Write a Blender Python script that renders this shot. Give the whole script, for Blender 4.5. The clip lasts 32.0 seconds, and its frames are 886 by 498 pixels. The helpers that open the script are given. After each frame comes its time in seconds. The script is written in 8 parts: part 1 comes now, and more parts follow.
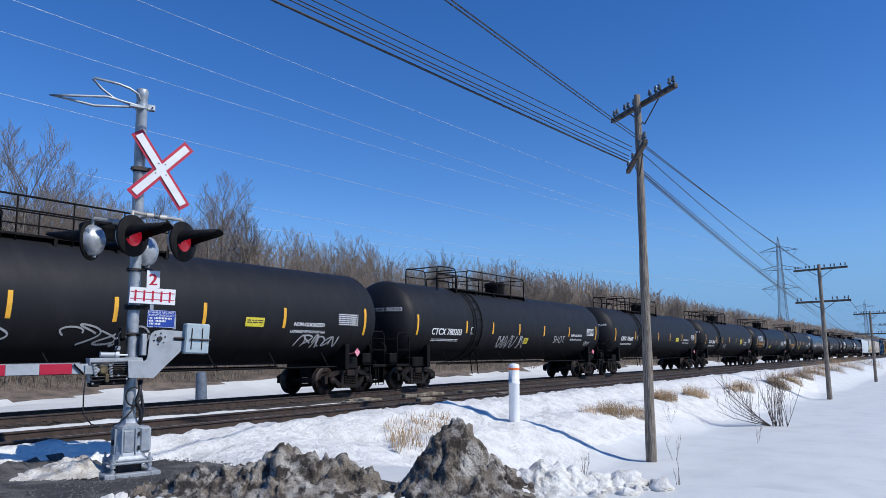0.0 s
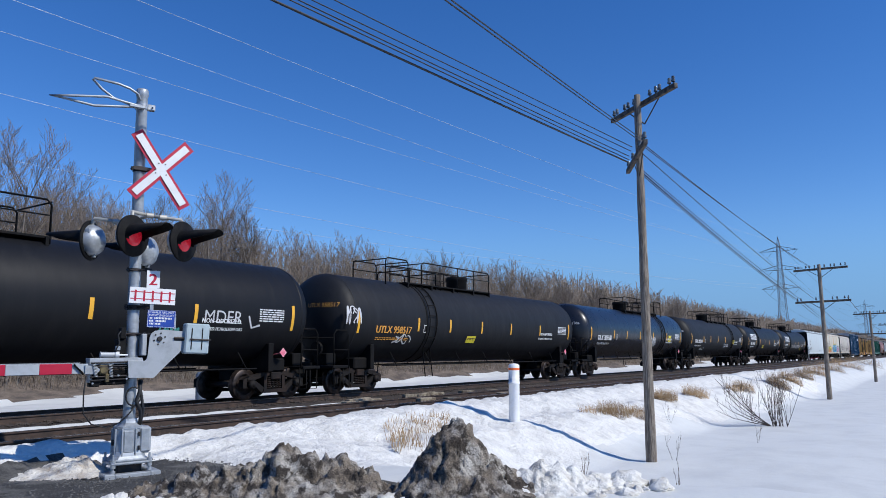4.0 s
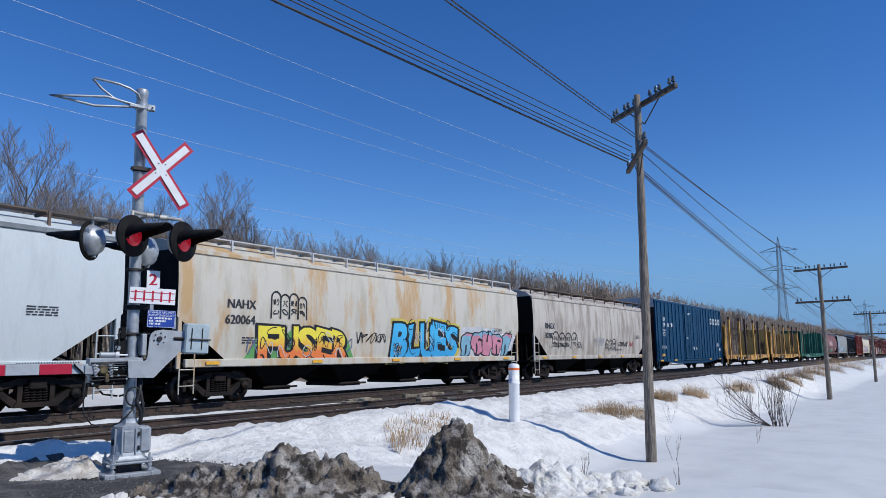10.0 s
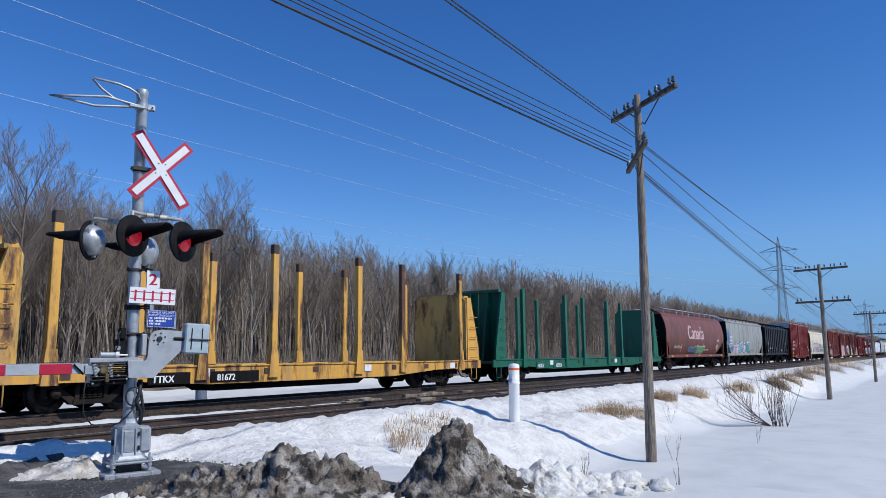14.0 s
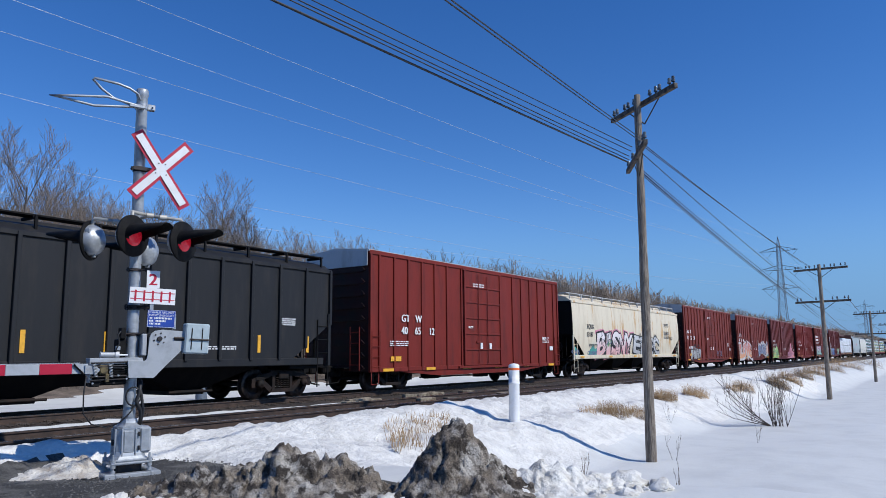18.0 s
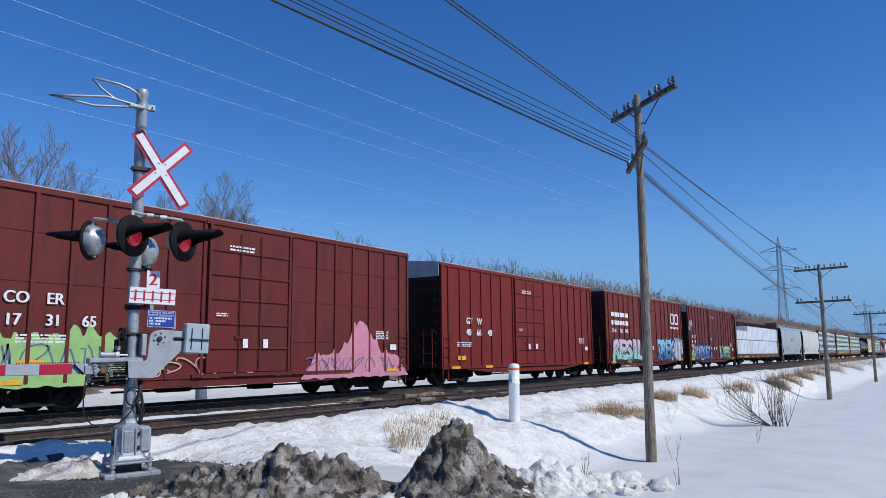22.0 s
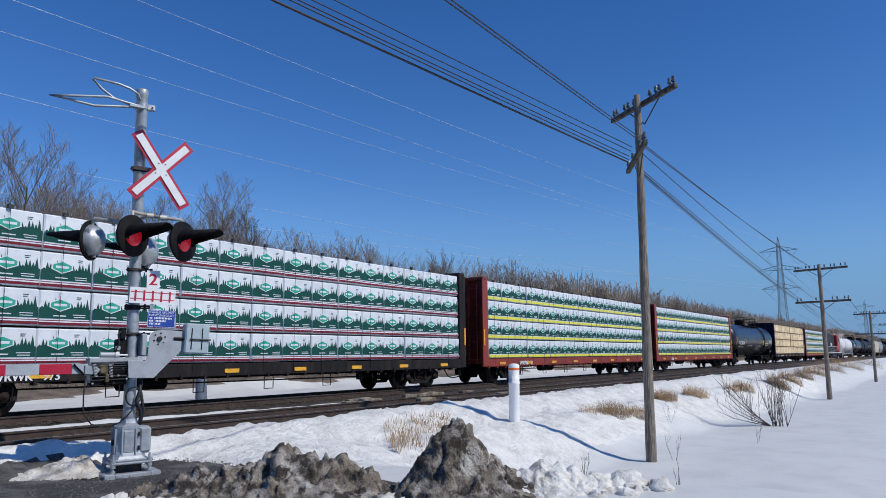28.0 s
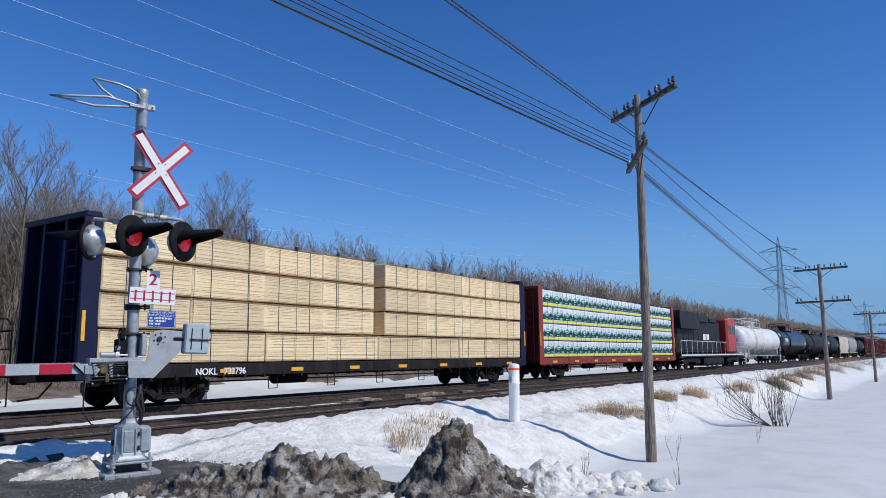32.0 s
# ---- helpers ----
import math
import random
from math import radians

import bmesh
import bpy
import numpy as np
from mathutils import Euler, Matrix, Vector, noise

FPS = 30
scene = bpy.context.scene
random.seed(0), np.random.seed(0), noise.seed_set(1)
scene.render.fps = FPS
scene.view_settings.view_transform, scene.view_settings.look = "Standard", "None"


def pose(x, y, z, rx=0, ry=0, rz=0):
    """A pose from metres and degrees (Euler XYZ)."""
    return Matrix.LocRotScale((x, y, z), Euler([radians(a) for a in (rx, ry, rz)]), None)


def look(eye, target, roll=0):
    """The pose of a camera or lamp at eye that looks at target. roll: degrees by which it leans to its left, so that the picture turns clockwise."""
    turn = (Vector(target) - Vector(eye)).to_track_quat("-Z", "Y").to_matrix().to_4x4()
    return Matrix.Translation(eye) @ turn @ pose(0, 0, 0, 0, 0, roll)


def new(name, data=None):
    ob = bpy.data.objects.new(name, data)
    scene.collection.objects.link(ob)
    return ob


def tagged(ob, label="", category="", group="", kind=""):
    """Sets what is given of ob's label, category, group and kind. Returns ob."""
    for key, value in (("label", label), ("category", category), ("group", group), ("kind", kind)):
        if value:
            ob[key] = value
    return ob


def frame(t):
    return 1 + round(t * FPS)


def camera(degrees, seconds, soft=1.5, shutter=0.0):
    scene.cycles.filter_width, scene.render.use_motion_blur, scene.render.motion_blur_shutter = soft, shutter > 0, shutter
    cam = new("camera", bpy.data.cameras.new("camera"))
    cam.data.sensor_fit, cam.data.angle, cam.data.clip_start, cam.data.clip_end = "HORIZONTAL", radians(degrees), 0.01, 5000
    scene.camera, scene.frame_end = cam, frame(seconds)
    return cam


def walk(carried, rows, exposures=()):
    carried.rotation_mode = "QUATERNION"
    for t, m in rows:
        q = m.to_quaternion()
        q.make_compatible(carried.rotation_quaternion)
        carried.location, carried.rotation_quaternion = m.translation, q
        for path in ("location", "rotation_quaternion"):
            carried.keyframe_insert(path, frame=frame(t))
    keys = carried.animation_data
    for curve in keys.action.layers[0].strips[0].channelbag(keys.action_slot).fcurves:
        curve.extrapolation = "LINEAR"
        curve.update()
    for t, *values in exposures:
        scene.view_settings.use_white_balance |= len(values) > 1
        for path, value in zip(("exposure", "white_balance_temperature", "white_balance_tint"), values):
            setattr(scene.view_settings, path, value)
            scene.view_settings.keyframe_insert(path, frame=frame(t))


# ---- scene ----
YC, YN, SPEED = 17.92, 12.80, 21.15          # far track, near track, train speed
RAIL_Z = 0.24                                # top of the rails
cam = camera(62.0, 32.0, soft=0.8)
EYE = Vector((0, 0, 1.48))
VIEW = pose(*EYE) @ look((0, 0, 0), (0.8211078, 0.5525083, 0.143236), roll=-0.54)
walk(cam, [(0.0, VIEW), (32.0, VIEW)], exposures=[
    (0.0, -0.10, 6130, 10), (7.0, -0.10, 6130, 10), (9.0, -0.22, 6130, 10), (11.0, -0.28, 6130, 10), (13.0, -0.20, 6130, 10), (17.0, -0.16, 6130, 10),
    (20.0, -0.24, 6130, 10), (23.0, -0.21, 6130, 10), (25.0, -0.30, 6130, 10), (27.5, -0.33, 6280, 10), (30.0, -0.31, 6280, 10), (32.0, -0.21, 6220, 10)])

# ---- world and sun ----
SUN_TRAVEL = Vector((-0.13, 0.84, -0.80)).normalized()
world = bpy.data.worlds.new("sky")
scene.world = world
world.use_nodes = True
wn = world.node_tree.nodes
sky = wn.new("ShaderNodeTexSky")
sky.sky_type = "NISHITA"
sky.sun_disc = False
sky.sun_elevation = math.asin(-SUN_TRAVEL.z)
sky.sun_rotation = math.atan2(-SUN_TRAVEL.x, -SUN_TRAVEL.y)
sky.altitude, sky.air_density, sky.dust_density, sky.ozone_density = 600, 1.0, 0.0, 4.0
wn["Background"].inputs[1].default_value = 0.142
tone = wn.new("ShaderNodeHueSaturation")
tone.inputs["Saturation"].default_value, tone.inputs["Hue"].default_value = 1.27, 0.511
world.node_tree.links.new(sky.outputs[0], tone.inputs["Color"])
# pale blue haze all round the horizon
wl = world.node_tree.links
way = wn.new("ShaderNodeTexCoord")
axes = wn.new("ShaderNodeSeparateXYZ")
wl.new(way.outputs["Generated"], axes.inputs[0])
low = wn.new("ShaderNodeMapRange")
low.interpolation_type = "SMOOTHERSTEP"
low.inputs[1].default_value, low.inputs[2].default_value, low.inputs[3].default_value, low.inputs[4].default_value = 0.0, 0.22, 0.85, 0.0
wl.new(axes.outputs[2], low.inputs[0])
haze = wn.new("ShaderNodeMix")
haze.data_type = "RGBA"
haze.inputs[7].default_value = (0.90, 2.25, 4.55, 1)
wl.new(low.outputs[0], haze.inputs[0])
wl.new(tone.outputs[0], haze.inputs[6])
wl.new(haze.outputs[2], wn["Background"].inputs[0])
sun = new("sun", bpy.data.lights.new("sun", "SUN"))
sun.data.energy, sun.data.angle, sun.data.color = 4.2, radians(0.53), (1.0, 0.94, 0.83)
sun.matrix_world = look((0, 0, 0), SUN_TRAVEL)


# ---- mesh helper ----
class Shape:
    """Collects vertices and faces of one mesh."""

    def __init__(self):
        self.v, self.f, self.s, self.m = [], [], [], []

    def add(self, verts, faces, smooth=False, slot=0):
        n = len(self.v)
        self.v.extend(tuple(p) for p in verts)
        self.f.extend(tuple(i + n for i in f) for f in faces)
        self.s.extend([smooth] * len(faces))
        self.m.extend([slot] * len(faces))
        return self

    def box(self, x0, x1, y0, y1, z0, z1, b=0.0, slot=0):
        if b <= 0:
            v = [(x, y, z) for x in (x0, x1) for y in (y0, y1) for z in (z0, z1)]
            return self.add(v, [(0, 1, 3, 2), (4, 6, 7, 5), (0, 4, 5, 1), (2, 3, 7, 6), (0, 2, 6, 4), (1, 5, 7, 3)], slot=slot)
        lo, hi = (x0, y0, z0), (x1, y1, z1)
        b = min(b, *(0.45 * (hi[i] - lo[i]) for i in range(3)))
        v, key = [], {}
        for c in range(8):
            s = [(c >> i) & 1 for i in range(3)]
            for ax in range(3):
                p = [(hi[i] if s[i] else lo[i]) for i in range(3)]
                for i in range(3):
                    if i != ax:
                        p[i] += -b if s[i] else b
                key[c, ax] = len(v)
                v.append(p)
        f = []
        for ax in range(3):
            o = [i for i in range(3) if i != ax]
            for side in (0, 1):
                q = []
                for a, e in ((0, 0), (1, 0), (1, 1), (0, 1)):
                    q.append(key[(side << ax) | (a << o[0]) | (e << o[1]), ax])
                f.append(tuple(q) if (side == 1) == (ax != 1) else tuple(reversed(q)))
            for a in (0, 1):
                for e in (0, 1):
                    c0 = (a << o[0]) | (e << o[1])
                    c1 = c0 | (1 << ax)
                    q = (key[c0, o[0]], key[c1, o[0]], key[c1, o[1]], key[c0, o[1]])
                    f.append(q if (a ^ e) == (ax == 1) else tuple(reversed(q)))
        for c in range(8):
            q = (key[c, 0], key[c, 1], key[c, 2])
            f.append(q if bin(c).count("1") % 2 else tuple(reversed(q)))
        return self.add(v, f, slot=slot)

    def rod(self, p, q, r, r2=None, n=8, caps=True, smooth=True, slot=0):
        p, q = Vector(p), Vector(q)
        r2 = r if r2 is None else r2
        d = (q - p)
        if d.length < 1e-6:
            return self
        d.normalize()
        a = d.orthogonal().normalized()
        c = d.cross(a)
        v = []
        for base, rad in ((p, r), (q, r2)):
            for i in range(n):
                w = 2 * math.pi * i / n
                v.append(base + (a * math.cos(w) + c * math.sin(w)) * rad)
        self.add(v, [(i, (i + 1) % n, n + (i + 1) % n, n + i) for i in range(n)], smooth, slot)
        if caps and n > 2:
            self.add(v[:n], [tuple(reversed(range(n)))], slot=slot)
            self.add(v[n:], [tuple(range(n))], slot=slot)
        return self

    def path(self, pts, r, n=6, slot=0):
        """A bent tube through the points."""
        pts = [Vector(p) for p in pts]
        v, f, a = [], [], None
        for i, p in enumerate(pts):
            d = (pts[min(i + 1, len(pts) - 1)] - pts[max(i - 1, 0)]).normalized()
            a = d.orthogonal().normalized() if a is None else (a - d * a.dot(d)).normalized()
            c = d.cross(a)
            for k in range(n):
                w = 2 * math.pi * k / n
                v.append(p + (a * math.cos(w) + c * math.sin(w)) * r)
            if i:
                o = (i - 1) * n
                f += [(o + k, o + (k + 1) % n, o + n + (k + 1) % n, o + n + k) for k in range(n)]
        f += [tuple(reversed(range(n))), tuple(range(len(v) - n, len(v)))]
        return self.add(v, f, True, slot)

    def prism(self, poly, y0, y1, axis="y", slot=0):
        """poly: (a, b) outline, pushed from y0 to y1 along the axis."""
        def place(a, b, k):
            return {"y": (a, k, b), "x": (k, a, b), "z": (a, b, k)}[axis]
        n = len(poly)
        v = [place(a, b, y0) for a, b in poly] + [place(a, b, y1) for a, b in poly]
        f = [tuple(range(n)), tuple(reversed(range(n, 2 * n)))]
        f += [(i, n + i, n + (i + 1) % n, (i + 1) % n) for i in range(n)]
        return self.add(v, f, slot=slot)

    def lathe(self, prof, centre, axis, n=24, smooth=True, slot=0):
        """prof: (distance along axis, radius)."""
        c, d = Vector(centre), Vector(axis).normalized()
        a = d.orthogonal().normalized()
        e = d.cross(a)
        v, f = [], []
        for h, r in prof:
            for i in range(n):
                w = 2 * math.pi * i / n
                v.append(c + d * h + (a * math.cos(w) + e * math.sin(w)) * r)
        for k in range(len(prof) - 1):
            for i in range(n):
                f.append((k * n + i, k * n + (i + 1) % n, (k + 1) * n + (i + 1) % n, (k + 1) * n + i))
        return self.add(v, f, smooth, slot)

    def data(self, name, *mats):
        me = bpy.data.meshes.new(name)
        me.from_pydata(self.v, [], self.f)
        me.polygons.foreach_set("use_smooth", self.s)
        for m in mats:
            me.materials.append(m)
        if len(mats) > 1:
            me.polygons.foreach_set("material_index", self.m)
        bm = bmesh.new()
        bm.from_mesh(me)
        bmesh.ops.recalc_face_normals(bm, faces=bm.faces)
        bm.to_mesh(me)
        bm.free()
        me.update()
        return me


def part(name, shape, mat, parent=None, label="", at=None):
    """Links a Shape, or ready mesh data, as one mesh object under a thing or part."""
    me = shape.data(name, *(mat if isinstance(mat, (list, tuple)) else (mat,))) if isinstance(shape, Shape) else shape
    ob = new(name, me)
    if parent is not None:
        ob.parent = parent
    if at is not None:
        ob.matrix_basis = at
    if label:
        ob["label"] = label
    return ob


def thing(name, label, category, group="", kind="", at=None):
    ob = new(name)
    ob.empty_display_size = 0.3
    if at is not None:
        ob.matrix_basis = at
    return tagged(ob, label, category, group, kind)


# ---- materials ----
def material(name, base, rough=0.6, metal=0.0, second=None, amount=0.5, scale=3.0, fine=0.0, fine_scale=60.0, bump=0.0,
             bump_scale=40.0, stretch=(1, 1, 1), third=None, third_amount=0.6, third_scale=0.7, spec=0.5, vary=0.0, objcoord=True, deep=0.02):
    """Principled surface: base colour, blotches of a second and third colour, fine grain and bump."""
    mat = bpy.data.materials.new(name)
    mat.use_nodes = True
    nt = mat.node_tree
    nodes, links = nt.nodes, nt.links
    bsdf = nodes["Principled BSDF"]
    bsdf.inputs["Roughness"].default_value = rough
    bsdf.inputs["Metallic"].default_value = metal
    bsdf.inputs["Specular IOR Level"].default_value = spec
    tc = nodes.new("ShaderNodeTexCoord")
    mp = nodes.new("ShaderNodeMapping")
    mp.inputs["Scale"].default_value = stretch
    src = tc.outputs["Object"]
    if not objcoord:
        src = nodes.new("ShaderNodeNewGeometry").outputs["Position"]
    links.new(src, mp.inputs["Vector"])
    vec = mp.outputs["Vector"]
    oi = nodes.new("ShaderNodeObjectInfo")
    if objcoord:
        sh = nodes.new("ShaderNodeVectorMath")
        sh.operation = "ADD"
        ml = nodes.new("ShaderNodeMath")
        ml.operation = "MULTIPLY"
        ml.inputs[1].default_value = 37.0
        links.new(oi.outputs["Random"], ml.inputs[0])
        links.new(vec, sh.inputs[0])
        links.new(ml.outputs[0], sh.inputs[1])
        vec = sh.outputs[0]

    def noise_at(sc, detail=6.0, rgh=0.6):
        n = nodes.new("ShaderNodeTexNoise")
        n.inputs["Scale"].default_value, n.inputs["Detail"].default_value, n.inputs["Roughness"].default_value = sc, detail, rgh
        links.new(vec, n.inputs["Vector"])
        return n.outputs["Fac"]

    def ramp(fac, lo, hi):
        r = nodes.new("ShaderNodeMapRange")
        r.inputs[1].default_value, r.inputs[2].default_value = lo, hi
        links.new(fac, r.inputs[0])
        return r.outputs[0]

    def mix(a, b, fac, mode="MIX"):
        m = nodes.new("ShaderNodeMix")
        m.data_type, m.blend_type = "RGBA", mode
        if isinstance(fac, float):
            m.inputs[0].default_value = fac
        else:
            links.new(fac, m.inputs[0])
        for sock, val in ((m.inputs[6], a), (m.inputs[7], b)):
            if isinstance(val, tuple):
                sock.default_value = (*val, 1)
            else:
                links.new(val, sock)
        return m.outputs[2]

    col = base
    if second:
        col = mix(col, second, ramp(noise_at(scale), 0.58 - 0.36 * amount, 0.78 - 0.36 * amount))
    if third:
        col = mix(col, third, ramp(noise_at(third_scale, 8.0, 0.68), 0.63 - 0.36 * third_amount, 0.73 - 0.36 * third_amount))
    if fine:
        col = mix(col, mix((0.35, 0.35, 0.35), (1.0, 1.0, 1.0), ramp(noise_at(fine_scale, 4.0, 0.7), 0.3, 0.7)), fine, "MULTIPLY")
    if vary:
        hs = nodes.new("ShaderNodeHueSaturation")
        r = nodes.new("ShaderNodeMapRange")
        r.inputs[3].default_value, r.inputs[4].default_value = 1 - vary, 1 + vary
        links.new(oi.outputs["Random"], r.inputs[0])
        links.new(r.outputs[0], hs.inputs["Value"])
        if isinstance(col, tuple):
            hs.inputs["Color"].default_value = (*col, 1)
        else:
            links.new(col, hs.inputs["Color"])
        col = hs.outputs[0]
    if isinstance(col, tuple):
        bsdf.inputs["Base Color"].default_value = (*col, 1)
    else:
        links.new(col, bsdf.inputs["Base Color"])
    rr = nodes.new("ShaderNodeMapRange")
    rr.inputs[3].default_value, rr.inputs[4].default_value = max(0.03, rough - 0.12), min(1, rough + 0.12)
    links.new(noise_at(scale * 2.3), rr.inputs[0])
    links.new(rr.outputs[0], bsdf.inputs["Roughness"])
    if bump:
        bp = nodes.new("ShaderNodeBump")
        bp.inputs["Strength"].default_value = bump
        bp.inputs["Distance"].default_value = deep
        links.new(noise_at(bump_scale, 5.0), bp.inputs["Height"])
        links.new(bp.outputs[0], bsdf.inputs["Normal"])
    return mat


def glow(name, colour, strength):
    mat = material(name, colour, 0.25)
    b = mat.node_tree.nodes["Principled BSDF"]
    b.inputs["Emission Color"].default_value = (*colour, 1)
    b.inputs["Emission Strength"].default_value = strength
    return mat


SNOW = material("snow", (0.70, 0.702, 0.665), 0.6, second=(0.63, 0.632, 0.60), amount=0.35, scale=0.8, fine=0.06, fine_scale=25, bump=0.5,
                bump_scale=9, objcoord=False)
CRUST = material("crusted_snow", (0.84, 0.825, 0.77), 0.7, second=(0.68, 0.665, 0.62), amount=0.36, scale=2.5, fine=0.15, fine_scale=12, bump=0.7,
                 bump_scale=8.5, objcoord=False, deep=0.10)
DIRTY = material("dirty_snow", (0.29, 0.24, 0.185), 0.95, second=(0.72, 0.68, 0.61), amount=0.43, scale=2.8, fine=0.85, fine_scale=55, bump=1.0,
                 bump_scale=42, third=(0.075, 0.06, 0.047), third_amount=0.45, third_scale=5.5, deep=0.04, objcoord=False)
SLUSH = material("stained_snow", (0.80, 0.76, 0.68), 0.85, second=(0.50, 0.43, 0.35), amount=0.38, scale=4.0, fine=0.4, fine_scale=40, bump=1.0, bump_scale=22, deep=0.04, objcoord=False)
GRAVEL = material("gravel", (0.088, 0.085, 0.080), 0.9, second=(0.045, 0.044, 0.042), amount=0.6, scale=40, fine=0.7, fine_scale=90, bump=0.9,
                  bump_scale=70, third=(0.17, 0.163, 0.15), third_amount=0.4, third_scale=1.2, objcoord=False)
BALLAST = material("ballast", (0.062, 0.047, 0.038), 0.95, second=(0.04, 0.032, 0.028), amount=0.6, scale=14, fine=0.8, fine_scale=30, bump=1.0,
                   bump_scale=26, third=(0.085, 0.066, 0.052), third_amount=0.4, third_scale=0.8, objcoord=False)
STONE = material("ballast_stone", (0.075, 0.058, 0.047), 0.9, second=(0.05, 0.04, 0.035), amount=0.5, scale=9, objcoord=False)
PEBBLE = material("gravel_stone", (0.14, 0.136, 0.13), 0.9, second=(0.08, 0.08, 0.078), amount=0.5, scale=30, objcoord=False)
RAIL = material("rail_steel", (0.085, 0.055, 0.042), 0.7, 0.2, second=(0.045, 0.032, 0.026), amount=0.5, scale=6, fine=0.3)
RAIL_TOP = material("rail_head", (0.55, 0.54, 0.53), 0.25, 1.0, second=(0.35, 0.3, 0.27), amount=0.3, scale=4)
TIE = material("tie_wood", (0.06, 0.045, 0.036), 0.9, second=(0.03, 0.024, 0.02), amount=0.5, scale=5, stretch=(8, 1, 8), fine=0.4, bump=0.6, vary=0.25)
PLANK = material("weathered_timber", (0.34, 0.29, 0.21), 0.9, second=(0.13, 0.10, 0.07), amount=0.5, scale=6, fine=0.5, bump=0.6, vary=0.3)
BRASS = material("greasy_brass", (0.22, 0.17, 0.08), 0.5, 0.5, second=(0.07, 0.055, 0.035), amount=0.5, scale=12)
GALV = material("galvanised_steel", (0.46, 0.49, 0.52), 0.45, 0.4, second=(0.35, 0.38, 0.41), amount=0.5, scale=9, fine=0.15, fine_scale=50)
ALU = material("grey_painted_steel", (0.42, 0.445, 0.47), 0.5, 0.2, second=(0.33, 0.35, 0.37), amount=0.4, scale=5, fine=0.1)
DARK_STEEL = material("dark_steel", (0.03, 0.03, 0.033), 0.6, 0.4, second=(0.06, 0.045, 0.038), amount=0.4, scale=7)
BLACK = material("black_paint", (0.005, 0.005, 0.006), 0.75, second=(0.010, 0.010, 0.010), amount=0.4, scale=8, spec=0.2)
RUBBER = material("black_cable", (0.015, 0.015, 0.016), 0.6)
WHITE = material("white_sheeting", (0.80, 0.81, 0.82), 0.45, second=(0.72, 0.72, 0.70), amount=0.3, scale=5)
RED = material("red_sheeting", (0.46, 0.012, 0.042), 0.4, second=(0.48, 0.018, 0.045), amount=0.4, scale=6)
ORANGE = material("orange_band", (0.78, 0.16, 0.04), 0.5, second=(0.6, 0.12, 0.04), amount=0.3, scale=8)
SIGN_BLUE = material("blue_sheeting", (0.015, 0.06, 0.36), 0.4, second=(0.015, 0.05, 0.30), amount=0.3, scale=8)
ARM_GREY = material("silver_sheeting", (0.42, 0.45, 0.48), 0.4, second=(0.34, 0.36, 0.38), amount=0.4, scale=5)
RED_LENS = glow("red_lens", (0.60, 0.015, 0.035), 0.30)
POLE_WOOD = material("pole_wood", (0.36, 0.31, 0.25), 0.9, second=(0.13, 0.105, 0.085), amount=0.5, scale=9, stretch=(6, 6, 0.35), fine=0.5,
                     fine_scale=30, bump=0.9, bump_scale=16)
ARM_WOOD = material("arm_wood", (0.16, 0.14, 0.12), 0.9, second=(0.05, 0.043, 0.038), amount=0.5, scale=6, fine=0.4, bump=0.5)
GLASSY = material("insulator_glass", (0.16, 0.18, 0.19), 0.12, spec=0.8, second=(0.05, 0.05, 0.05), amount=0.5, scale=12)
WIRE = material("dark_wire", (0.02, 0.021, 0.024), 0.5)
WIRE_LIGHT = material("aluminium_wire", (0.62, 0.66, 0.72), 0.35, 0.3)
GRASS = material("dry_grass", (0.36, 0.25, 0.13), 0.9, second=(0.22, 0.14, 0.07), amount=0.5, scale=3, vary=0.2)
BARK = material("bark", (0.265, 0.225, 0.19), 0.95, second=(0.14, 0.115, 0.097), amount=0.5, scale=3, vary=0.3)
BARK_PALE = material("pale_bark", (0.30, 0.27, 0.235), 0.95, second=(0.18, 0.155, 0.13), amount=0.5, scale=3, vary=0.2)
TWIG = material("twigs", (0.265, 0.215, 0.17), 0.95, second=(0.155, 0.125, 0.10), amount=0.5, scale=2, vary=0.25)
LITTER = material("dry_bank", (0.24, 0.19, 0.145), 0.95, second=(0.11, 0.088, 0.07), amount=0.5, scale=0.9, fine=0.6, fine_scale=7, bump=0.8,
                  bump_scale=5, objcoord=False)
LATTICE = material("lattice_steel", (0.17, 0.19, 0.22), 0.6, 0.4)


# ---- ground ----
def smooth(a, b, x):
    t = min(1.0, max(0.0, (x - a) / (b - a)))
    return t * t * (3 - 2 * t)


def nz(x, y, s, seed=0.0):
    return noise.noise((x * s + seed, y * s - seed, seed * 0.7))


def ground_height(x, y):
    """Height of the snow or gravel surface."""
    field = -1.06 - 0.25 * smooth(20, 60, x)
    z = field + (-0.22 - field) * smooth(6.3, 9.2, y + 0.5 * nz(x, y, 0.25))
    z += 0.37 * smooth(9.2, 10.9, y)
    if y > 11.3:
        z = 0.15 - 0.24 * smooth(11.35, 11.8, y)
        z += 0.27 * math.exp(-((y - 14.50) / 0.12) ** 2) * (1 - smooth(12, 24, x)) * smooth(-0.8, -0.2, nz(x, y, 0.7, 11))
    if y > 19.4:
        z = -0.09 - 0.29 * smooth(19.4, 24, y)
    if y > 31:
        z = -0.38 + 1.0 * smooth(31, 36, y) + 0.25 * nz(x, y, 0.3)
    pad = 1 - smooth(8.0, 12.5, x + 0.18 * (y - 8))
    if y < 11.3:
        z = z + (-0.12 + 0.25 * smooth(10.3, 11.3, y) - z) * pad
    return z


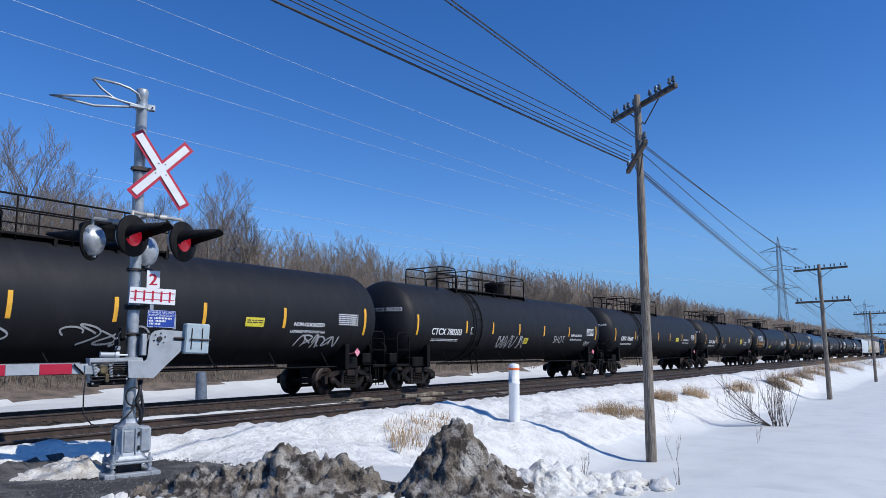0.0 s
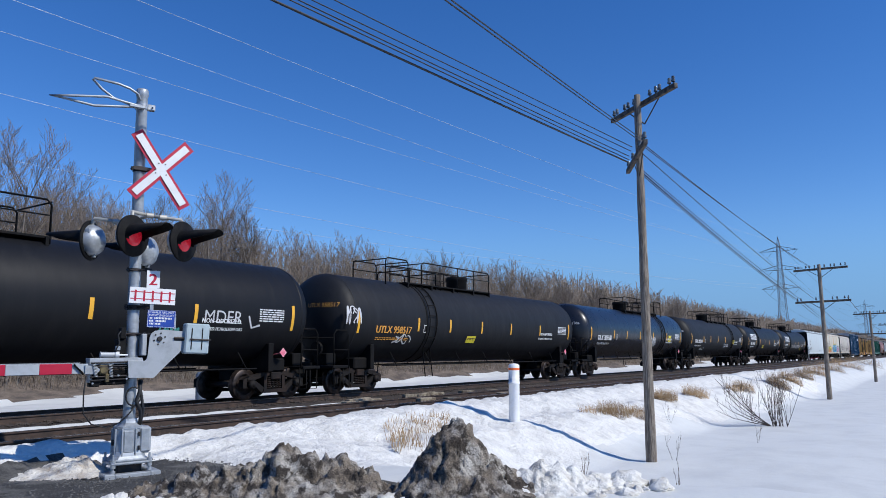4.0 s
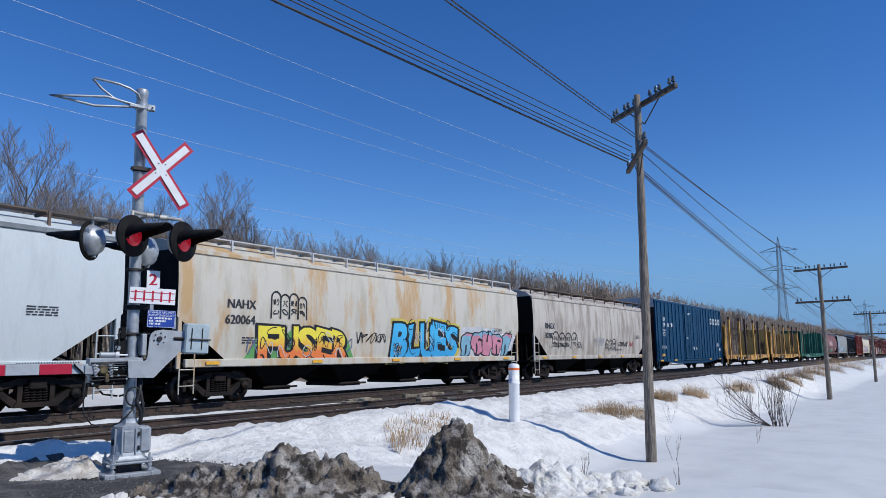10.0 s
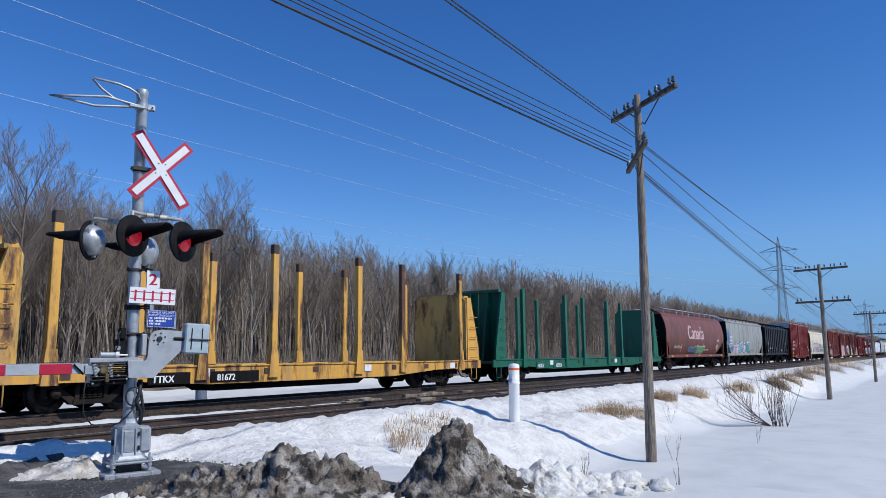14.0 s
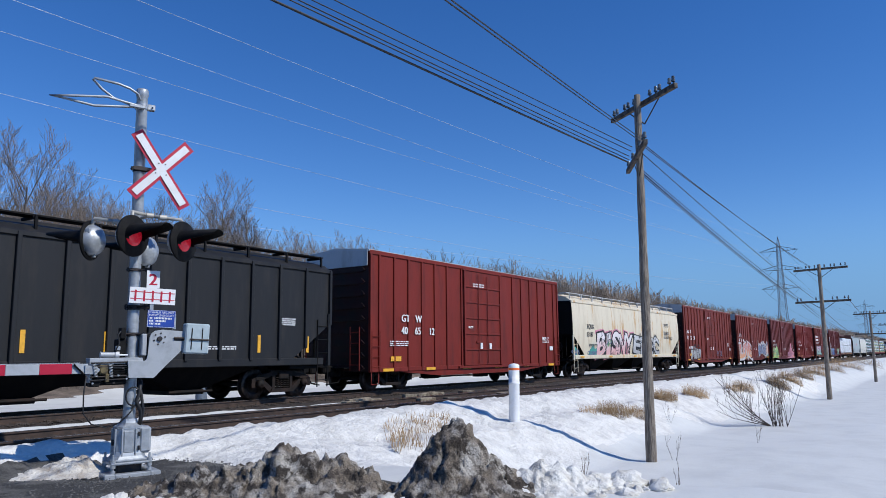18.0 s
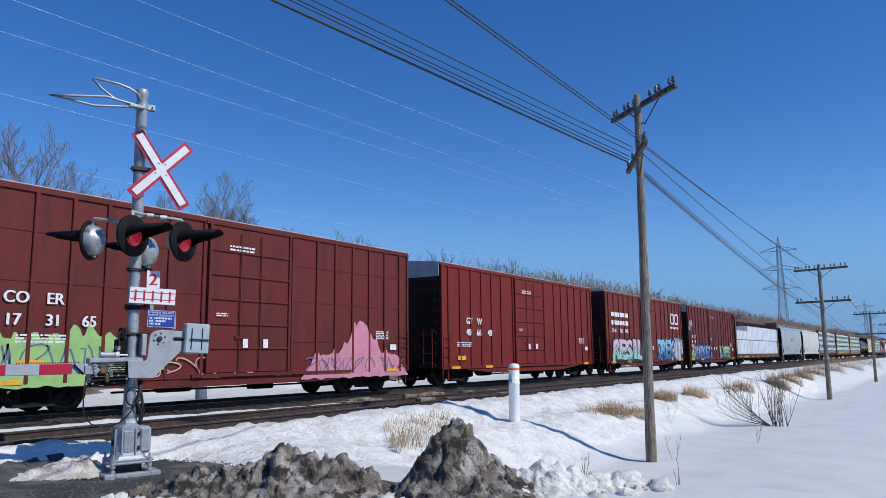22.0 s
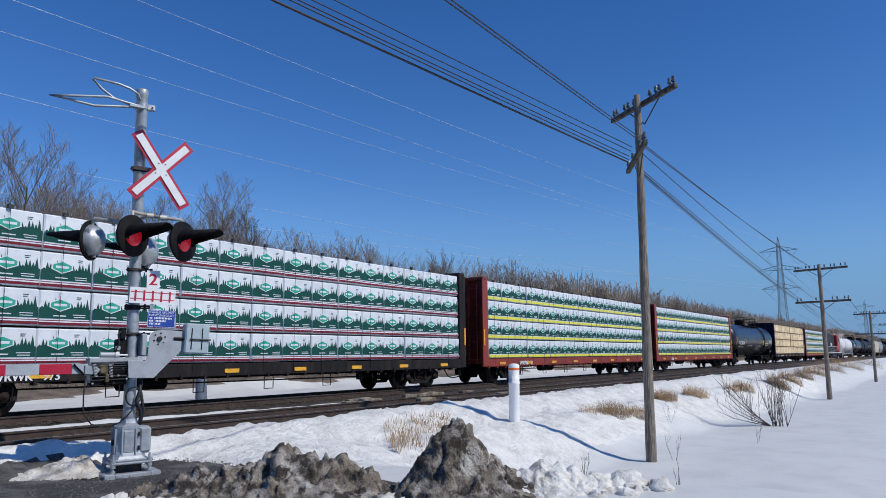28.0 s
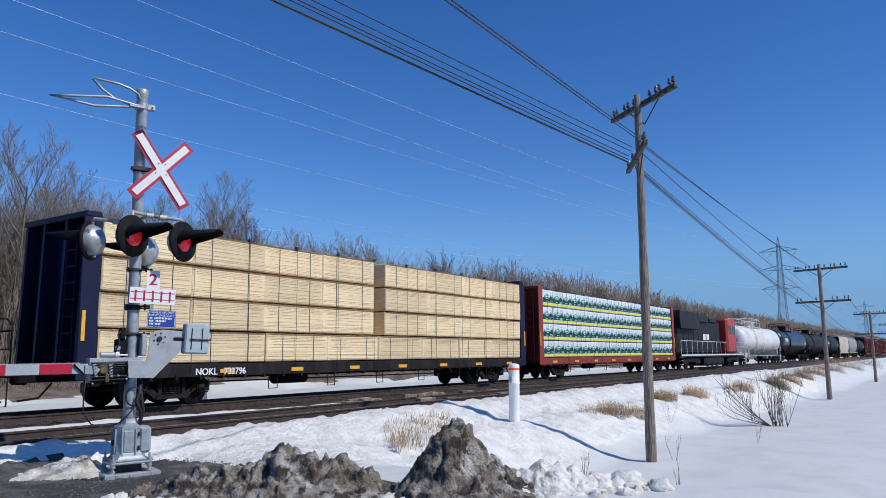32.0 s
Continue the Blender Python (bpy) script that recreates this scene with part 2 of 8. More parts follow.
def gravel_at(x, y):
    """Positive where the ground is bare gravel."""
    edge = 10.95 - 0.80 * smooth(5.7, 7.2, x) + 0.5 * nz(x, y, 0.6, 3) + 0.28 * nz(x, y, 2.2, 5)
    return min(edge - y, 7.5 + 0.5 * nz(x, y, 0.8, 9) - x)


def build_ground():
    xs = list(np.arange(1.5, 30, 0.13)) + list(np.arange(30, 60, 0.4)) + list(np.geomspace(60, 3000, 60))
    xs = list(-np.geomspace(2.5, 2500, 22)[::-1]) + [-1.0, 0.5] + xs
    ys = list(np.arange(2.0, 15.6, 0.12)) + list(np.arange(15.6, 40, 0.5)) + list(np.geomspace(40, 3000, 26))
    ys = list(-np.geomspace(2, 3000, 26)[::-1]) + [0.0, 1.2] + ys
    nx, ny = len(xs), len(ys)
    verts = []
    bare = {}
    for i, x in enumerate(xs):
        for j, y in enumerate(ys):
            z = ground_height(x, y)
            g = gravel_at(x, y)
            bare[i, j] = g
            near = 1.5 < x < 60 and 1.5 < y < 31
            if g > 0:
                z += 0.012 * nz(x, y, 5, 2) + 0.02 * nz(x, y, 0.9, 4)
            elif near:
                z += smooth(0, 0.35, -g) * 0.05
                rough_snow = smooth(6.0, 9.0, y) if y < 12 else 0.25
                z += (0.012 + 0.055 * rough_snow) * nz(x, y, 2.6, 1) + 0.05 * nz(x, y, 0.5, 6) + 0.065 * rough_snow * nz(x, y, 4.4, 8)
            verts.append((x, y, z))
    faces, slots = [], []
    for i in range(nx - 1):
        for j in range(ny - 1):
            faces.append((i * ny + j, (i + 1) * ny + j, (i + 1) * ny + j + 1, i * ny + j + 1))
            y = 0.5 * (ys[j] + ys[j + 1])
            slots.append(1 if bare[i, j] > 0 else 4 if 11.6 < y < 19.6 and abs(y - 14.50) > 0.16 - 0.008 * max(0.0, xs[i] - 8) + 0.08 * nz(xs[i], y, 0.9, 7) else 2 if y > 33.0 + 1.5 * nz(xs[i], y, 0.15) else 3 if 7.0 + 1.2 * nz(xs[i], y, 0.35, 4) < y < 12 and xs[i] < 60 else 0)
    me = bpy.data.meshes.new("ground")
    me.from_pydata(verts, [], faces)
    for m in (SNOW, GRAVEL, LITTER, CRUST, BALLAST):
        me.materials.append(m)
    me.polygons.foreach_set("material_index", slots)
    me.polygons.foreach_set("use_smooth", [True] * len(faces))
    tagged(new("ground", me), "snow-covered ground with a bare gravel road shoulder", "ground", kind="structure")


build_ground()


# ---- tracks ----
def build_track(y, label):
    root = thing("railway_track", label, "railway track", "parallel tracks", "structure", pose(0, y, RAIL_Z))
    bed = Shape()
    xs = list(np.arange(-40, 60, 0.5)) + list(np.arange(60, 700, 8))
    v, f = [], []
    cols = np.linspace(-1.9, 1.62, 17)
    for x in xs:
        for c in cols:
            base = -0.17 if abs(c) < 1.45 else -0.17 - 0.45 * (abs(c) - 1.45)
            v.append((x, c + 0.06 * nz(x, c, 1.7), base + 0.03 * nz(x, c, 2.5, 3)))
    n = len(cols)
    for i in range(len(xs) - 1):
        for j in range(n - 1):
            f.append((i * n + j, (i + 1) * n + j, (i + 1) * n + j + 1, i * n + j + 1))
    part("ballast_bed", bed.add(v, f, True), BALLAST, root, "brown stained stone ballast")
    for s in (-1, 1):
        r = Shape()
        c = s * 0.755
        poly = [(c - 0.07, -0.17), (c + 0.07, -0.17), (c + 0.07, -0.155), (c + 0.012, -0.13), (c + 0.012, -0.04), (c + 0.037, -0.03),
                (c + 0.037, -0.004), (c + 0.03, 0.0), (c - 0.03, 0.0), (c - 0.037, -0.004), (c - 0.037, -0.03), (c - 0.012, -0.04),
                (c - 0.012, -0.13), (c - 0.07, -0.155)]
        r.prism(poly, -40, 700, "x")
        rail = part("rail", r, RAIL, root, "rusty brown steel rail")
        part("rail_head", Shape().box(-40, 700, c - 0.026, c + 0.026, 0.0, 0.004), RAIL_TOP, rail, "polished running surface")
    tie = Shape().box(-0.115, 0.115, -1.3, 1.3, -0.32, -0.155, 0.012).data("tie", TIE)
    for i in range(140):
        part("tie", tie, TIE, root, at=pose(-2 + 0.54 * i, random.uniform(-0.04, 0.04), random.uniform(-0.006, 0.006), 0, 0, random.uniform(-1, 1)))
    rest = Shape()
    for i in range(140, 700):
        x = -2 + 0.54 * i
        rest.box(x - 0.115, x + 0.115, -1.3, 1.3, -0.3, -0.155)
    tagged(part("far_ties", rest, TIE, root), kind="stuff")
    return root


near_track = build_track(YN, "near railway track with rusty rails on wooden ties, empty")
far_track = build_track(YC, "far railway track with worn rails carrying the train")


def scatter_stones(name, label, spots, mat, rnd):
    v, f = [], []
    for x, y, z, r in spots:
        n = len(v)
        q = [r * rnd.uniform(0.6, 1.2) for _ in range(6)]
        a = rnd.uniform(0, 3.14)
        c, s = math.cos(a), math.sin(a)
        for dx, dy, dz in ((q[0], 0, 0), (0, q[1], 0), (-q[2], 0, 0), (0, -q[3], 0), (0, 0, q[4] * 0.8), (0, 0, -q[5] * 0.8)):
            v.append((x + dx * c - dy * s, y + dx * s + dy * c, z + dz + 0.2 * (dx - dy)))
        f += [(n + i, n + (i + 1) % 4, n + 4) for i in range(4)] + [(n + (i + 1) % 4, n + i, n + 5) for i in range(4)]
    tagged(part(name, Shape().add(v, f), mat), label, "stones", kind="stuff")


rnd = random.Random(21)
spots = []
while len(spots) < 9000:
    x, y = rnd.uniform(3.6, 8.6), rnd.uniform(4.2, 10.6)
    if gravel_at(x, y) > -0.25 * rnd.random() ** 3:
        spots.append((x, y, ground_height(x, y) + 0.004, 0.006 + 0.016 * rnd.random() ** 3))
scatter_stones("gravel_stones", "loose grey gravel on the road shoulder", spots, PEBBLE, rnd)
spots = []
for k in range(11000):
    x = 5 + 45 * rnd.random() ** 1.6
    y = rnd.choice((YN, YN, YC)) + rnd.uniform(-1.5, 1.6)
    c = min(abs(y - YN), abs(y - YC))
    spots.append((x, y, RAIL_Z - 0.15 - 0.45 * max(0, c - 1.45) + rnd.uniform(-0.01, 0.02), rnd.uniform(0.02, 0.05)))
scatter_stones("ballast_stones", "loose brown ballast stones along the tracks", spots, STONE, rnd)
# ---- train materials ----
def coat(name, base, rough=0.5, dirt=(0.10, 0.085, 0.07), amount=0.25, rust=None, rust_amount=0.3, spec=0.5, streak=True, rust_scale=1.1):
    """Painted car steel with vertical grime streaks."""
    return material(name, base, rough, second=dirt, amount=amount, scale=1.6, stretch=(1.6, 1, 0.35) if streak else (1, 1, 1), fine=0.12,
                    fine_scale=18, third=rust, third_amount=rust_amount, third_scale=rust_scale, bump=0.15, bump_scale=3, spec=spec)


TANK_MATT = coat("matt_black_tank", (0.011, 0.0118, 0.0140), 0.58, (0.018, 0.0185, 0.020), 0.2, spec=0.25)
TANK_GLOSS = coat("gloss_black_tank", (0.009, 0.0105, 0.015), 0.30, (0.016, 0.017, 0.021), 0.2, spec=0.5)
TANK_RUST = coat("deep_black_tank", (0.008, 0.0086, 0.0105), 0.5, (0.013, 0.0132, 0.0145), 0.2, spec=0.22)
TANK_WHITE = coat("white_tank", (0.78, 0.76, 0.74), 0.4, (0.45, 0.38, 0.33), 0.25)
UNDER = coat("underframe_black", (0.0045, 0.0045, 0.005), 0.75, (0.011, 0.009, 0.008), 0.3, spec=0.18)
TRUCK = coat("truck_steel", (0.010, 0.0085, 0.008), 0.75, (0.030, 0.019, 0.015), 0.35, streak=False, spec=0.25)
WHEEL = material("wheel_steel", (0.020, 0.010, 0.0085), 0.7, 0.0, second=(0.009, 0.006, 0.006), amount=0.5, scale=6)
TREAD = material("wheel_rim", (0.06, 0.045, 0.04), 0.45, 0.5, second=(0.018, 0.012, 0.010), amount=0.5, scale=6)
SIGN_YELLOW = material("yellow_label", (0.72, 0.62, 0.04), 0.5, second=(0.5, 0.42, 0.04), amount=0.3, scale=8)
YELLOW = material("reflective_yellow", (0.80, 0.42, 0.03), 0.45, second=(0.6, 0.3, 0.03), amount=0.3, scale=5)
LETTER = material("white_lettering", (0.78, 0.79, 0.80), 0.5, second=(0.6, 0.6, 0.6), amount=0.3, scale=9)
LETTER_DARK = material("black_lettering", (0.03, 0.03, 0.035), 0.5)
PINK = material("placard_pink", (0.75, 0.16, 0.24), 0.45, second=(0.8, 0.55, 0.6), amount=0.3, scale=9)
H_GREY = coat("pale_grey_hopper", (0.55, 0.60, 0.61), 0.45, (0.48, 0.52, 0.53), 0.15)
H_TAN = coat("tan_hopper", (0.56, 0.53, 0.45), 0.55, (0.46, 0.42, 0.34), 0.3, (0.50, 0.33, 0.16), 0.38, rust_scale=0.55)
H_BUFF = coat("weathered_buff_hopper", (0.52, 0.48, 0.42), 0.55, (0.30, 0.25, 0.2), 0.4)
H_BROWN = coat("red_brown_hopper", (0.20, 0.062, 0.042), 0.55, (0.10, 0.045, 0.034), 0.4)
H_STEEL = coat("weathered_grey_hopper", (0.31, 0.33, 0.32), 0.6, (0.19, 0.165, 0.14), 0.32, spec=0.3)
H_BLACK = coat("black_hopper", (0.015, 0.016, 0.018), 0.55, (0.028, 0.026, 0.025), 0.25, spec=0.3)
H_CREAM = coat("cream_hopper", (0.70, 0.63, 0.48), 0.5, (0.58, 0.5, 0.36), 0.25, (0.55, 0.32, 0.10), 0.22)
H_CNGREY = coat("blue_grey_hopper", (0.36, 0.42, 0.43), 0.5, (0.25, 0.28, 0.28), 0.25)
H_WHITE = coat("off_white_hopper", (0.64, 0.63, 0.57), 0.5, (0.5, 0.46, 0.38), 0.25)
BX_RED = coat("oxide_red_boxcar", (0.175, 0.021, 0.014), 0.6, (0.12, 0.018, 0.013), 0.3, spec=0.25)
BX_BROWN = coat("red_brown_boxcar", (0.165, 0.028, 0.018), 0.6, (0.105, 0.022, 0.016), 0.3, spec=0.25)
BX_DARK = coat("dark_maroon_boxcar", (0.135, 0.023, 0.018), 0.55, (0.085, 0.02, 0.016), 0.3, spec=0.25)
BX_BLUE = coat("blue_boxcar", (0.0035, 0.046, 0.108), 0.5, (0.003, 0.036, 0.088), 0.25, spec=0.22)
# boxcar ends: shade between the cars put into the colour, plus some grime
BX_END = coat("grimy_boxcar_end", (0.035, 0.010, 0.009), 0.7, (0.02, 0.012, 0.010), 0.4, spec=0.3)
ROOF = coat("galvanised_roof", (0.48, 0.49, 0.50), 0.45, (0.34, 0.33, 0.32), 0.3)
FLAT_YELLOW = coat("yellow_flatcar", (0.68, 0.36, 0.06), 0.6, (0.48, 0.28, 0.09), 0.35, (0.10, 0.045, 0.022), 0.34)
FLAT_RUST = coat("rusty_bulkhead", (0.56, 0.36, 0.10), 0.7, (0.42, 0.26, 0.08), 0.35, (0.13, 0.065, 0.03), 0.34)
STAKE_DARK = coat("dark_stake", (0.05, 0.035, 0.028), 0.7, (0.13, 0.06, 0.03), 0.35)
FLAT_GREEN = coat("green_flatcar", (0.010, 0.125, 0.065), 0.5, (0.01, 0.085, 0.05), 0.3)
CB_BROWN = coat("brown_centerbeam", (0.11, 0.035, 0.024), 0.6, (0.065, 0.03, 0.024), 0.35)
CB_RED = coat("red_centerbeam", (0.26, 0.035, 0.018), 0.5, (0.15, 0.03, 0.02), 0.3)
CB_BLACK = coat("black_centerbeam", (0.014, 0.012, 0.012), 0.65, (0.035, 0.026, 0.022), 0.3, spec=0.2)
CB_BLUE = coat("navy_centerbeam", (0.008, 0.010, 0.045), 0.55, (0.008, 0.009, 0.026), 0.3, spec=0.25)
DECK = coat("deck_steel", (0.09, 0.075, 0.065), 0.8, (0.15, 0.10, 0.07), 0.4)
WRAP = material("white_lumber_wrap", (0.69, 0.72, 0.75), 0.5, second=(0.60, 0.64, 0.69), amount=0.4, scale=3, bump=0.5, bump_scale=5, vary=0.04)
WRAP_GREEN = material("green_print", (0.007, 0.060, 0.050), 0.6, spec=0.2, second=(0.009, 0.072, 0.058), amount=0.4, scale=3)
WRAP_TEAL = material("teal_print", (0.02, 0.34, 0.24), 0.5)
WRAP_YELLOW = material("yellow_print", (0.70, 0.66, 0.05), 0.5)
WRAP_MAROON = material("maroon_print", (0.17, 0.016, 0.03), 0.6, spec=0.2, second=(0.14, 0.014, 0.026), amount=0.4, scale=3)
LUMBER = material("sawn_lumber", (0.92, 0.75, 0.47), 0.75, second=(0.80, 0.61, 0.36), amount=0.5, scale=2.2, stretch=(0.25, 1, 12), fine=0.3, fine_scale=9,
                  bump=0.6, bump_scale=8, vary=0.10)
LUMBER_END = material("lumber_ends", (0.33, 0.21, 0.11), 0.85, second=(0.16, 0.10, 0.05), amount=0.55, scale=14, fine=0.5, fine_scale=30)
STRAP = material("dark_strap", (0.03, 0.03, 0.032), 0.5)
LOCO_BLACK = coat("black_locomotive", (0.012, 0.0125, 0.014), 0.6, (0.026, 0.023, 0.021), 0.25, spec=0.3)
LOCO_RED = coat("red_locomotive_cab", (0.42, 0.035, 0.022), 0.42, (0.28, 0.03, 0.02), 0.25)
WINDOW = material("dark_glass", (0.02, 0.025, 0.03), 0.08, spec=0.8)
PAINTS = [material("spray_" + n, tuple(v * 0.88 + 0.03 * (n not in "blackwhite") for v in c), 0.55, second=tuple(v * 0.72 + 0.03 * (n not in "blackwhite") for v in c), amount=0.5, scale=3, fine=0.3, fine_scale=12) for n, c in (
    ("white", (0.72, 0.73, 0.75)), ("black", (0.015, 0.015, 0.018)), ("pink", (0.75, 0.28, 0.38)), ("orange", (0.75, 0.22, 0.04)),
    ("green", (0.13, 0.42, 0.10)), ("blue", (0.04, 0.24, 0.60)), ("sky", (0.25, 0.52, 0.68)), ("yellow", (0.72, 0.58, 0.05)),
    ("lilac", (0.50, 0.42, 0.66)), ("silver", (0.48, 0.49, 0.50)), ("red", (0.62, 0.06, 0.06)), ("peach", (0.72, 0.45, 0.33)), ("teal", (0.06, 0.38, 0.33)),
    ("lime", (0.38, 0.66, 0.20)), ("steel", (0.12, 0.17, 0.30)), ("pink_white", (0.66, 0.52, 0.60)), ("steel_blue", (0.16, 0.24, 0.44)))]
PAINT = {m.name[6:]: m for m in PAINTS}

GAPS = {}
CARS = []


# ---- lettering and paint on car sides ----
TEXTS = {}


def text_shape(words, size, fat=0.0):
    """Flat letters in the x-z plane, from the origin to the right, thickened by fat."""
    if (words, fat) not in TEXTS:
        cu = bpy.data.curves.new("letters", "FONT")
        cu.body, cu.size, cu.resolution_u, cu.offset = words, 1.0, 3, fat
        ob = bpy.data.objects.new("letters", cu)
        me = ob.to_mesh()
        TEXTS[words, fat] = ([tuple(v.co) for v in me.vertices], [tuple(p.vertices) for p in me.polygons])
        ob.to_mesh_clear()
        bpy.data.objects.remove(ob)
        bpy.data.curves.remove(cu)
    v, f = TEXTS[words, fat]
    return [(x * size, y * size) for x, y, _ in v], f


def fade(name, low, high, z0, z1):
    """Spray paint that changes from one colour to another up the piece."""
    mat = material(name, low, 0.55, fine=0.25, fine_scale=14)
    nt = mat.node_tree
    bsdf = nt.nodes["Principled BSDF"]
    tc, sep, mr, mx, ns = (nt.nodes.new("ShaderNode" + n) for n in ("TexCoord", "SeparateXYZ", "MapRange", "Mix", "TexNoise"))
    ns.inputs["Scale"].default_value = 2.5
    ad = nt.nodes.new("ShaderNodeMath")
    ad.operation = "MULTIPLY_ADD"
    ad.inputs[1].default_value = 0.5 * (z1 - z0)
    nt.links.new(tc.outputs["Object"], sep.inputs[0])
    nt.links.new(tc.outputs["Object"], ns.inputs["Vector"])
    nt.links.new(ns.outputs["Fac"], ad.inputs[0])
    nt.links.new(sep.outputs[2], ad.inputs[2])
    w = z1 - z0
    mr.inputs[1].default_value, mr.inputs[2].default_value = z0 + 0.5 * w, z0 + 1.0 * w
    nt.links.new(ad.outputs[0], mr.inputs[0])
    mx.data_type = "RGBA"
    nt.links.new(mr.outputs[0], mx.inputs[0])
    mx.inputs[6].default_value, mx.inputs[7].default_value = (*low, 1), (*high, 1)
    nt.links.new(mx.outputs[2], bsdf.inputs["Base Color"])
    return mat


def piece(parent, words, x0, x1, z0, z1, low, high, line, halo, surface, seed, fat=0.055, wild=0.10):
    """Fat outlined spray letters: halo, outline, shadow and a two-colour fill."""
    rnd = random.Random(seed)
    fill = fade("spray_fill", low, high, z0, z1)
    mats = [PAINT[halo] if halo else PAINT[line], PAINT[line], fill]
    h = z1 - z0
    step = (x1 - x0) / len(words)
    s = Shape()
    for k, ch in enumerate(words):
        pts, _ = text_shape(ch, 1.0, 0.0)
        xa, xb = min(p[0] for p in pts), max(p[0] for p in pts)
        za, zb = min(p[1] for p in pts), max(p[1] for p in pts)
        cx, cz = x0 + step * (k + 0.5), (z0 + z1) / 2 + h * rnd.uniform(-0.04, 0.04)
        sx, sz = step * rnd.uniform(0.86, 0.98) / max(0.3, xb - xa), h * rnd.uniform(0.80, 0.92) / (zb - za)
        lean, tilt = rnd.uniform(-wild, wild * 1.5), rnd.uniform(-wild, wild)

        def put(f, dx, dz, lift, slot):
            pts, faces = text_shape(ch, 1.0, f)
            v = []
            for a, b in pts:
                a, b = (a - (xa + xb) / 2) * sx, (b - (za + zb) / 2) * sz
                a, b = a + lean * b + dx, b + tilt * a + 0.04 * h * math.sin(3 * a + k) + dz
                v.append((cx + a, surface(cz + b) - lift, cz + b))
            s.add(v, faces, slot=slot)
        if halo:
            put(fat * 2.6, 0, 0, 0.012 + 0.001 * (k % 2), 0)
        put(fat * 1.75, 0.05 * h, -0.05 * h, 0.018 + 0.001 * (k % 2), 1)
        put(fat * 1.75, 0, 0, 0.022 + 0.001 * (k % 2), 1)
        put(fat * 0.75, 0, 0, 0.027 + 0.001 * (k % 2), 2)
        for q in range(3):
            ribbon(s, curl(rnd, cx + step * rnd.uniform(-0.35, 0.35), cz + h * rnd.uniform(-0.3, 0.3), step * 0.5, h * 0.35, 9), 0.014, surface, 0.032, 1 if q else 3)
        ribbon(s, curl(rnd, cx + step * rnd.uniform(-0.4, 0.4), cz + h * rnd.choice((-0.46, 0.46)), step * 0.4, h * 0.3, 8), 0.018, surface, 0.031, 1)
    mats.append(PAINT["white"])
    tagged(part("graffiti", s, mats, parent, "fat outlined spray-painted letters"), kind="stuff")


def outline_row(parent, x0, x1, z0, z1, n, colour, surface, seed, w=0.03):
    """A row of round-topped outlines with scribbled faces."""
    rnd = random.Random(seed)
    s = Shape()
    step = (x1 - x0) / n
    for k in range(n):
        cx, r = x0 + step * (k + 0.5), step * 0.5
        h = (z1 - z0) * rnd.uniform(0.86, 1.0)
        arc = [(cx - r * math.cos(math.pi * i / 14), z0 + h - r + r * math.sin(math.pi * i / 14)) for i in range(15)]
        ribbon(s, [(cx - r * 1.05, z0)] + arc + [(cx + r * 1.05, z0)], w, surface, 0.016)
        for q in range(2):
            ribbon(s, curl(rnd, cx + (q - 0.5) * r * 0.7, z0 + h * 0.62, r * 0.45, h * 0.22, 12), w * 0.5, surface, 0.016)
        ribbon(s, curl(rnd, cx, z0 + h * 0.28, r * 1.2, h * 0.22, 14), w * 0.6, surface, 0.016)
    tagged(part("scrawl", s, PAINT[colour], parent, "row of black round-topped outline drawings"), kind="stuff")


def ring_blocks(parent, x, z, pitch, w, h, n, mat, surface, t=0.11):
    """A row of plain rounded frames that stand for a company name."""
    for k in range(n):
        s = Shape()
        a = x + k * pitch
        for q in ((a, a + t, z, z + h), (a + w - t, a + w, z + 0.12 * h, z + 0.88 * h), (a, a + w - 0.05, z + h - t, z + h), (a, a + w - 0.05, z, z + t)):
            patch(s, *q, surface, 0.013, 3)
        part("name_block", s, mat, parent, "plain white sign shape")


def letter(parent, words, x, z, size, mat, surface, name="lettering", weight=3):
    pts, faces = text_shape(words, size)
    s = Shape()
    for k in range(weight):
        s.add([(x + a + size * 0.035 * k, surface(z + b) - 0.014 - 0.001 * k, z + b) for a, b in pts], faces)
    part(name, s, mat, parent)


def bars(parent, rows, x, z, w, h, mat, surface, name="small_print"):
    """Lines of small unreadable writing as short bars."""
    s = Shape()
    rnd = random.Random(int(x * 100) + rows)
    if name == "small_print":
        z, h = z + 0.28 * h, h * 0.62
    for r in range(rows):
        zz, c = z - r * h * 1.9, x
        while c < x + w:
            k = rnd.uniform(0.05, 0.22) * max(1, h / 0.06)
            s.add([(c, surface(zz) - 0.012, zz), (min(c + k, x + w), surface(zz) - 0.012, zz), (min(c + k, x + w), surface(zz + h) - 0.012, zz + h),
                   (c, surface(zz + h) - 0.012, zz + h)], [(0, 1, 2, 3)])
            c += k + (0.035 if name == "small_print" else 0.05)
    tagged(part(name, s, mat, parent), kind="stuff" if name == "small_print" else "")


def patch(s, x0, x1, z0, z1, surface, lift=0.010, n=4, slot=0):
    """A painted patch that follows the side."""
    v, f = [], []
    for i in range(n + 1):
        z = z0 + (z1 - z0) * i / n
        v += [(x0, surface(z) - lift, z), (x1, surface(z) - lift, z)]
        if i:
            k = 2 * i
            f.append((k - 2, k - 1, k + 1, k))
    return s.add(v, f, True, slot)


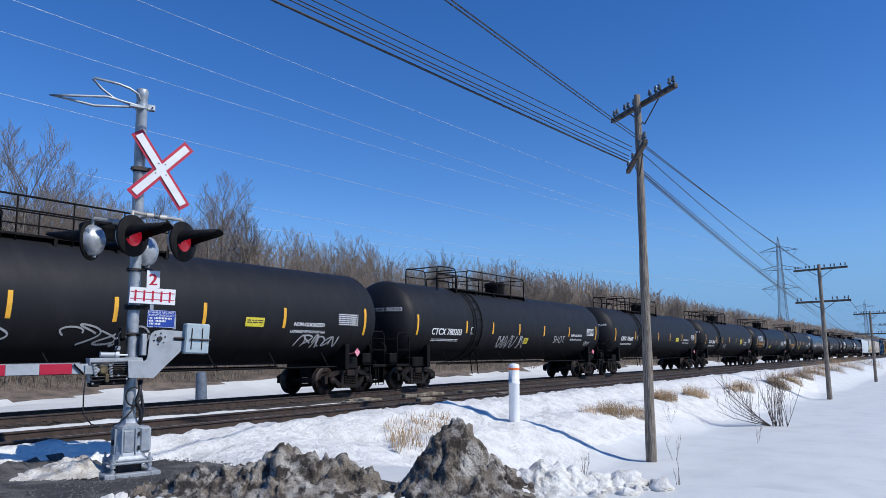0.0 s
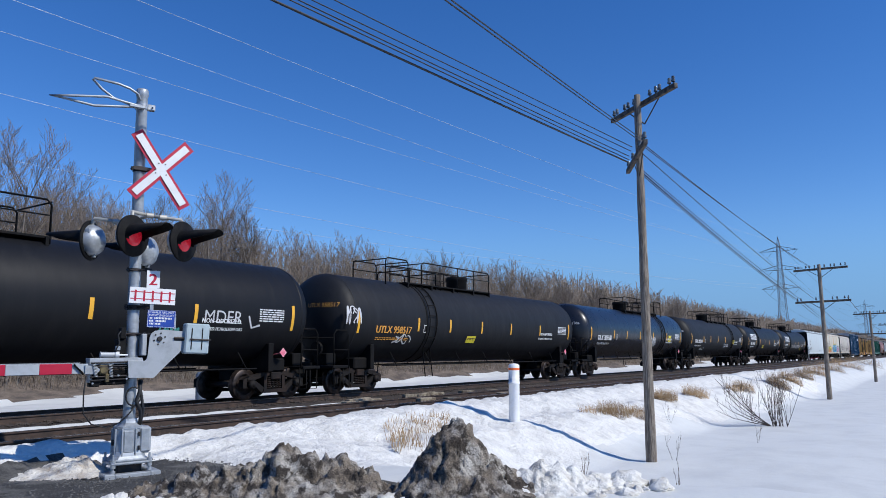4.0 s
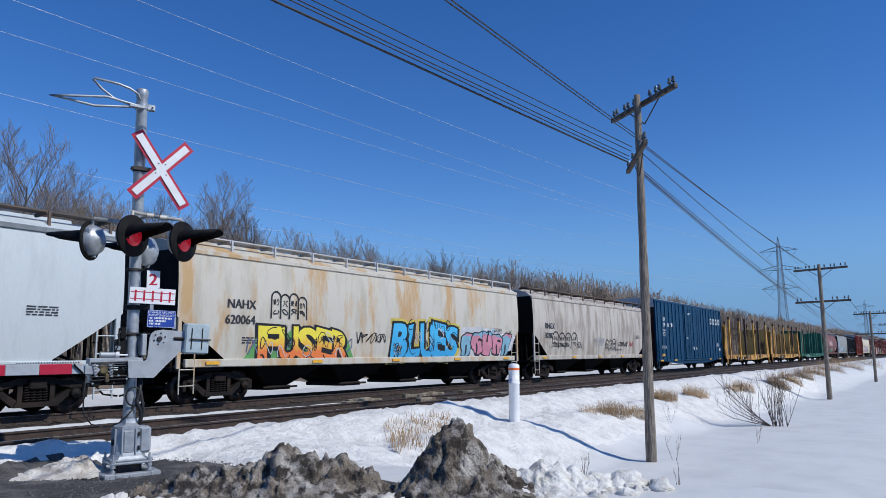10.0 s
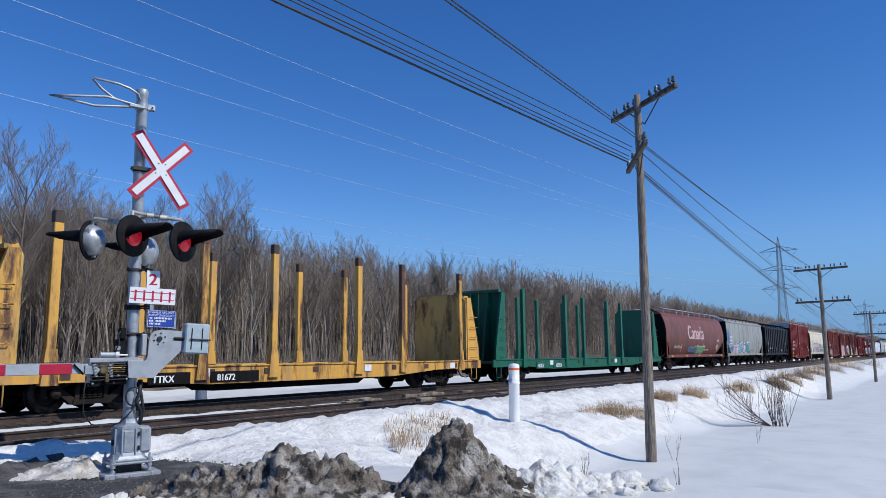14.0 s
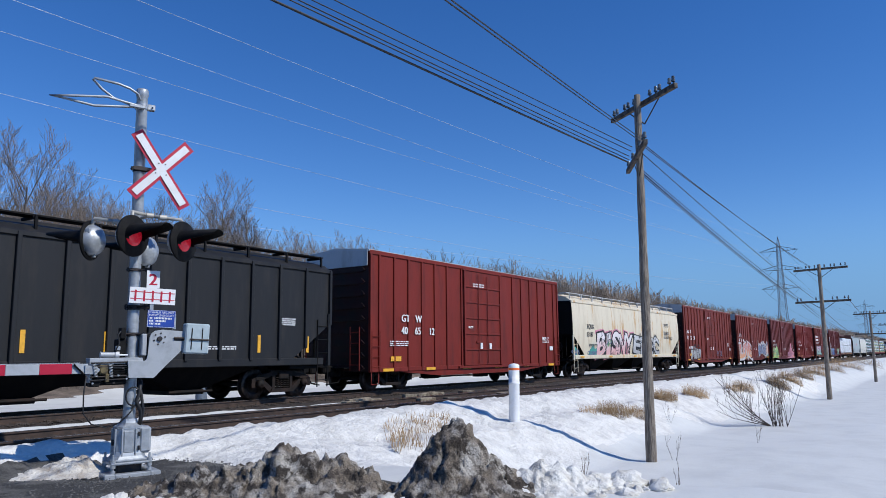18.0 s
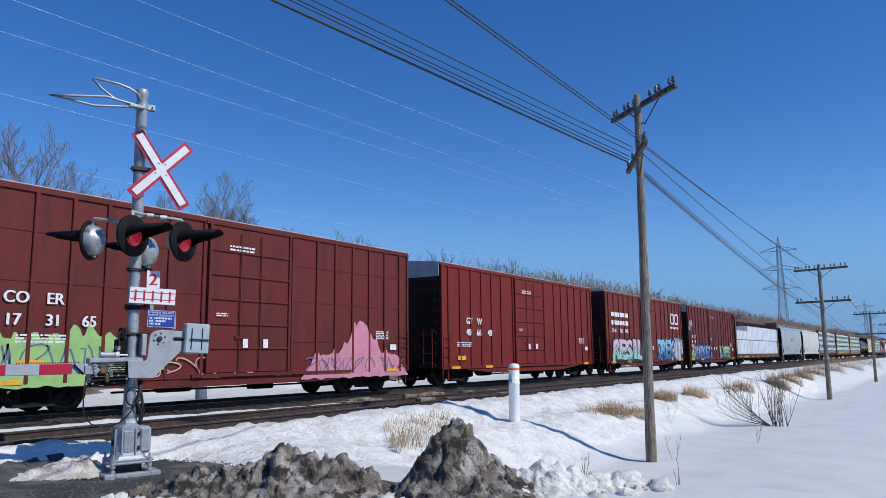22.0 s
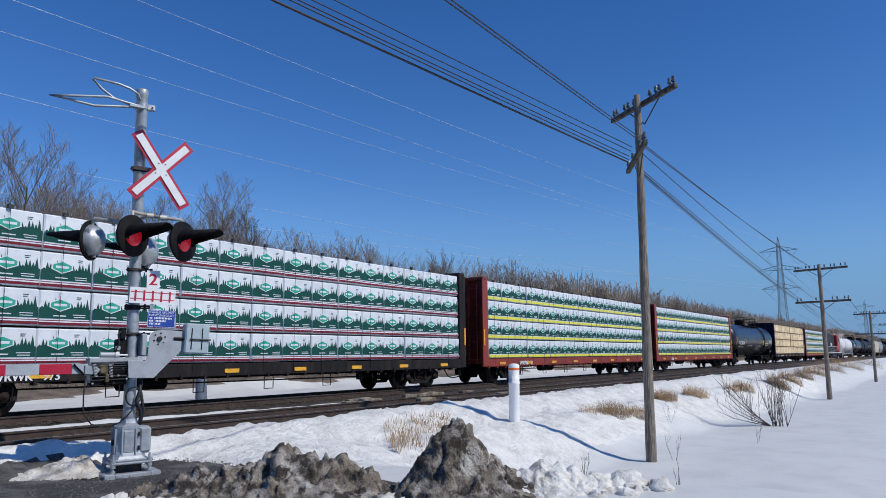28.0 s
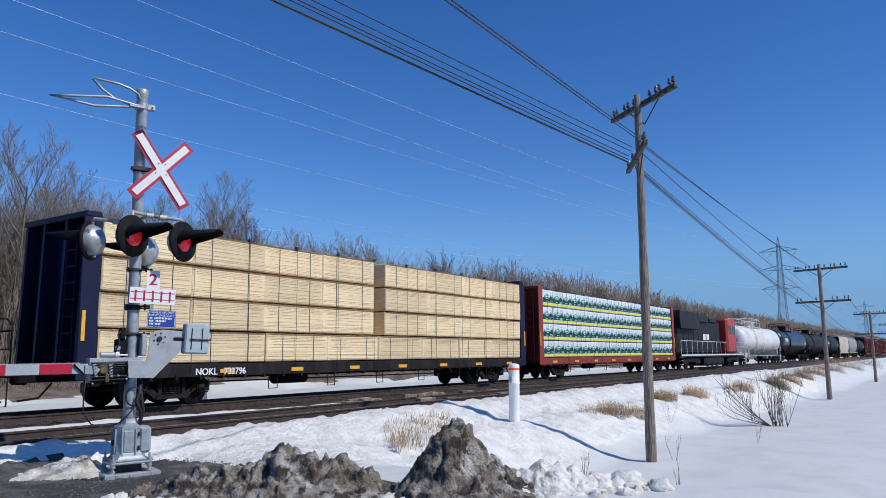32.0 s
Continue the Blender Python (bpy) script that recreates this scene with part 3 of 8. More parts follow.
def ribbon(s, pts, w, surface, lift, slot=0):
    v, f = [], []
    for i, (x, z) in enumerate(pts):
        a, b = pts[max(0, i - 1)], pts[min(len(pts) - 1, i + 1)]
        d = Vector((b[0] - a[0], b[1] - a[1]))
        d = d.normalized() if d.length > 1e-6 else Vector((1, 0))
        for k in (-1, 1):
            px, pz = x - d.y * w * k, z + d.x * w * k
            v.append((px, surface(pz) - lift, pz))
        if i:
            f.append((2 * i - 2, 2 * i - 1, 2 * i + 1, 2 * i))
    return s.add(v, f, slot=slot)


def curl(rnd, cx, cz, w, h, n=22):
    """A wild looping stroke inside a box."""
    a, b, p, q = rnd.choice((1, 1.5, 2)), rnd.choice((1, 2, 3)), rnd.uniform(0, 6.3), rnd.uniform(0, 6.3)
    span = rnd.uniform(2.5, 5.5)
    return [(cx + w * 0.5 * math.sin(a * span * i / n + p), cz + h * 0.5 * math.sin(b * span * i / n + q)) for i in range(n + 1)]


def graffiti(parent, x0, x1, z0, z1, fill, line, back, surface, seed, letters=6, thick=None):
    """A spray-painted piece of bulging strokes with outlines, on a cloud of colour."""
    rnd = random.Random(seed)
    s = Shape()
    mats = [PAINT.get(back, PAINT[line]), PAINT[line]] + [PAINT[c] for c in fill]
    w, h = x1 - x0, z1 - z0
    step = w / letters
    thick = thick or h * 0.11
    cloud = []
    n = 26
    for i in range(n):
        a = 2 * math.pi * i / n
        r = 1 + 0.16 * math.sin(3 * a + seed) + rnd.uniform(-0.12, 0.12)
        ex = abs(math.cos(a)) ** 0.45 * (1 if math.cos(a) > 0 else -1)
        ez = abs(math.sin(a)) ** 0.6 * (1 if math.sin(a) > 0 else -1)
        cloud.append((x0 + w / 2 + ex * w * 0.53 * r, z0 + h / 2 + ez * h * 0.52 * min(1.12, r)))
    c = (x0 + w / 2, z0 + h / 2)
    rings = []
    for k in (0.0, 0.5, 1.0):
        rings.append([(c[0] + (p[0] - c[0]) * k, c[1] + (p[1] - c[1]) * k) for p in cloud])
    v = [(p[0], surface(p[1]) - 0.010, p[1]) for r in rings for p in r]
    f = []
    for k in range(2):
        for i in range(n):
            f.append((k * n + i, k * n + (i + 1) % n, (k + 1) * n + (i + 1) % n, (k + 1) * n + i))
    if back != "none":
        s.add(v, f, slot=0)
    def blob(pts, lift, slot):
        m = len(pts)
        c0 = (sum(p[0] for p in pts) / m, sum(p[1] for p in pts) / m)
        v = [(p[0], surface(p[1]) - lift, p[1]) for p in pts]
        v += [(c0[0] + (p[0] - c0[0]) * 0.5, surface(c0[1] + (p[1] - c0[1]) * 0.5) - lift, c0[1] + (p[1] - c0[1]) * 0.5) for p in pts]
        v.append((c0[0], surface(c0[1]) - lift, c0[1]))
        f = [(i, (i + 1) % m, m + (i + 1) % m, m + i) for i in range(m)] + [(m + i, m + (i + 1) % m, 2 * m) for i in range(m)]
        s.add(v, f, slot=slot)

    for k in range(letters):
        cx, cz = x0 + step * (k + 0.5), (z0 + z1) / 2 + h * rnd.uniform(-0.05, 0.05)
        slot = 2 + rnd.randrange(len(fill))
        lean, wide, tall = rnd.uniform(-0.25, 0.35), step * rnd.uniform(0.52, 0.64), h * rnd.uniform(0.38, 0.47)
        ph = rnd.uniform(0, 6.28)
        outline = []
        for i in range(22):
            t = 2 * math.pi * i / 22
            q = 1 + 0.13 * math.sin(3 * t + ph) + 0.10 * math.sin(5 * t + 2 * ph) + rnd.uniform(-0.04, 0.04)
            ex = math.copysign(abs(math.cos(t)) ** 0.6, math.cos(t)) * wide * q
            ez = math.copysign(abs(math.sin(t)) ** 0.6, math.sin(t)) * tall * q
            outline.append((cx + ex + lean * ez, cz + ez))
        lift = 0.014 + 0.004 * (k % 2)
        rim = min(0.06, h * 0.06)
        blob(outline, lift, 1)
        blob([(cx + (p[0] - cx) * (1 - rim / wide), cz + (p[1] - cz) * (1 - rim / tall)) for p in outline], lift + 0.0015, slot)
        top = [(cx + (p[0] - cx) * (1 - rim / wide), cz + (p[1] - cz) * (1 - rim / tall)) for p in outline[1:10]]
        low = [(cx + (p[0] - cx) * 0.8, cz + (p[1] - cz) * 0.42 + tall * 0.28) for p in reversed(outline[1:10])]
        if len(fill) > 1:
            blob(top + low, lift + 0.003, 2 + (slot - 1) % len(fill))
        up = rnd.choice((-1, 1))
        u = cx + wide * rnd.uniform(-0.15, 0.15)
        ribbon(s, [(u + lean * up * tall * (1 - 0.9 * j / 5) + 0.08 * wide * math.sin(j + ph), cz + up * tall * (0.95 - 0.9 * j / 5)) for j in range(6)], rim * 0.9, surface, lift + 0.0045, 1)
        if rnd.random() < 0.5:
            ribbon(s, [(cx + wide * (0.1 + 0.16 * j), cz - up * tall * (0.25 + 0.05 * math.sin(j))) for j in range(5)], rim * 0.8, surface, lift + 0.0045, 1)
        hi = [(cx + (p[0] - cx) * 0.78, cz + (p[1] - cz) * 0.78) for p in outline[6:10]]
        ribbon(s, hi, rim * 0.4, surface, lift + 0.0045, 2 + rnd.randrange(len(fill)))
    for k in range(letters):
        x, z = rnd.uniform(x0, x1), rnd.choice((z0 + 0.04 * h, z1 - 0.05 * h))
        ribbon(s, curl(rnd, x, z, step * 0.4, h * 0.25, 8), thick * 0.14, surface, 0.034, rnd.choice((1, 1, 2)))
    tagged(part("graffiti", s, mats, parent, "spray-painted graffiti in " + ", ".join(fill)), kind="stuff")


def splash(parent, x0, x1, z0, z1, colour, surface, seed, peak=0.5, sharp=1.0, base=0.5):
    """A solid sprayed patch with a ragged, flame-like upper edge and a few darker strokes."""
    rnd = random.Random(seed)
    s = Shape()
    n, rows = 70, 5
    v, f = [], []
    for i in range(n + 1):
        t = i / n
        x = x0 + (x1 - x0) * t
        end = min(1.0, 8 * t, 8 * (1 - t))
        h = base * end * (0.75 + 0.5 * abs(noise.noise((x * 2.3, seed, 1.0)))) + (1 - base) * math.exp(-((t - peak) / 0.13) ** 2) * sharp + 0.18 * end * max(0, noise.noise((x * 6.0, seed, 5.0)))
        lo = z0 + 0.06 * noise.noise((x * 3.0, seed, 9.0))
        for r in range(rows + 1):
            z = lo + (z1 - z0) * max(0.02, min(1.0, h)) * r / rows
            v.append((x, surface(z) - 0.011, z))
    m = rows + 1
    for i in range(n):
        for r in range(rows):
            f.append((i * m + r, (i + 1) * m + r, (i + 1) * m + r + 1, i * m + r + 1))
    s.add(v, f)
    for k in range(9):
        x = x0 + (x1 - x0) * (0.08 + 0.84 * k / 8)
        z = z0 + (z1 - z0) * base * 0.45
        ribbon(s, curl(rnd, x, z, 0.5, (z1 - z0) * base * 0.5, 7), 0.022, surface, 0.016, 1)
    tagged(part("graffiti", s, [PAINT[colour], PAINT["steel"]], parent, "%s spray-painted patch with a ragged top" % colour), kind="stuff")


def tag(parent, x0, x1, z0, z1, colour, surface, seed, strokes=7, w=0.022):
    """A thin scrawl."""
    rnd = random.Random(seed)
    s = Shape()
    step = (x1 - x0) / strokes
    for k in range(strokes):
        ribbon(s, curl(rnd, x0 + step * (k + 0.5), (z0 + z1) / 2, step * 1.25, (z1 - z0) * rnd.uniform(0.6, 1.0)), w, surface, 0.016)
    tagged(part("scrawl", s, PAINT[colour], parent, "thin %s spray scrawl" % colour), kind="stuff")


# ---- trucks ----
def truck_meshes():
    ws = Shape()
    rim = [(-0.07, 0.30), (-0.07, 0.44), (-0.05, 0.457), (0.05, 0.452), (0.065, 0.475), (0.085, 0.475), (0.085, 0.30)]
    for s in (-1, 1):
        c = (0, s * 0.755, 0.46)
        ws.lathe([(h, r) for h, r in rim], c, (0, -s, 0), 24, slot=1)
        ws.lathe([(-0.02, 0.0), (-0.075, 0.06), (-0.075, 0.12), (-0.02, 0.14), (0.0, 0.22), (-0.03, 0.31), (-0.068, 0.315)], c, (0, -s, 0), 24)
    ws.rod((0, -1.05, 0.46), (0, 1.05, 0.46), 0.085, n=10)
    wheelset = ws.data("wheelset", WHEEL, TREAD)
    sf = Shape()
    sf.prism([(-1.20, 0.60), (-0.98, 0.71), (-0.58, 0.77), (-0.42, 0.84), (0.42, 0.84), (0.58, 0.77), (0.98, 0.71), (1.20, 0.60), (1.20, 0.50), (0.96, 0.57),
              (0.55, 0.64), (0.40, 0.70), (-0.40, 0.70), (-0.55, 0.64), (-0.96, 0.57), (-1.20, 0.50)], -0.09, 0.09)
    sf.prism([(-0.48, 0.20), (0.48, 0.20), (0.44, 0.31), (-0.44, 0.31)], -0.13, 0.11)
    for s in (-1, 1):
        sf.prism([(s * 0.99, 0.61), (s * 0.78, 0.61), (s * 0.33, 0.30), (s * 0.48, 0.20)], -0.085, 0.085)
        sf.prism([(s * 0.41, 0.27), (s * 0.30, 0.27), (s * 0.30, 0.74), (s * 0.41, 0.74)], -0.10, 0.085)
        sf.prism([(s * 1.20, 0.36), (s * 1.06, 0.36), (s * 1.06, 0.60), (s * 1.20, 0.60)], -0.085, 0.085)
        x = s * 0.89
        sf.lathe([(0, 0.0), (0, 0.135), (0.10, 0.125), (0.14, 0.09), (0.14, 0.05), (0.16, 0.045), (0.16, 0.0)], (x, -0.06, 0.46), (0, -1, 0), 12)
        sf.box(x - 0.17, x + 0.17, -0.12, 0.10, 0.57, 0.66, 0.02)
    side_frame = sf.data("side_frame", TRUCK)
    sp = Shape()
    pts = [(0.062 * math.cos(a), -0.06 + 0.062 * math.sin(a), 0.31 + 0.37 * a / 40.8) for a in np.linspace(0, 40.8, 52)]
    sp.path(pts, 0.017, 4)
    springs = sp.data("spring", TRUCK)
    bo = Shape().box(-0.2, 0.2, -1.2, 1.2, 0.58, 0.80, 0.03)
    bo.box(-0.35, 0.35, -0.4, 0.4, 0.78, 0.98, 0.04)
    for x in (-0.45, 0.45):
        bo.rod((x, -0.72, 0.40), (x, 0.72, 0.40), 0.05, n=6)
        for y in (-0.755, 0.755):
            bo.box(x - 0.05 + (0.05 if x > 0 else -0.05), x + 0.05 + (0.05 if x > 0 else -0.05), y - 0.07, y + 0.07, 0.28, 0.55, 0.01)
    bolster = bo.data("truck", TRUCK)
    return wheelset, side_frame, springs, bolster


WHEELSET, SIDE_FRAME, SPRINGS, BOLSTER = truck_meshes()


def truck(parent, x):
    t = part("truck", BOLSTER, None, parent, "cast steel two-axle truck", pose(x, 0, RAIL_Z))
    for k in (-0.89, 0.89):
        part("wheelset", WHEELSET, None, t, at=pose(k, 0, 0))
    for k, turn in ((-1.02, 0), (1.02, 180)):
        part("side_frame", SIDE_FRAME, None, t, at=pose(0, k, 0, 0, 0, turn))
    for k in (-0.20, -0.067, 0.067, 0.20):
        part("spring", SPRINGS, None, t, at=pose(k, -1.02, 0))


def couplers(parent, length, reach=0.75):
    up = pose(0, 0, 0.18)
    for x, s in ((0, -1), (length, 1)):
        c = Shape().box(min(x - s * 0.9, x + s * reach), max(x - s * 0.9, x + s * reach), -0.10, 0.10, 0.76, 0.98, 0.03)
        c.box(min(x + s * (reach - 0.3), x + s * reach), max(x + s * (reach - 0.3), x + s * reach), -0.2, 0.16, 0.72, 1.02, 0.05)
        c.path([(x, -0.35, 0.75), (x + s * 0.3, -0.36, 0.42), (x + s * reach, -0.3, 0.36)], 0.025, 5)
        part("coupler", c, UNDER, parent, "rusty knuckle coupler with air hose", up)


def car(name, x0, label, group="cars of the freight train"):
    root = thing(name, label, "railcar", group, "", pose(x0, YC, 0))
    CARS.append((root, x0))
    return root


def ladder(parent, x, y, z0, z1, w, mat, name="ladder", axis="x", rungs=None):
    s = Shape()
    n = rungs or max(2, int((z1 - z0) / 0.38))
    e = Vector((w / 2, 0, 0)) if axis == "x" else Vector((0, w / 2, 0))
    c = Vector((x, y, 0))
    for k in (-1, 1):
        s.rod(c + e * k + Vector((0, 0, z0)), c + e * k + Vector((0, 0, z1)), 0.022, n=5)
    for i in range(n):
        z = z0 + (z1 - z0) * (i + 0.5) / n
        s.rod(c - e + Vector((0, 0, z)), c + e + Vector((0, 0, z)), 0.016, n=5)
    part(name, s, mat, parent)


# ---- tank cars ----
def tank_car(x0, x1, mat, label, mark="", size=0.34, mirror=False, marks=7, mark_h=0.5, block=0.0, seed=0, radius=1.56,
             scrawls=(), gear=UNDER, placard=True, hazard=True, long_rail=True, ink=None, sign=(7.9, 8.6, 2.0, 2.28)):
    g0, g1 = x0 + 0.5 - (0.22 if x0 < 200 else 0.0), x1 - 0.5 - (0.22 if x0 < 200 else 0.0)
    n_len = g1 - g0
    root = car("tank_car", g0, label)
    zc, r = 2.81, radius
    prof = []
    for i in range(9):
        a = math.pi / 2 * i / 8
        prof.append((0.78 - 0.78 * math.cos(a), r * math.sin(a)))
    prof[0] = (0.0, 0.001)
    body = [(h, q) for h, q in prof] + [(n_len * k / 8, r) for k in range(1, 8)] + [(n_len - h, q) for h, q in reversed(prof)]
    shell = part("tank_shell", Shape().lathe(body, (0, 0, zc), (1, 0, 0), 64), mat, root, "cylindrical tank with domed heads")

    def side(z):
        return -math.sqrt(max(0.02, r * r - (z - zc) ** 2))

    for fx in (0.78, n_len - 0.78):
        part("weld_band", Shape().lathe([(-0.03, r + 0.002), (0, r + 0.012), (0.03, r + 0.002)], (fx, 0, zc), (1, 0, 0), 56), mat, shell)
    # stub sills, end platforms and rails
    for s in (0, 1):
        def X(v):
            return n_len - v if s else v
        e = Shape().box(min(X(-0.15), X(2.4)), max(X(-0.15), X(2.4)), -0.28, 0.28, 0.80, 1.32, 0.03)
        e.box(min(X(-0.2), X(0.55)), max(X(-0.2), X(0.55)), -1.42, 1.42, 1.10, 1.20, 0.02)
        e.box(min(X(1.1), X(1.9)), max(X(1.1), X(1.9)), -1.2, 1.2, 1.05, 1.45, 0.05)
        e.box(min(X(1.75), X(1.95)), max(X(1.75), X(1.95)), -1.38, 1.38, 1.05, 1.9, 0.02)
        part("end_sill", e, gear, root, "stub sill with end platform")
        h = Shape()
        for y in (-1.36, 1.36):
            h.path([(X(-0.12), y, 1.15), (X(-0.12), y, 2.2), (X(0.0), y, 2.35), (X(0.5), y, 2.35), (X(0.6), y, 2.2), (X(0.6), y, 1.15)], 0.022, 5)
            h.path([(X(-0.12), y, 1.7), (X(0.6), y, 1.7)], 0.018, 5)
            for x in (-0.1, 0.35):
                h.path([(X(x), y, 1.15), (X(x), y, 0.5), (X(x + 0.3), y, 0.5), (X(x + 0.3), y, 1.15)], 0.018, 5)
        h.path([(X(-0.14), -1.36, 2.1), (X(-0.14), 1.36, 2.1)], 0.02, 5)
        part("end_railing", h, gear, root)
        truck(root, X(1.45))
        b = Shape().rod((X(-0.02), -0.55, 1.75), (X(-0.12), -0.55, 1.75), 0.24, n=14)
        b.box(min(X(0.05), X(0.5)), max(X(0.05), X(0.5)), -0.9, -0.3, 1.2, 1.6, 0.03)
        part("hand_brake", b, gear, root)
    rail = Shape()
    for y in (-1.36, 1.36):
        rail.rod((2.4, y, 1.16), (n_len - 2.4, y, 1.16), 0.026, n=5)
    for k in range(7):
        x = 3.0 + (n_len - 6.0) * k / 6
        for y in (-1, 1):
            rail.path([(x + 0.25, y * 1.37, 1.12), (x, y * 1.25, 1.62)], 0.02, 5)
    part("side_handrail", rail, gear, root, "black pipe handrail below the tank")
    # top platform, dome and ladder
    def U(v):
        return n_len - v if mirror else v
    top = zc + r
    dome = Shape().lathe([(-0.3, 0.46), (0.25, 0.46), (0.28, 0.50), (0.42, 0.50), (0.46, 0.44), (0.47, 0.0)], (U(9.4), 0, top + 0.12), (0, 0, 1), 20)
    part("valve_housing", dome, gear, root, "round valve housing on top")
    plat = Shape().box(min(U(4.5), U(10.9)), max(U(4.5), U(10.9)), -0.85, 0.85, top - 0.10, top - 0.05)
    for x in (4.6, 6.2, 7.8, 9.4, 10.8):
        plat.box(U(x) - 0.04, U(x) + 0.04, -0.9, 0.9, top - 0.28, top - 0.08)
    part("walkway", plat, gear, root)
    rr = Shape()
    for a, b, hgt in ((3.3, 4.7, 0.80), (4.8, 6.6, 0.50), (5.6, 10.9, 0.82))[0 if long_rail else 1:]:
        for y in (-0.8, 0.8):
            n_post = max(2, int((b - a) / 1.3) + 1)
            rr.path([(U(a), y, top - 0.22), (U(a), y, top + hgt - 0.12), (U(a + 0.12), y, top + hgt), (U(b - 0.12), y, top + hgt),
                     (U(b), y, top + hgt - 0.12), (U(b), y, top - 0.22)], 0.027, 5)
            if hgt > 0.7:
                rr.path([(U(a), y, top + 0.45), (U(b), y, top + 0.45)], 0.02, 5)
            for k in range(1, n_post - 1):
                x = a + (b - a) * k / (n_post - 1)
                rr.path([(U(x), y, top - 0.22), (U(x), y, top + hgt)], 0.022, 5)
        for x in (a, b):
            rr.path([(U(x), -0.8, top + hgt - 0.05), (U(x), 0.8, top + hgt - 0.05)], 0.022, 5)
    part("top_railing", rr, gear, root, "black pipe railing round the top platform")
    ld = Shape()
    xl = U(5.25)
    for sgn in (-1, 1):
        for dx in (-0.24, 0.24):
            pts = [(xl + dx, sgn * (r + 0.07) * math.cos(a), zc + (r + 0.07) * math.sin(a)) for a in np.linspace(-0.7, 1.2, 14)]
            ld.path([(pts[0][0], sgn * 1.38, 0.7)] + pts, 0.022, 5)
        for a in np.linspace(-0.65, 1.15, 8):
            y, z = sgn * (r + 0.08) * math.cos(a), zc + (r + 0.08) * math.sin(a)
            ld.rod((xl - 0.24, y, z), (xl + 0.24, y, z), 0.016, n=5)
    for dx in (-0.33, 0.33):
        ld.lathe([(-0.04, r + 0.004), (-0.04, r + 0.018), (0.04, r + 0.018), (0.04, r + 0.004)], (xl + dx, 0, zc), (1, 0, 0), 40)
    part("ladder", ld, gear, root, "curved black steel ladder")
    # paint and signs
    if marks:
        for k in range(marks):
            x = (0.92, 4.38, 6.55, 9.0, 11.58, 14.5, n_len - 1.17)[k]
            hh = mark_h * (1.5 if k in (0, marks - 1) else 1.0)
            part("reflector", patch(Shape(), x - 0.055, x + 0.055, 2.55 - hh / 2 + 0.1, 2.55 + hh / 2 + 0.1, side), YELLOW, shell, "yellow reflective strip")
    if mark:
        letter(shell, mark, 1.85, 2.30, size, ink or LETTER, side)
        bars(shell, 2, 1.95, 2.10, 1.9, 0.05, ink or LETTER, side)
        part("stencil_frame", ring_frame(4.72, 2.36, 0.22, 0.28, side), LETTER, shell)

        pts, faces = text_shape(mark, 0.20)
        v = []
        for a, b in pts:
            y, z = -0.05 - a, 3.15 + b
            q = min(0.999, math.hypot(y, z - zc) / r)
            v.append((0.78 - 0.78 * math.sqrt(1 - q * q) - 0.012, y, z))
        part("lettering", Shape().add(v, faces), ink or LETTER, shell)
    bars(shell, 6, n_len - 2.5, 2.82, 0.95, 0.055, LETTER, side)
    if hazard:
        part("warning_label", patch(Shape(), *sign, side, 0.012), SIGN_YELLOW, shell, "yellow warning label")
        bars(shell, 2, sign[0] + 0.06, (sign[2] + sign[3]) / 2 + 0.02, sign[1] - sign[0] - 0.12, 0.05, LETTER_DARK, lambda z: side(z) - 0.003)
        letter(shell, "NON-ODORIZED", n_len - 4.5, 2.42, 0.17, LETTER, side)
        letter(shell, "LIQUEFIED PETROLEUM GAS", n_len - 4.6, 2.22, 0.12, LETTER, side)
    if block:
        ring_blocks(shell, 1.95, 2.84, block * 0.66, block * 0.55, block * 0.78, 6, LETTER, side)
    if placard:
        pl = Shape()
        for x in (n_len - 1.45,):
            pl.add([(x, -1.44, 1.48), (x + 0.14, -1.44, 1.62), (x, -1.44, 1.76), (x - 0.14, -1.44, 1.62), (x, -1.46, 1.48), (x + 0.14, -1.46, 1.62),
                    (x, -1.46, 1.76), (x - 0.14, -1.46, 1.62)], [(0, 1, 2, 3), (7, 6, 5, 4), (0, 4, 5, 1), (1, 5, 6, 2), (2, 6, 7, 3), (3, 7, 4, 0)])
            pl.rod((x, -1.43, 1.62), (x, -1.0, 1.55), 0.02, n=5)
        part("placard", pl, PINK, root, "pink diamond hazard placard")
    for k, (a, b, z0, z1, colour, n) in enumerate(scrawls):
        tag(shell, a, b, z0, z1, colour, side, seed * 7 + k, n)
    couplers(root, n_len, 0.5)
    return root


def ring_frame(x, z, w, h, surface):
    s = Shape()
    for a in ((x, x + w, z, z + 0.025), (x, x + w, z + h - 0.025, z + h), (x, x + 0.025, z, z + h), (x + w - 0.025, x + w, z, z + h)):
        patch(s, *a, surface, 0.012, 1)
    return s


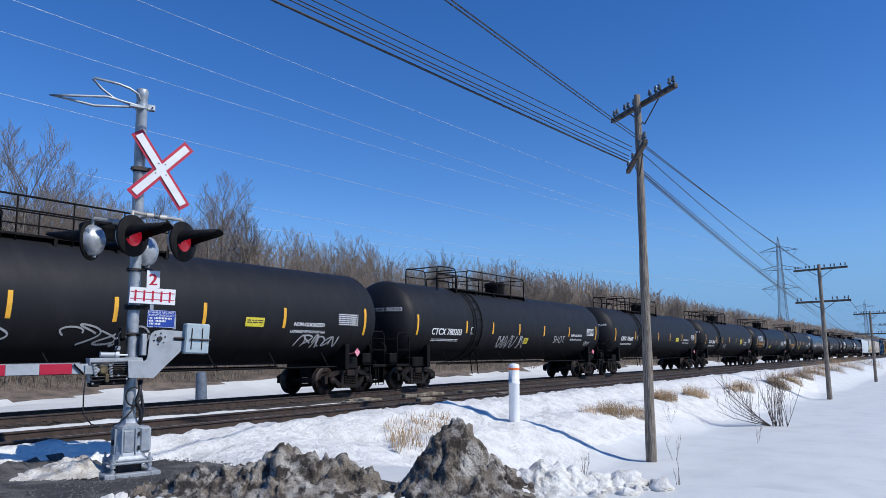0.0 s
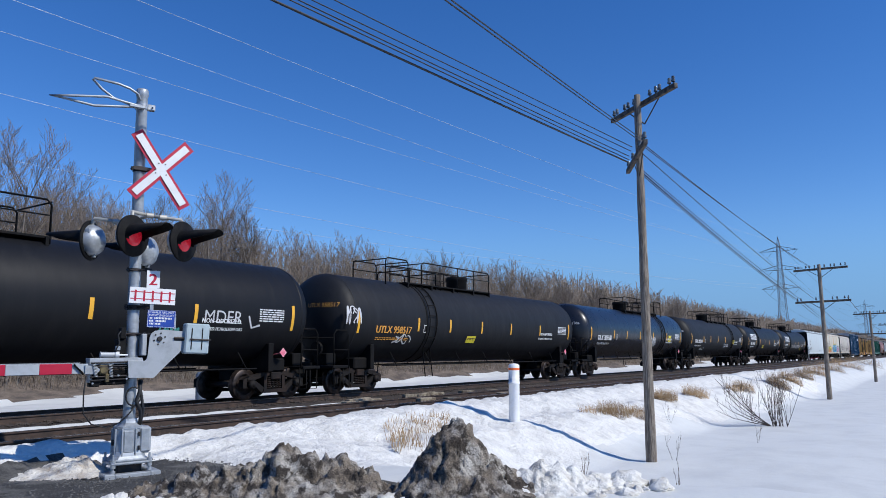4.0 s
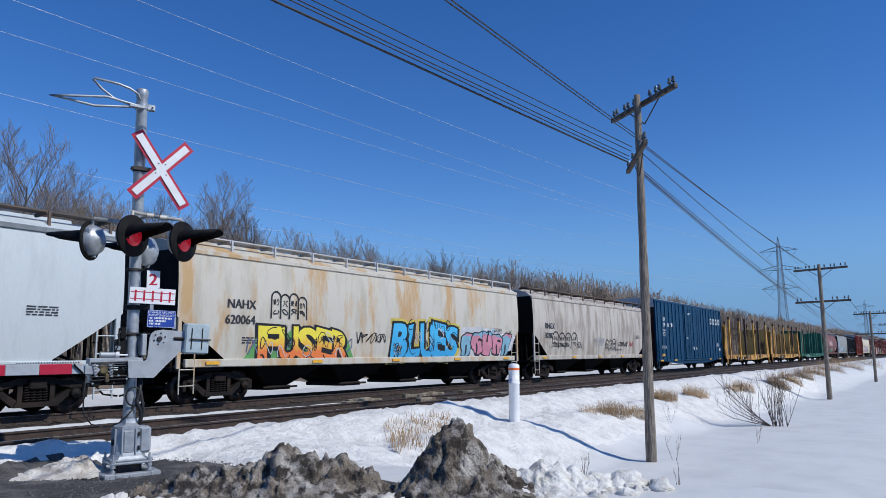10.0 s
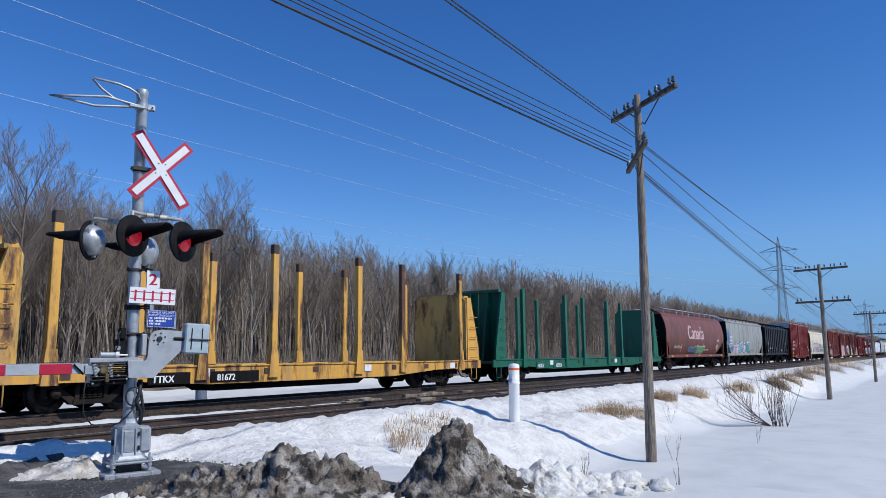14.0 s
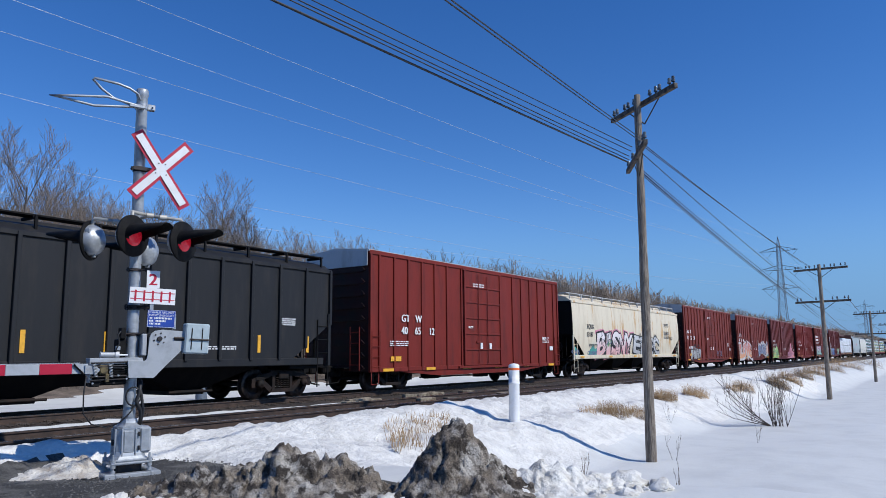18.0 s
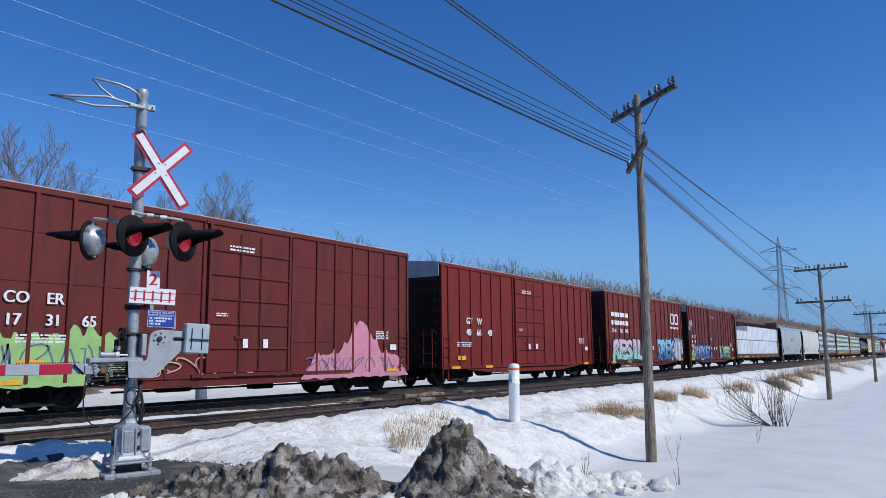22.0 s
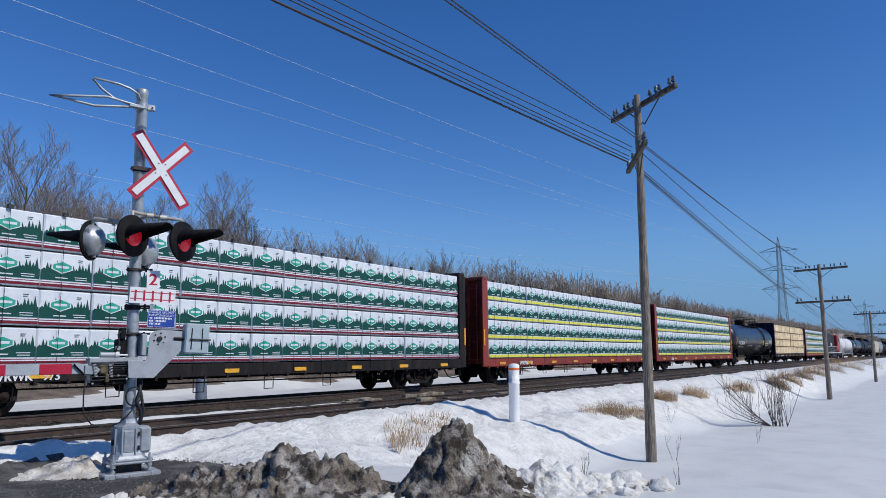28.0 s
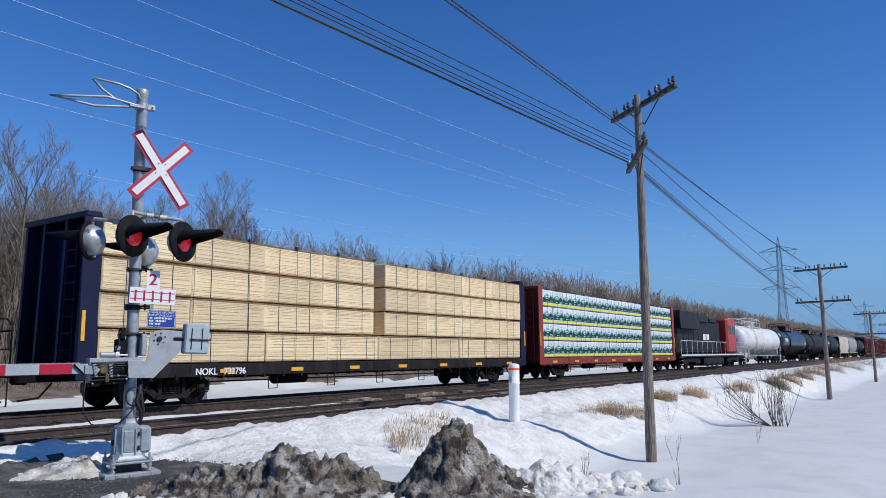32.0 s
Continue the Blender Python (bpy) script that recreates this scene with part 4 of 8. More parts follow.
# ---- covered hoppers ----
def hopper_car(x0, x1, mat, label, style="smooth", zt=4.30, bays=4, roof_mat=None, mark=(), ink=LETTER_DARK, gate=None, cut=1.7, seed=0, slope=2.55, stripe=None,
               sill=1.40, cylinder=False, walk_mat=None, strips=()):
    n_len = x1 - x0
    root = car("covered_hopper", x0, label)
    roof_mat = roof_mat or mat

    def half(z):
        if cylinder:
            t = (z - 2.9) / 1.75
            return 1.53 * math.sqrt(max(0.05, 1 - 0.62 * t * t))
        if style == "smooth":
            t = (z - 3.0) / 1.6
            return 1.53 - 0.10 * t * t
        return 1.46

    def side(z):
        return -half(z)

    levels = [sill + (zt - sill) * i / 12 for i in range(13)]
    levels = sorted(set(levels + [slope]))

    def inset(z):
        return cut * max(0.0, (slope - z) / (slope - sill)) + 0.02

    for sg in (-1, 1):
        v, f = [], []
        for z in levels:
            v += [(inset(z), sg * half(z), z), (n_len - inset(z), sg * half(z), z)]
        for i in range(len(levels) - 1):
            f.append((2 * i, 2 * i + 1, 2 * i + 3, 2 * i + 2))
        part("side_wall", Shape().add(v, f, True), mat, root, "painted steel side")
    for a in (0, 1):
        v, f = [], []
        for z in levels:
            x = inset(z) if not a else n_len - inset(z)
            v += [(x, -half(z) + 0.005, z), (x, half(z) - 0.005, z)]
        for i in range(len(levels) - 1):
            f.append((2 * i, 2 * i + 1, 2 * i + 3, 2 * i + 2))
        # same near-black as the underframe on every hopper, whatever its side colour
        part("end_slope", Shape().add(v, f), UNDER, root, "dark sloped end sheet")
    rf = Shape()
    prof = [(-half(zt), zt), (-half(zt) * 0.8, zt + 0.20), (-0.62, zt + 0.34), (0.62, zt + 0.34), (half(zt) * 0.8, zt + 0.20), (half(zt), zt)]
    rf.prism(prof, 0.02, n_len - 0.02, "x")
    rf.box(0.8, n_len - 0.8, -0.42, 0.42, zt + 0.33, zt + 0.46, 0.02)
    part("roof", rf, roof_mat, root)
    ed = Shape()
    for sg in (-1, 1):
        ed.box(0, n_len, sg * half(zt) - 0.05, sg * half(zt) + 0.05, zt - 0.10, zt + 0.03, 0.02)
    part("top_chord", ed, stripe or mat, root)
    rb = Shape()
    for sg in (-1, 1):
        rb.box(0.1, n_len - 0.1, sg * 0.98 - 0.20, sg * 0.98 + 0.20, zt + 0.44, zt + 0.475)
        for k in range(int(n_len / 1.55) + 1):
            x = 0.3 + k * (n_len - 0.6) / int(n_len / 1.55)
            rb.box(x - 0.03, x + 0.03, sg * 0.98 - 0.22, sg * 0.98 + 0.32, zt + 0.37, zt + 0.44)
            rb.box(x - 0.03, x + 0.03, min(sg * 1.25, sg * 1.3), max(sg * 1.25, sg * 1.3), zt + 0.1, zt + 0.44)
    part("running_board", rb, walk_mat or ROOF, root, "grated roof walkway on brackets")
    if style == "ribbed":
        for sg in (-1, 1):
            n = int(n_len / 1.05)
            for k in range(n + 1):
                x = 0.08 + (n_len - 0.16) * k / n
                zb = max(sill, slope - (slope - sill) * min(x, n_len - x) / cut)
                part("side_post", Shape().box(x - 0.05, x + 0.05, min(sg * 1.44, sg * 1.54), max(sg * 1.44, sg * 1.54), zb, zt, 0.01), mat, root)
    sl = Shape()
    for sg in (-1, 1):
        sl.box(0.35, n_len - 0.35, sg * 1.44 - 0.05, sg * 1.44 + 0.07, sill - 0.17, sill + 0.05, 0.02)
    part("side_sill", sl, mat, root)
    cs = Shape().box(-0.1, n_len + 0.1, -0.3, 0.3, 0.82, 1.25, 0.02)
    for x in (0, n_len - 1.7):
        cs.box(x, x + 1.7, -1.35, 1.35, 1.12, 1.25, 0.02)
    for a in (0, 1):
        for y in (-1.0, -0.35, 0.35, 1.0):
            x = 0.25 if not a else n_len - 0.25
            cs.rod((x, y, 1.2), (x, y, slope + 0.3), 0.045, n=5)
            cs.rod((x, y, 1.2), (x + (1.2 if not a else -1.2), y, sill + 0.25), 0.04, n=5)
    part("underframe", cs, UNDER, root)
    span = n_len - 2 * (cut + 0.9)
    for k in range(bays):
        c = cut + 0.9 + span * (k + 0.5) / bays
        w = span / bays
        b = Shape()
        z0, z1 = 0.50, sill - 0.02
        t, u = w * 0.5, 0.42
        v = [(c - t, -1.40, z1), (c + t, -1.40, z1), (c + t, 1.40, z1), (c - t, 1.40, z1), (c - t, -1.40, z1 - 0.04), (c + t, -1.40, z1 - 0.04),
             (c + t, 1.40, z1 - 0.04), (c - t, 1.40, z1 - 0.04), (c - u, -0.75, z0 + 0.12), (c + u, -0.75, z0 + 0.12), (c + u, 0.75, z0 + 0.12), (c - u, 0.75, z0 + 0.12)]
        b.add(v, [(0, 1, 5, 4), (1, 2, 6, 5), (2, 3, 7, 6), (3, 0, 4, 7), (4, 5, 9, 8), (5, 6, 10, 9), (6, 7, 11, 10), (7, 4, 8, 11), (8, 9, 10, 11)])
        # bays also take the near-black underframe colour, not the side colour
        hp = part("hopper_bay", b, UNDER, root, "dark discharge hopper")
        g = Shape().box(c - 0.48, c + 0.48, -0.85, 0.85, z0, z0 + 0.13, 0.02)
        g.rod((c - 0.7, -0.9, z0 + 0.08), (c + 0.7, -0.9, z0 + 0.08), 0.035, n=6)
        part("outlet_gate", g, gate or TRUCK, hp)
    for a in (0, 1):
        x = 0.12 if not a else n_len - 0.12
        for y in (-1.48, 1.48):
            ladder(root, x + (0.28 if not a else -0.28), y, 0.55, slope + 0.1, 0.46, mat if style != "ribbed" else UNDER)
            part("corner_post", Shape().box(x - 0.06, x + 0.06, y - 0.04, y + 0.04, sill - 0.2, slope + 0.3, 0.01), mat, root)
        ladder(root, x, -0.6, 1.3, zt, 0.42, UNDER, "end_ladder", "y")
    for x in (1.75, n_len - 1.75):
        truck(root, x)
    bk = Shape().rod((0.9, 0.3, 1.4), (1.9, 0.3, 1.4), 0.17, n=10)
    bk.rod((-0.05, -0.6, 1.9), (0.05, -0.6, 1.9), 0.28, n=14)
    part("brake_gear", bk, UNDER, root)
    for x in strips:
        part("reflector", Shape().box(x - 0.055, x + 0.055, -1.475, -1.455, 1.62, 2.12), YELLOW, root, "yellow reflective strip")
    for k in range(0 if strips else 5):
        x = 1.2 + (n_len - 2.4) * k / 4
        part("reflector", Shape().box(x - 0.22, x + 0.22, -1.535, -1.515, sill - 0.10, sill - 0.01), YELLOW, root, "yellow reflective strip")
    for words, x, z, size in mark:
        letter(root, words, x, z, size, ink, side)
    bars(root, 3, 2.2, 2.0, 1.9, 0.06, ink, side)
    bars(root, 2, n_len * 0.62, 1.75, 1.6, 0.05, ink, side)
    bars(root, 4, n_len - 2.3, 2.6, 0.7, 0.05, ink, side)
    couplers(root, n_len, 0.72)
    return root, side


# ---- boxcars ----
def box_car(x0, x1, mat, label, zt=4.85, rib="posts", mark=(), door=(0.5, 3.1), doors=1, silver=False, seed=0, zb=0.95, data_ink=LETTER):
    n_len = x1 - x0
    zt += 0.3
    root = car("boxcar", x0, label)
    hw = 1.47

    def side(z):
        return -1.535

    for sg in (-1, 1):
        part("side_wall", Shape().box(0.0, n_len, sg * hw - 0.03, sg * hw + 0.03, zb, zt), mat, root, "painted steel side")
    for x, s in ((0.0, -1), (n_len, 1)):
        # near-black red instead of side paint: carries the end's shade and grime
        ew = part("end_wall", Shape().box(min(x, x - s * 0.08), max(x, x - s * 0.08), -hw + 0.02, hw - 0.02, zb, zt + 0.02), BX_END, root, "corrugated steel end with shade and grime in its colour")
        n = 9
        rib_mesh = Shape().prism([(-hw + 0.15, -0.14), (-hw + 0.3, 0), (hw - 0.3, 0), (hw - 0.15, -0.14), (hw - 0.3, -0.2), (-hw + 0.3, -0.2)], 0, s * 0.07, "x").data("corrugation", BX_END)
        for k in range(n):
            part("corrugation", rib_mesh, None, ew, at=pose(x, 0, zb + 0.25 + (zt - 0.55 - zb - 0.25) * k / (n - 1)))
    if silver:
        for x, s in ((0.0, -1), (n_len, 1)):
            sv = Shape().prism([(-hw, zt - 0.55), (hw, zt - 0.55), (hw, zt), (0, zt + 0.17), (-hw, zt)], min(x + s * 0.075, x + s * 0.09), max(x + s * 0.075, x + s * 0.09), "x")
            part("end_band", sv, ROOF, root, "silver clearance band across the end")
    rf = Shape().prism([(-hw - 0.06, zt - 0.03), (-hw - 0.06, zt + 0.03), (0, zt + 0.17), (hw + 0.06, zt + 0.03), (hw + 0.06, zt - 0.03)], -0.06, n_len + 0.06, "x")
    for k in range(int(n_len / 0.95)):
        x = 0.4 + k * (n_len - 0.8) / (int(n_len / 0.95) - 1)
        rf.prism([(-hw, zt + 0.05), (0, zt + 0.19), (hw, zt + 0.05), (0, zt + 0.12)], x - 0.04, x + 0.04, "x")
    part("roof", rf, ROOF, root, "galvanised ribbed roof")
    ch = Shape()
    for sg in (-1, 1):
        ch.box(-0.03, n_len + 0.03, min(sg * hw, sg * (hw + 0.075)), max(sg * hw, sg * (hw + 0.075)), zt - 0.14, zt + 0.01, 0.015)
        ch.box(0, n_len, min(sg * hw, sg * (hw + 0.06)), max(sg * hw, sg * (hw + 0.06)), zb - 0.02, zb + 0.14, 0.015)
        ch.prism([(1.4, zb), (n_len - 1.4, zb), (n_len * 0.72, zb - 0.22), (n_len * 0.28, zb - 0.22)], sg * hw - 0.03, sg * hw + 0.03)
    part("side_sill", ch, mat, root)
    dc, dw = n_len * door[0], door[1]
    total = dw * doors
    post_mesh = Shape().box(-0.05, 0.05, 0.0, 0.085, zb, zt - 0.1, 0.012).data("side_post", mat)
    spans = ((0.05, dc - total / 2 - 0.1), (dc + total / 2 + 0.1, n_len - 0.05))
    for sg in (-1, 1):
        for a, b in spans:
            first = a < 1.0
            near, far_x = (a, b) if first else (b, a)
            step = 0.86 if first else -0.86
            posts = [near, far_x] + [near + step * (0.55 + k) for k in range(int((b - a) / 0.86))]
            for x in posts:
                if x == near or x == far_x or abs(x - far_x) > 0.3:
                    part("side_post", post_mesh, None, root, at=pose(x, hw if sg > 0 else -hw - 0.085, 0))
            if rib == "grid":
                for k in (0.235, 0.52, 0.775):
                    z = zb + (zt - zb) * k
                    part("side_rail", Shape().box(a, b, min(sg * hw, sg * (hw + 0.045)), max(sg * hw, sg * (hw + 0.065)), z - 0.035, z + 0.035), mat, root)
    for d in range(doors):
        a = dc - total / 2 + d * dw
        for sg in (-1, 1):
            y0, y1 = sorted((sg * (hw + 0.02), sg * (hw + 0.085)))
            dr = Shape().box(a + 0.02, a + dw - 0.02, y0, y1, zb + 0.12, zt - 0.16, 0.02)
            dd = part("door", dr, mat, root, "ribbed sliding door")
            for k in range(1, 6):
                z = zb + 0.12 + (zt - zb - 0.3) * k / 6
                q0, q1 = sorted((sg * (hw + 0.085), sg * (hw + 0.125)))
                part("door_rib", Shape().box(a + 0.12, a + dw - 0.12, q0, q1, z - 0.035, z + 0.035, 0.01), mat, dd)
            q0, q1 = sorted((sg * (hw + 0.085), sg * (hw + 0.135)))
            for x in (a + 0.07, a + dw - 0.07):
                part("door_rib", Shape().box(x - 0.05, x + 0.05, q0, q1, zb + 0.12, zt - 0.16, 0.01), mat, dd)
            rods = Shape()
            for x in (a + dw * 0.36, a + dw * 0.60):
                rods.rod((x, sg * (hw + 0.14), zb + 0.2), (x, sg * (hw + 0.14), zt - 0.3), 0.02, n=6)
            rods.box(a + dw * 0.36 - 0.14, a + dw * 0.36 + 0.14, q0, q1 + 0.02, zb + 1.05, zb + 1.13)
            part("locking_bar", rods, mat, dd)
    tr = Shape()
    for sg in (-1, 1):
        y0, y1 = sorted((sg * (hw + 0.02), sg * (hw + 0.12)))
        tr.box(dc - total / 2 - 0.4, min(n_len, dc + total / 2 + dw * 0.9), y0, y1, zb + 0.02, zb + 0.10)
        tr.box(dc - total / 2 - 0.1, dc + total / 2 + 0.1, y0, y1, zt - 0.16, zt - 0.09)
    part("door_track", tr, mat, root)
    bars(root, 2, dc - total / 2 + 0.7, zt - 0.75, 0.9, 0.08, LETTER, lambda z: -1.59)
    bars(root, 2, dc - total / 2 + 0.3, zb + 1.7, 0.4, 0.05, LETTER, lambda z: -1.59)
    stn = Shape()
    for q in range(2):
        stn.box(dc - 0.3 + q * 0.75, dc - 0.12 + q * 0.75, -1.605, -1.59, zb + 0.8, zb + 1.05)
    part("stencil", stn, LETTER, root)
    fr = Shape().box(-0.12, n_len + 0.12, -0.28, 0.28, 0.78, 1.08, 0.02)
    for x in (1.8, n_len - 1.8):
        fr.box(x - 0.2, x + 0.2, -1.35, 1.35, 0.92, 1.06)
    for k in range(5):
        x = n_len * (0.22 + 0.14 * k)
        fr.box(x - 0.06, x + 0.06, -1.4, 1.4, 0.84, 0.98)
    fr.rod((n_len * 0.4, 0.5, 0.72), (n_len * 0.47, 0.5, 0.72), 0.2, n=10)
    fr.rod((n_len * 0.25, -0.9, 0.66), (n_len * 0.75, -0.9, 0.66), 0.03, n=5)
    fr.box(n_len * 0.56, n_len * 0.61, -0.8, -0.4, 0.55, 0.9, 0.03)
    part("underframe", fr, UNDER, root)
    for x, s in ((0.0, 1), (n_len, -1)):
        for y in (-1.56, 1.56):
            ladder(root, x + s * 0.3, y, 0.95, 2.35, 0.44, mat, rungs=4)
            st = Shape().path([(x + s * 0.12, y * 0.96, 0.95), (x + s * 0.12, y * 0.96, 0.52), (x + s * 0.52, y * 0.96, 0.52), (x + s * 0.52, y * 0.96, 0.95)], 0.02, 5)
            part("stirrup", st, mat, root)
        ladder(root, x - s * 0.13, -0.95, 1.0, 2.5, 0.42, mat, "end_ladder", "y", 4)
        part("platform", Shape().box(min(x, x - s * 0.4), max(x, x - s * 0.4), -0.7, 0.7, 1.06, 1.10), UNDER, root)
        truck(root, x + s * 1.8)
    for k in range(6):
        x = 1.0 + (n_len - 2.0) * k / 5
        part("reflector", Shape().box(x - 0.3, x + 0.3, -1.565, -1.54, zb + 0.0, zb + 0.10), YELLOW, root, "yellow reflective strip")
    for words, x, z, size in mark:
        letter(root, words, x, z, size, data_ink, side)
    bars(root, 3, 1.1, zb + 1.02, 1.1, 0.06, data_ink, side)
    bars(root, 5, n_len - 1.9, zb + 1.35, 0.7, 0.05, data_ink, side)
    part("notice", Shape().box(1.15, 1.75, -1.552, -1.535, zb + 0.35, zb + 0.52), YELLOW, root)
    part("notice", Shape().box(n_len - 1.1, n_len - 0.75, -1.552, -1.535, zb + 0.75, zb + 0.95), LETTER, root)
    couplers(root, n_len, 0.85)
    return root, side


# ---- flat cars ----
def bulkhead_flat(x0, x1, mat, panel, label, stakes, mark="", top=4.05, stake_top=4.85, inset=4.2, stake_mats=None, bare=False, panel_at=0.70):
    n_len = x1 - x0
    root = car("bulkhead_flatcar", x0, label)

    def side(z):
        return -1.45
    dk = Shape().box(-0.2, n_len + 0.2, -1.36, 1.36, 1.10, 1.20)
    part("deck", dk, DECK, root, "worn wooden and steel deck")
    sills = Shape()
    for sg in (-1, 1):
        y0, y1 = sorted((sg * 1.34, sg * 1.43))
        sills.prism([(-0.2, 0.95), (inset - 1.2, 0.95), (inset + 1.6, 0.78), (n_len - inset - 1.6, 0.78), (n_len - inset + 1.2, 0.95), (n_len + 0.2, 0.95),
                     (n_len + 0.2, 1.27), (-0.2, 1.27)], y0, y1)
        y0, y1 = sorted((sg * 1.33, sg * 1.47))
        sills.box(0, n_len, y0, y1, 1.24, 1.29, 0.01)
    part("side_sill", sills, mat, root, "painted side sill")
    un = Shape().box(-0.1, n_len + 0.1, -0.32, 0.32, 0.70, 1.08, 0.02)
    un.prism([(inset + 1.5, 1.05), (n_len - inset - 1.5, 1.05), (n_len - inset - 2.5, 0.55), (inset + 2.5, 0.55)], -0.5, 0.5)
    part("underframe", un, UNDER, root)
    for x, s in ((0.0, 1), (n_len, -1)):
        b = Shape()
        xp = x + s * panel_at
        b.box(min(xp, xp + s * 0.07), max(xp, xp + s * 0.07), -1.32, 1.32, 1.2, top - 0.3)
        b.prism([(-1.32, top - 0.3), (1.32, top - 0.3), (1.05, top), (-1.05, top)], min(xp, xp + s * 0.07), max(xp, xp + s * 0.07), "x")
        part("bulkhead", b, panel, root, "scuffed steel bulkhead panel")
        br = Shape()
        for y in (-1.36, 1.36):
            y0, y1 = sorted((y, y - 0.09 * (1 if y > 0 else -1)))
            br.prism([(xp, 1.2), (xp - s * 0.92, 1.2), (xp - s * 0.86, 1.8), (xp - s * 0.28, top - 0.15), (xp, top - 0.15)], y0, y1)
            for k in range(5):
                z = 1.4 + 0.42 * k
                br.path([(xp - s * 0.60, y * 1.04, z), (xp - s * 0.60, y * 1.08, z), (xp - s * 0.15, y * 1.08, z), (xp - s * 0.15, y * 1.04, z)], 0.016, 5)
        for y in (-0.55, 0.45):
            y0, y1 = y - 0.05, y + 0.05
            br.prism([(xp, 1.2), (xp - s * 0.75, 1.2), (xp - s * 0.2, top - 0.1), (xp, top - 0.1)], y0, y1)
        br.box(min(xp, xp - s * 0.3), max(xp, xp - s * 0.3), -1.2, 1.2, top - 0.16, top - 0.06)
        part("bulkhead_brace", br, mat, root, "tapered end braces")
        ladder(root, xp - s * 0.45, 0.0, 1.2, top - 0.2, 0.44, mat, "end_ladder", "y")
        pl = Shape()
        for y in (-1.4, 1.4):
            pl.path([(x + s * 0.1, y, 0.95), (x + s * 0.1, y, 0.5), (x + s * 0.5, y, 0.5), (x + s * 0.5, y, 0.95)], 0.02, 5)
        part("stirrup", pl, mat, root)
        truck(root, x + s * 2.65)
    for k, x in enumerate(stakes):
        for sg in (-1, 1):
            st = Shape()
            y0, y1 = sorted((sg * 1.34, sg * 1.50))
            st.box(x - 0.11, x + 0.11, y0, y1, 0.95, stake_top - 0.28, 0.012)
            st.prism([(x - 0.2, 0.9), (x + 0.2, 0.9), (x + 0.13, 1.7), (x - 0.13, 1.7)], y0 - 0.01, y1 + 0.01)
            m = stake_mats[k % len(stake_mats)] if stake_mats else mat
            ob = part("stake", st, m, root, "upright steel stake")
            part("stake_cap", Shape().box(x - 0.115, x + 0.115, y0 - 0.005, y1 + 0.005, stake_top - 0.30, stake_top, 0.02), STAKE_DARK if not bare else mat, ob)
    for k in range(9):
        x = 1.8 + (n_len - 3.6) * k / 8
        part("stake_pocket", Shape().box(x - 0.12, x + 0.12, -1.452, -1.43, 1.02, 1.18), STAKE_DARK, root)
    for x in (inset + 1.2, n_len * 0.62, n_len - 2.2):
        part("notice", Shape().box(x, x + 0.36, -1.458, -1.43, 0.98, 1.2), LETTER, root, "white stencilled panel")
    if mark:
        part("number_panel", Shape().box(3.9, 5.15, -1.456, -1.43, 0.82, 1.12), UNDER if not bare else mat, root)
        part("number_panel", Shape().box(5.8, 7.5, -1.456, -1.43, 0.82, 1.12), UNDER if not bare else mat, root)
        for words, x in zip(mark.split(), (4.0, 6.0)):
            letter(root, words, x, 0.87, 0.25, LETTER, lambda z: -1.452)
    couplers(root, n_len, 0.8)
    return root


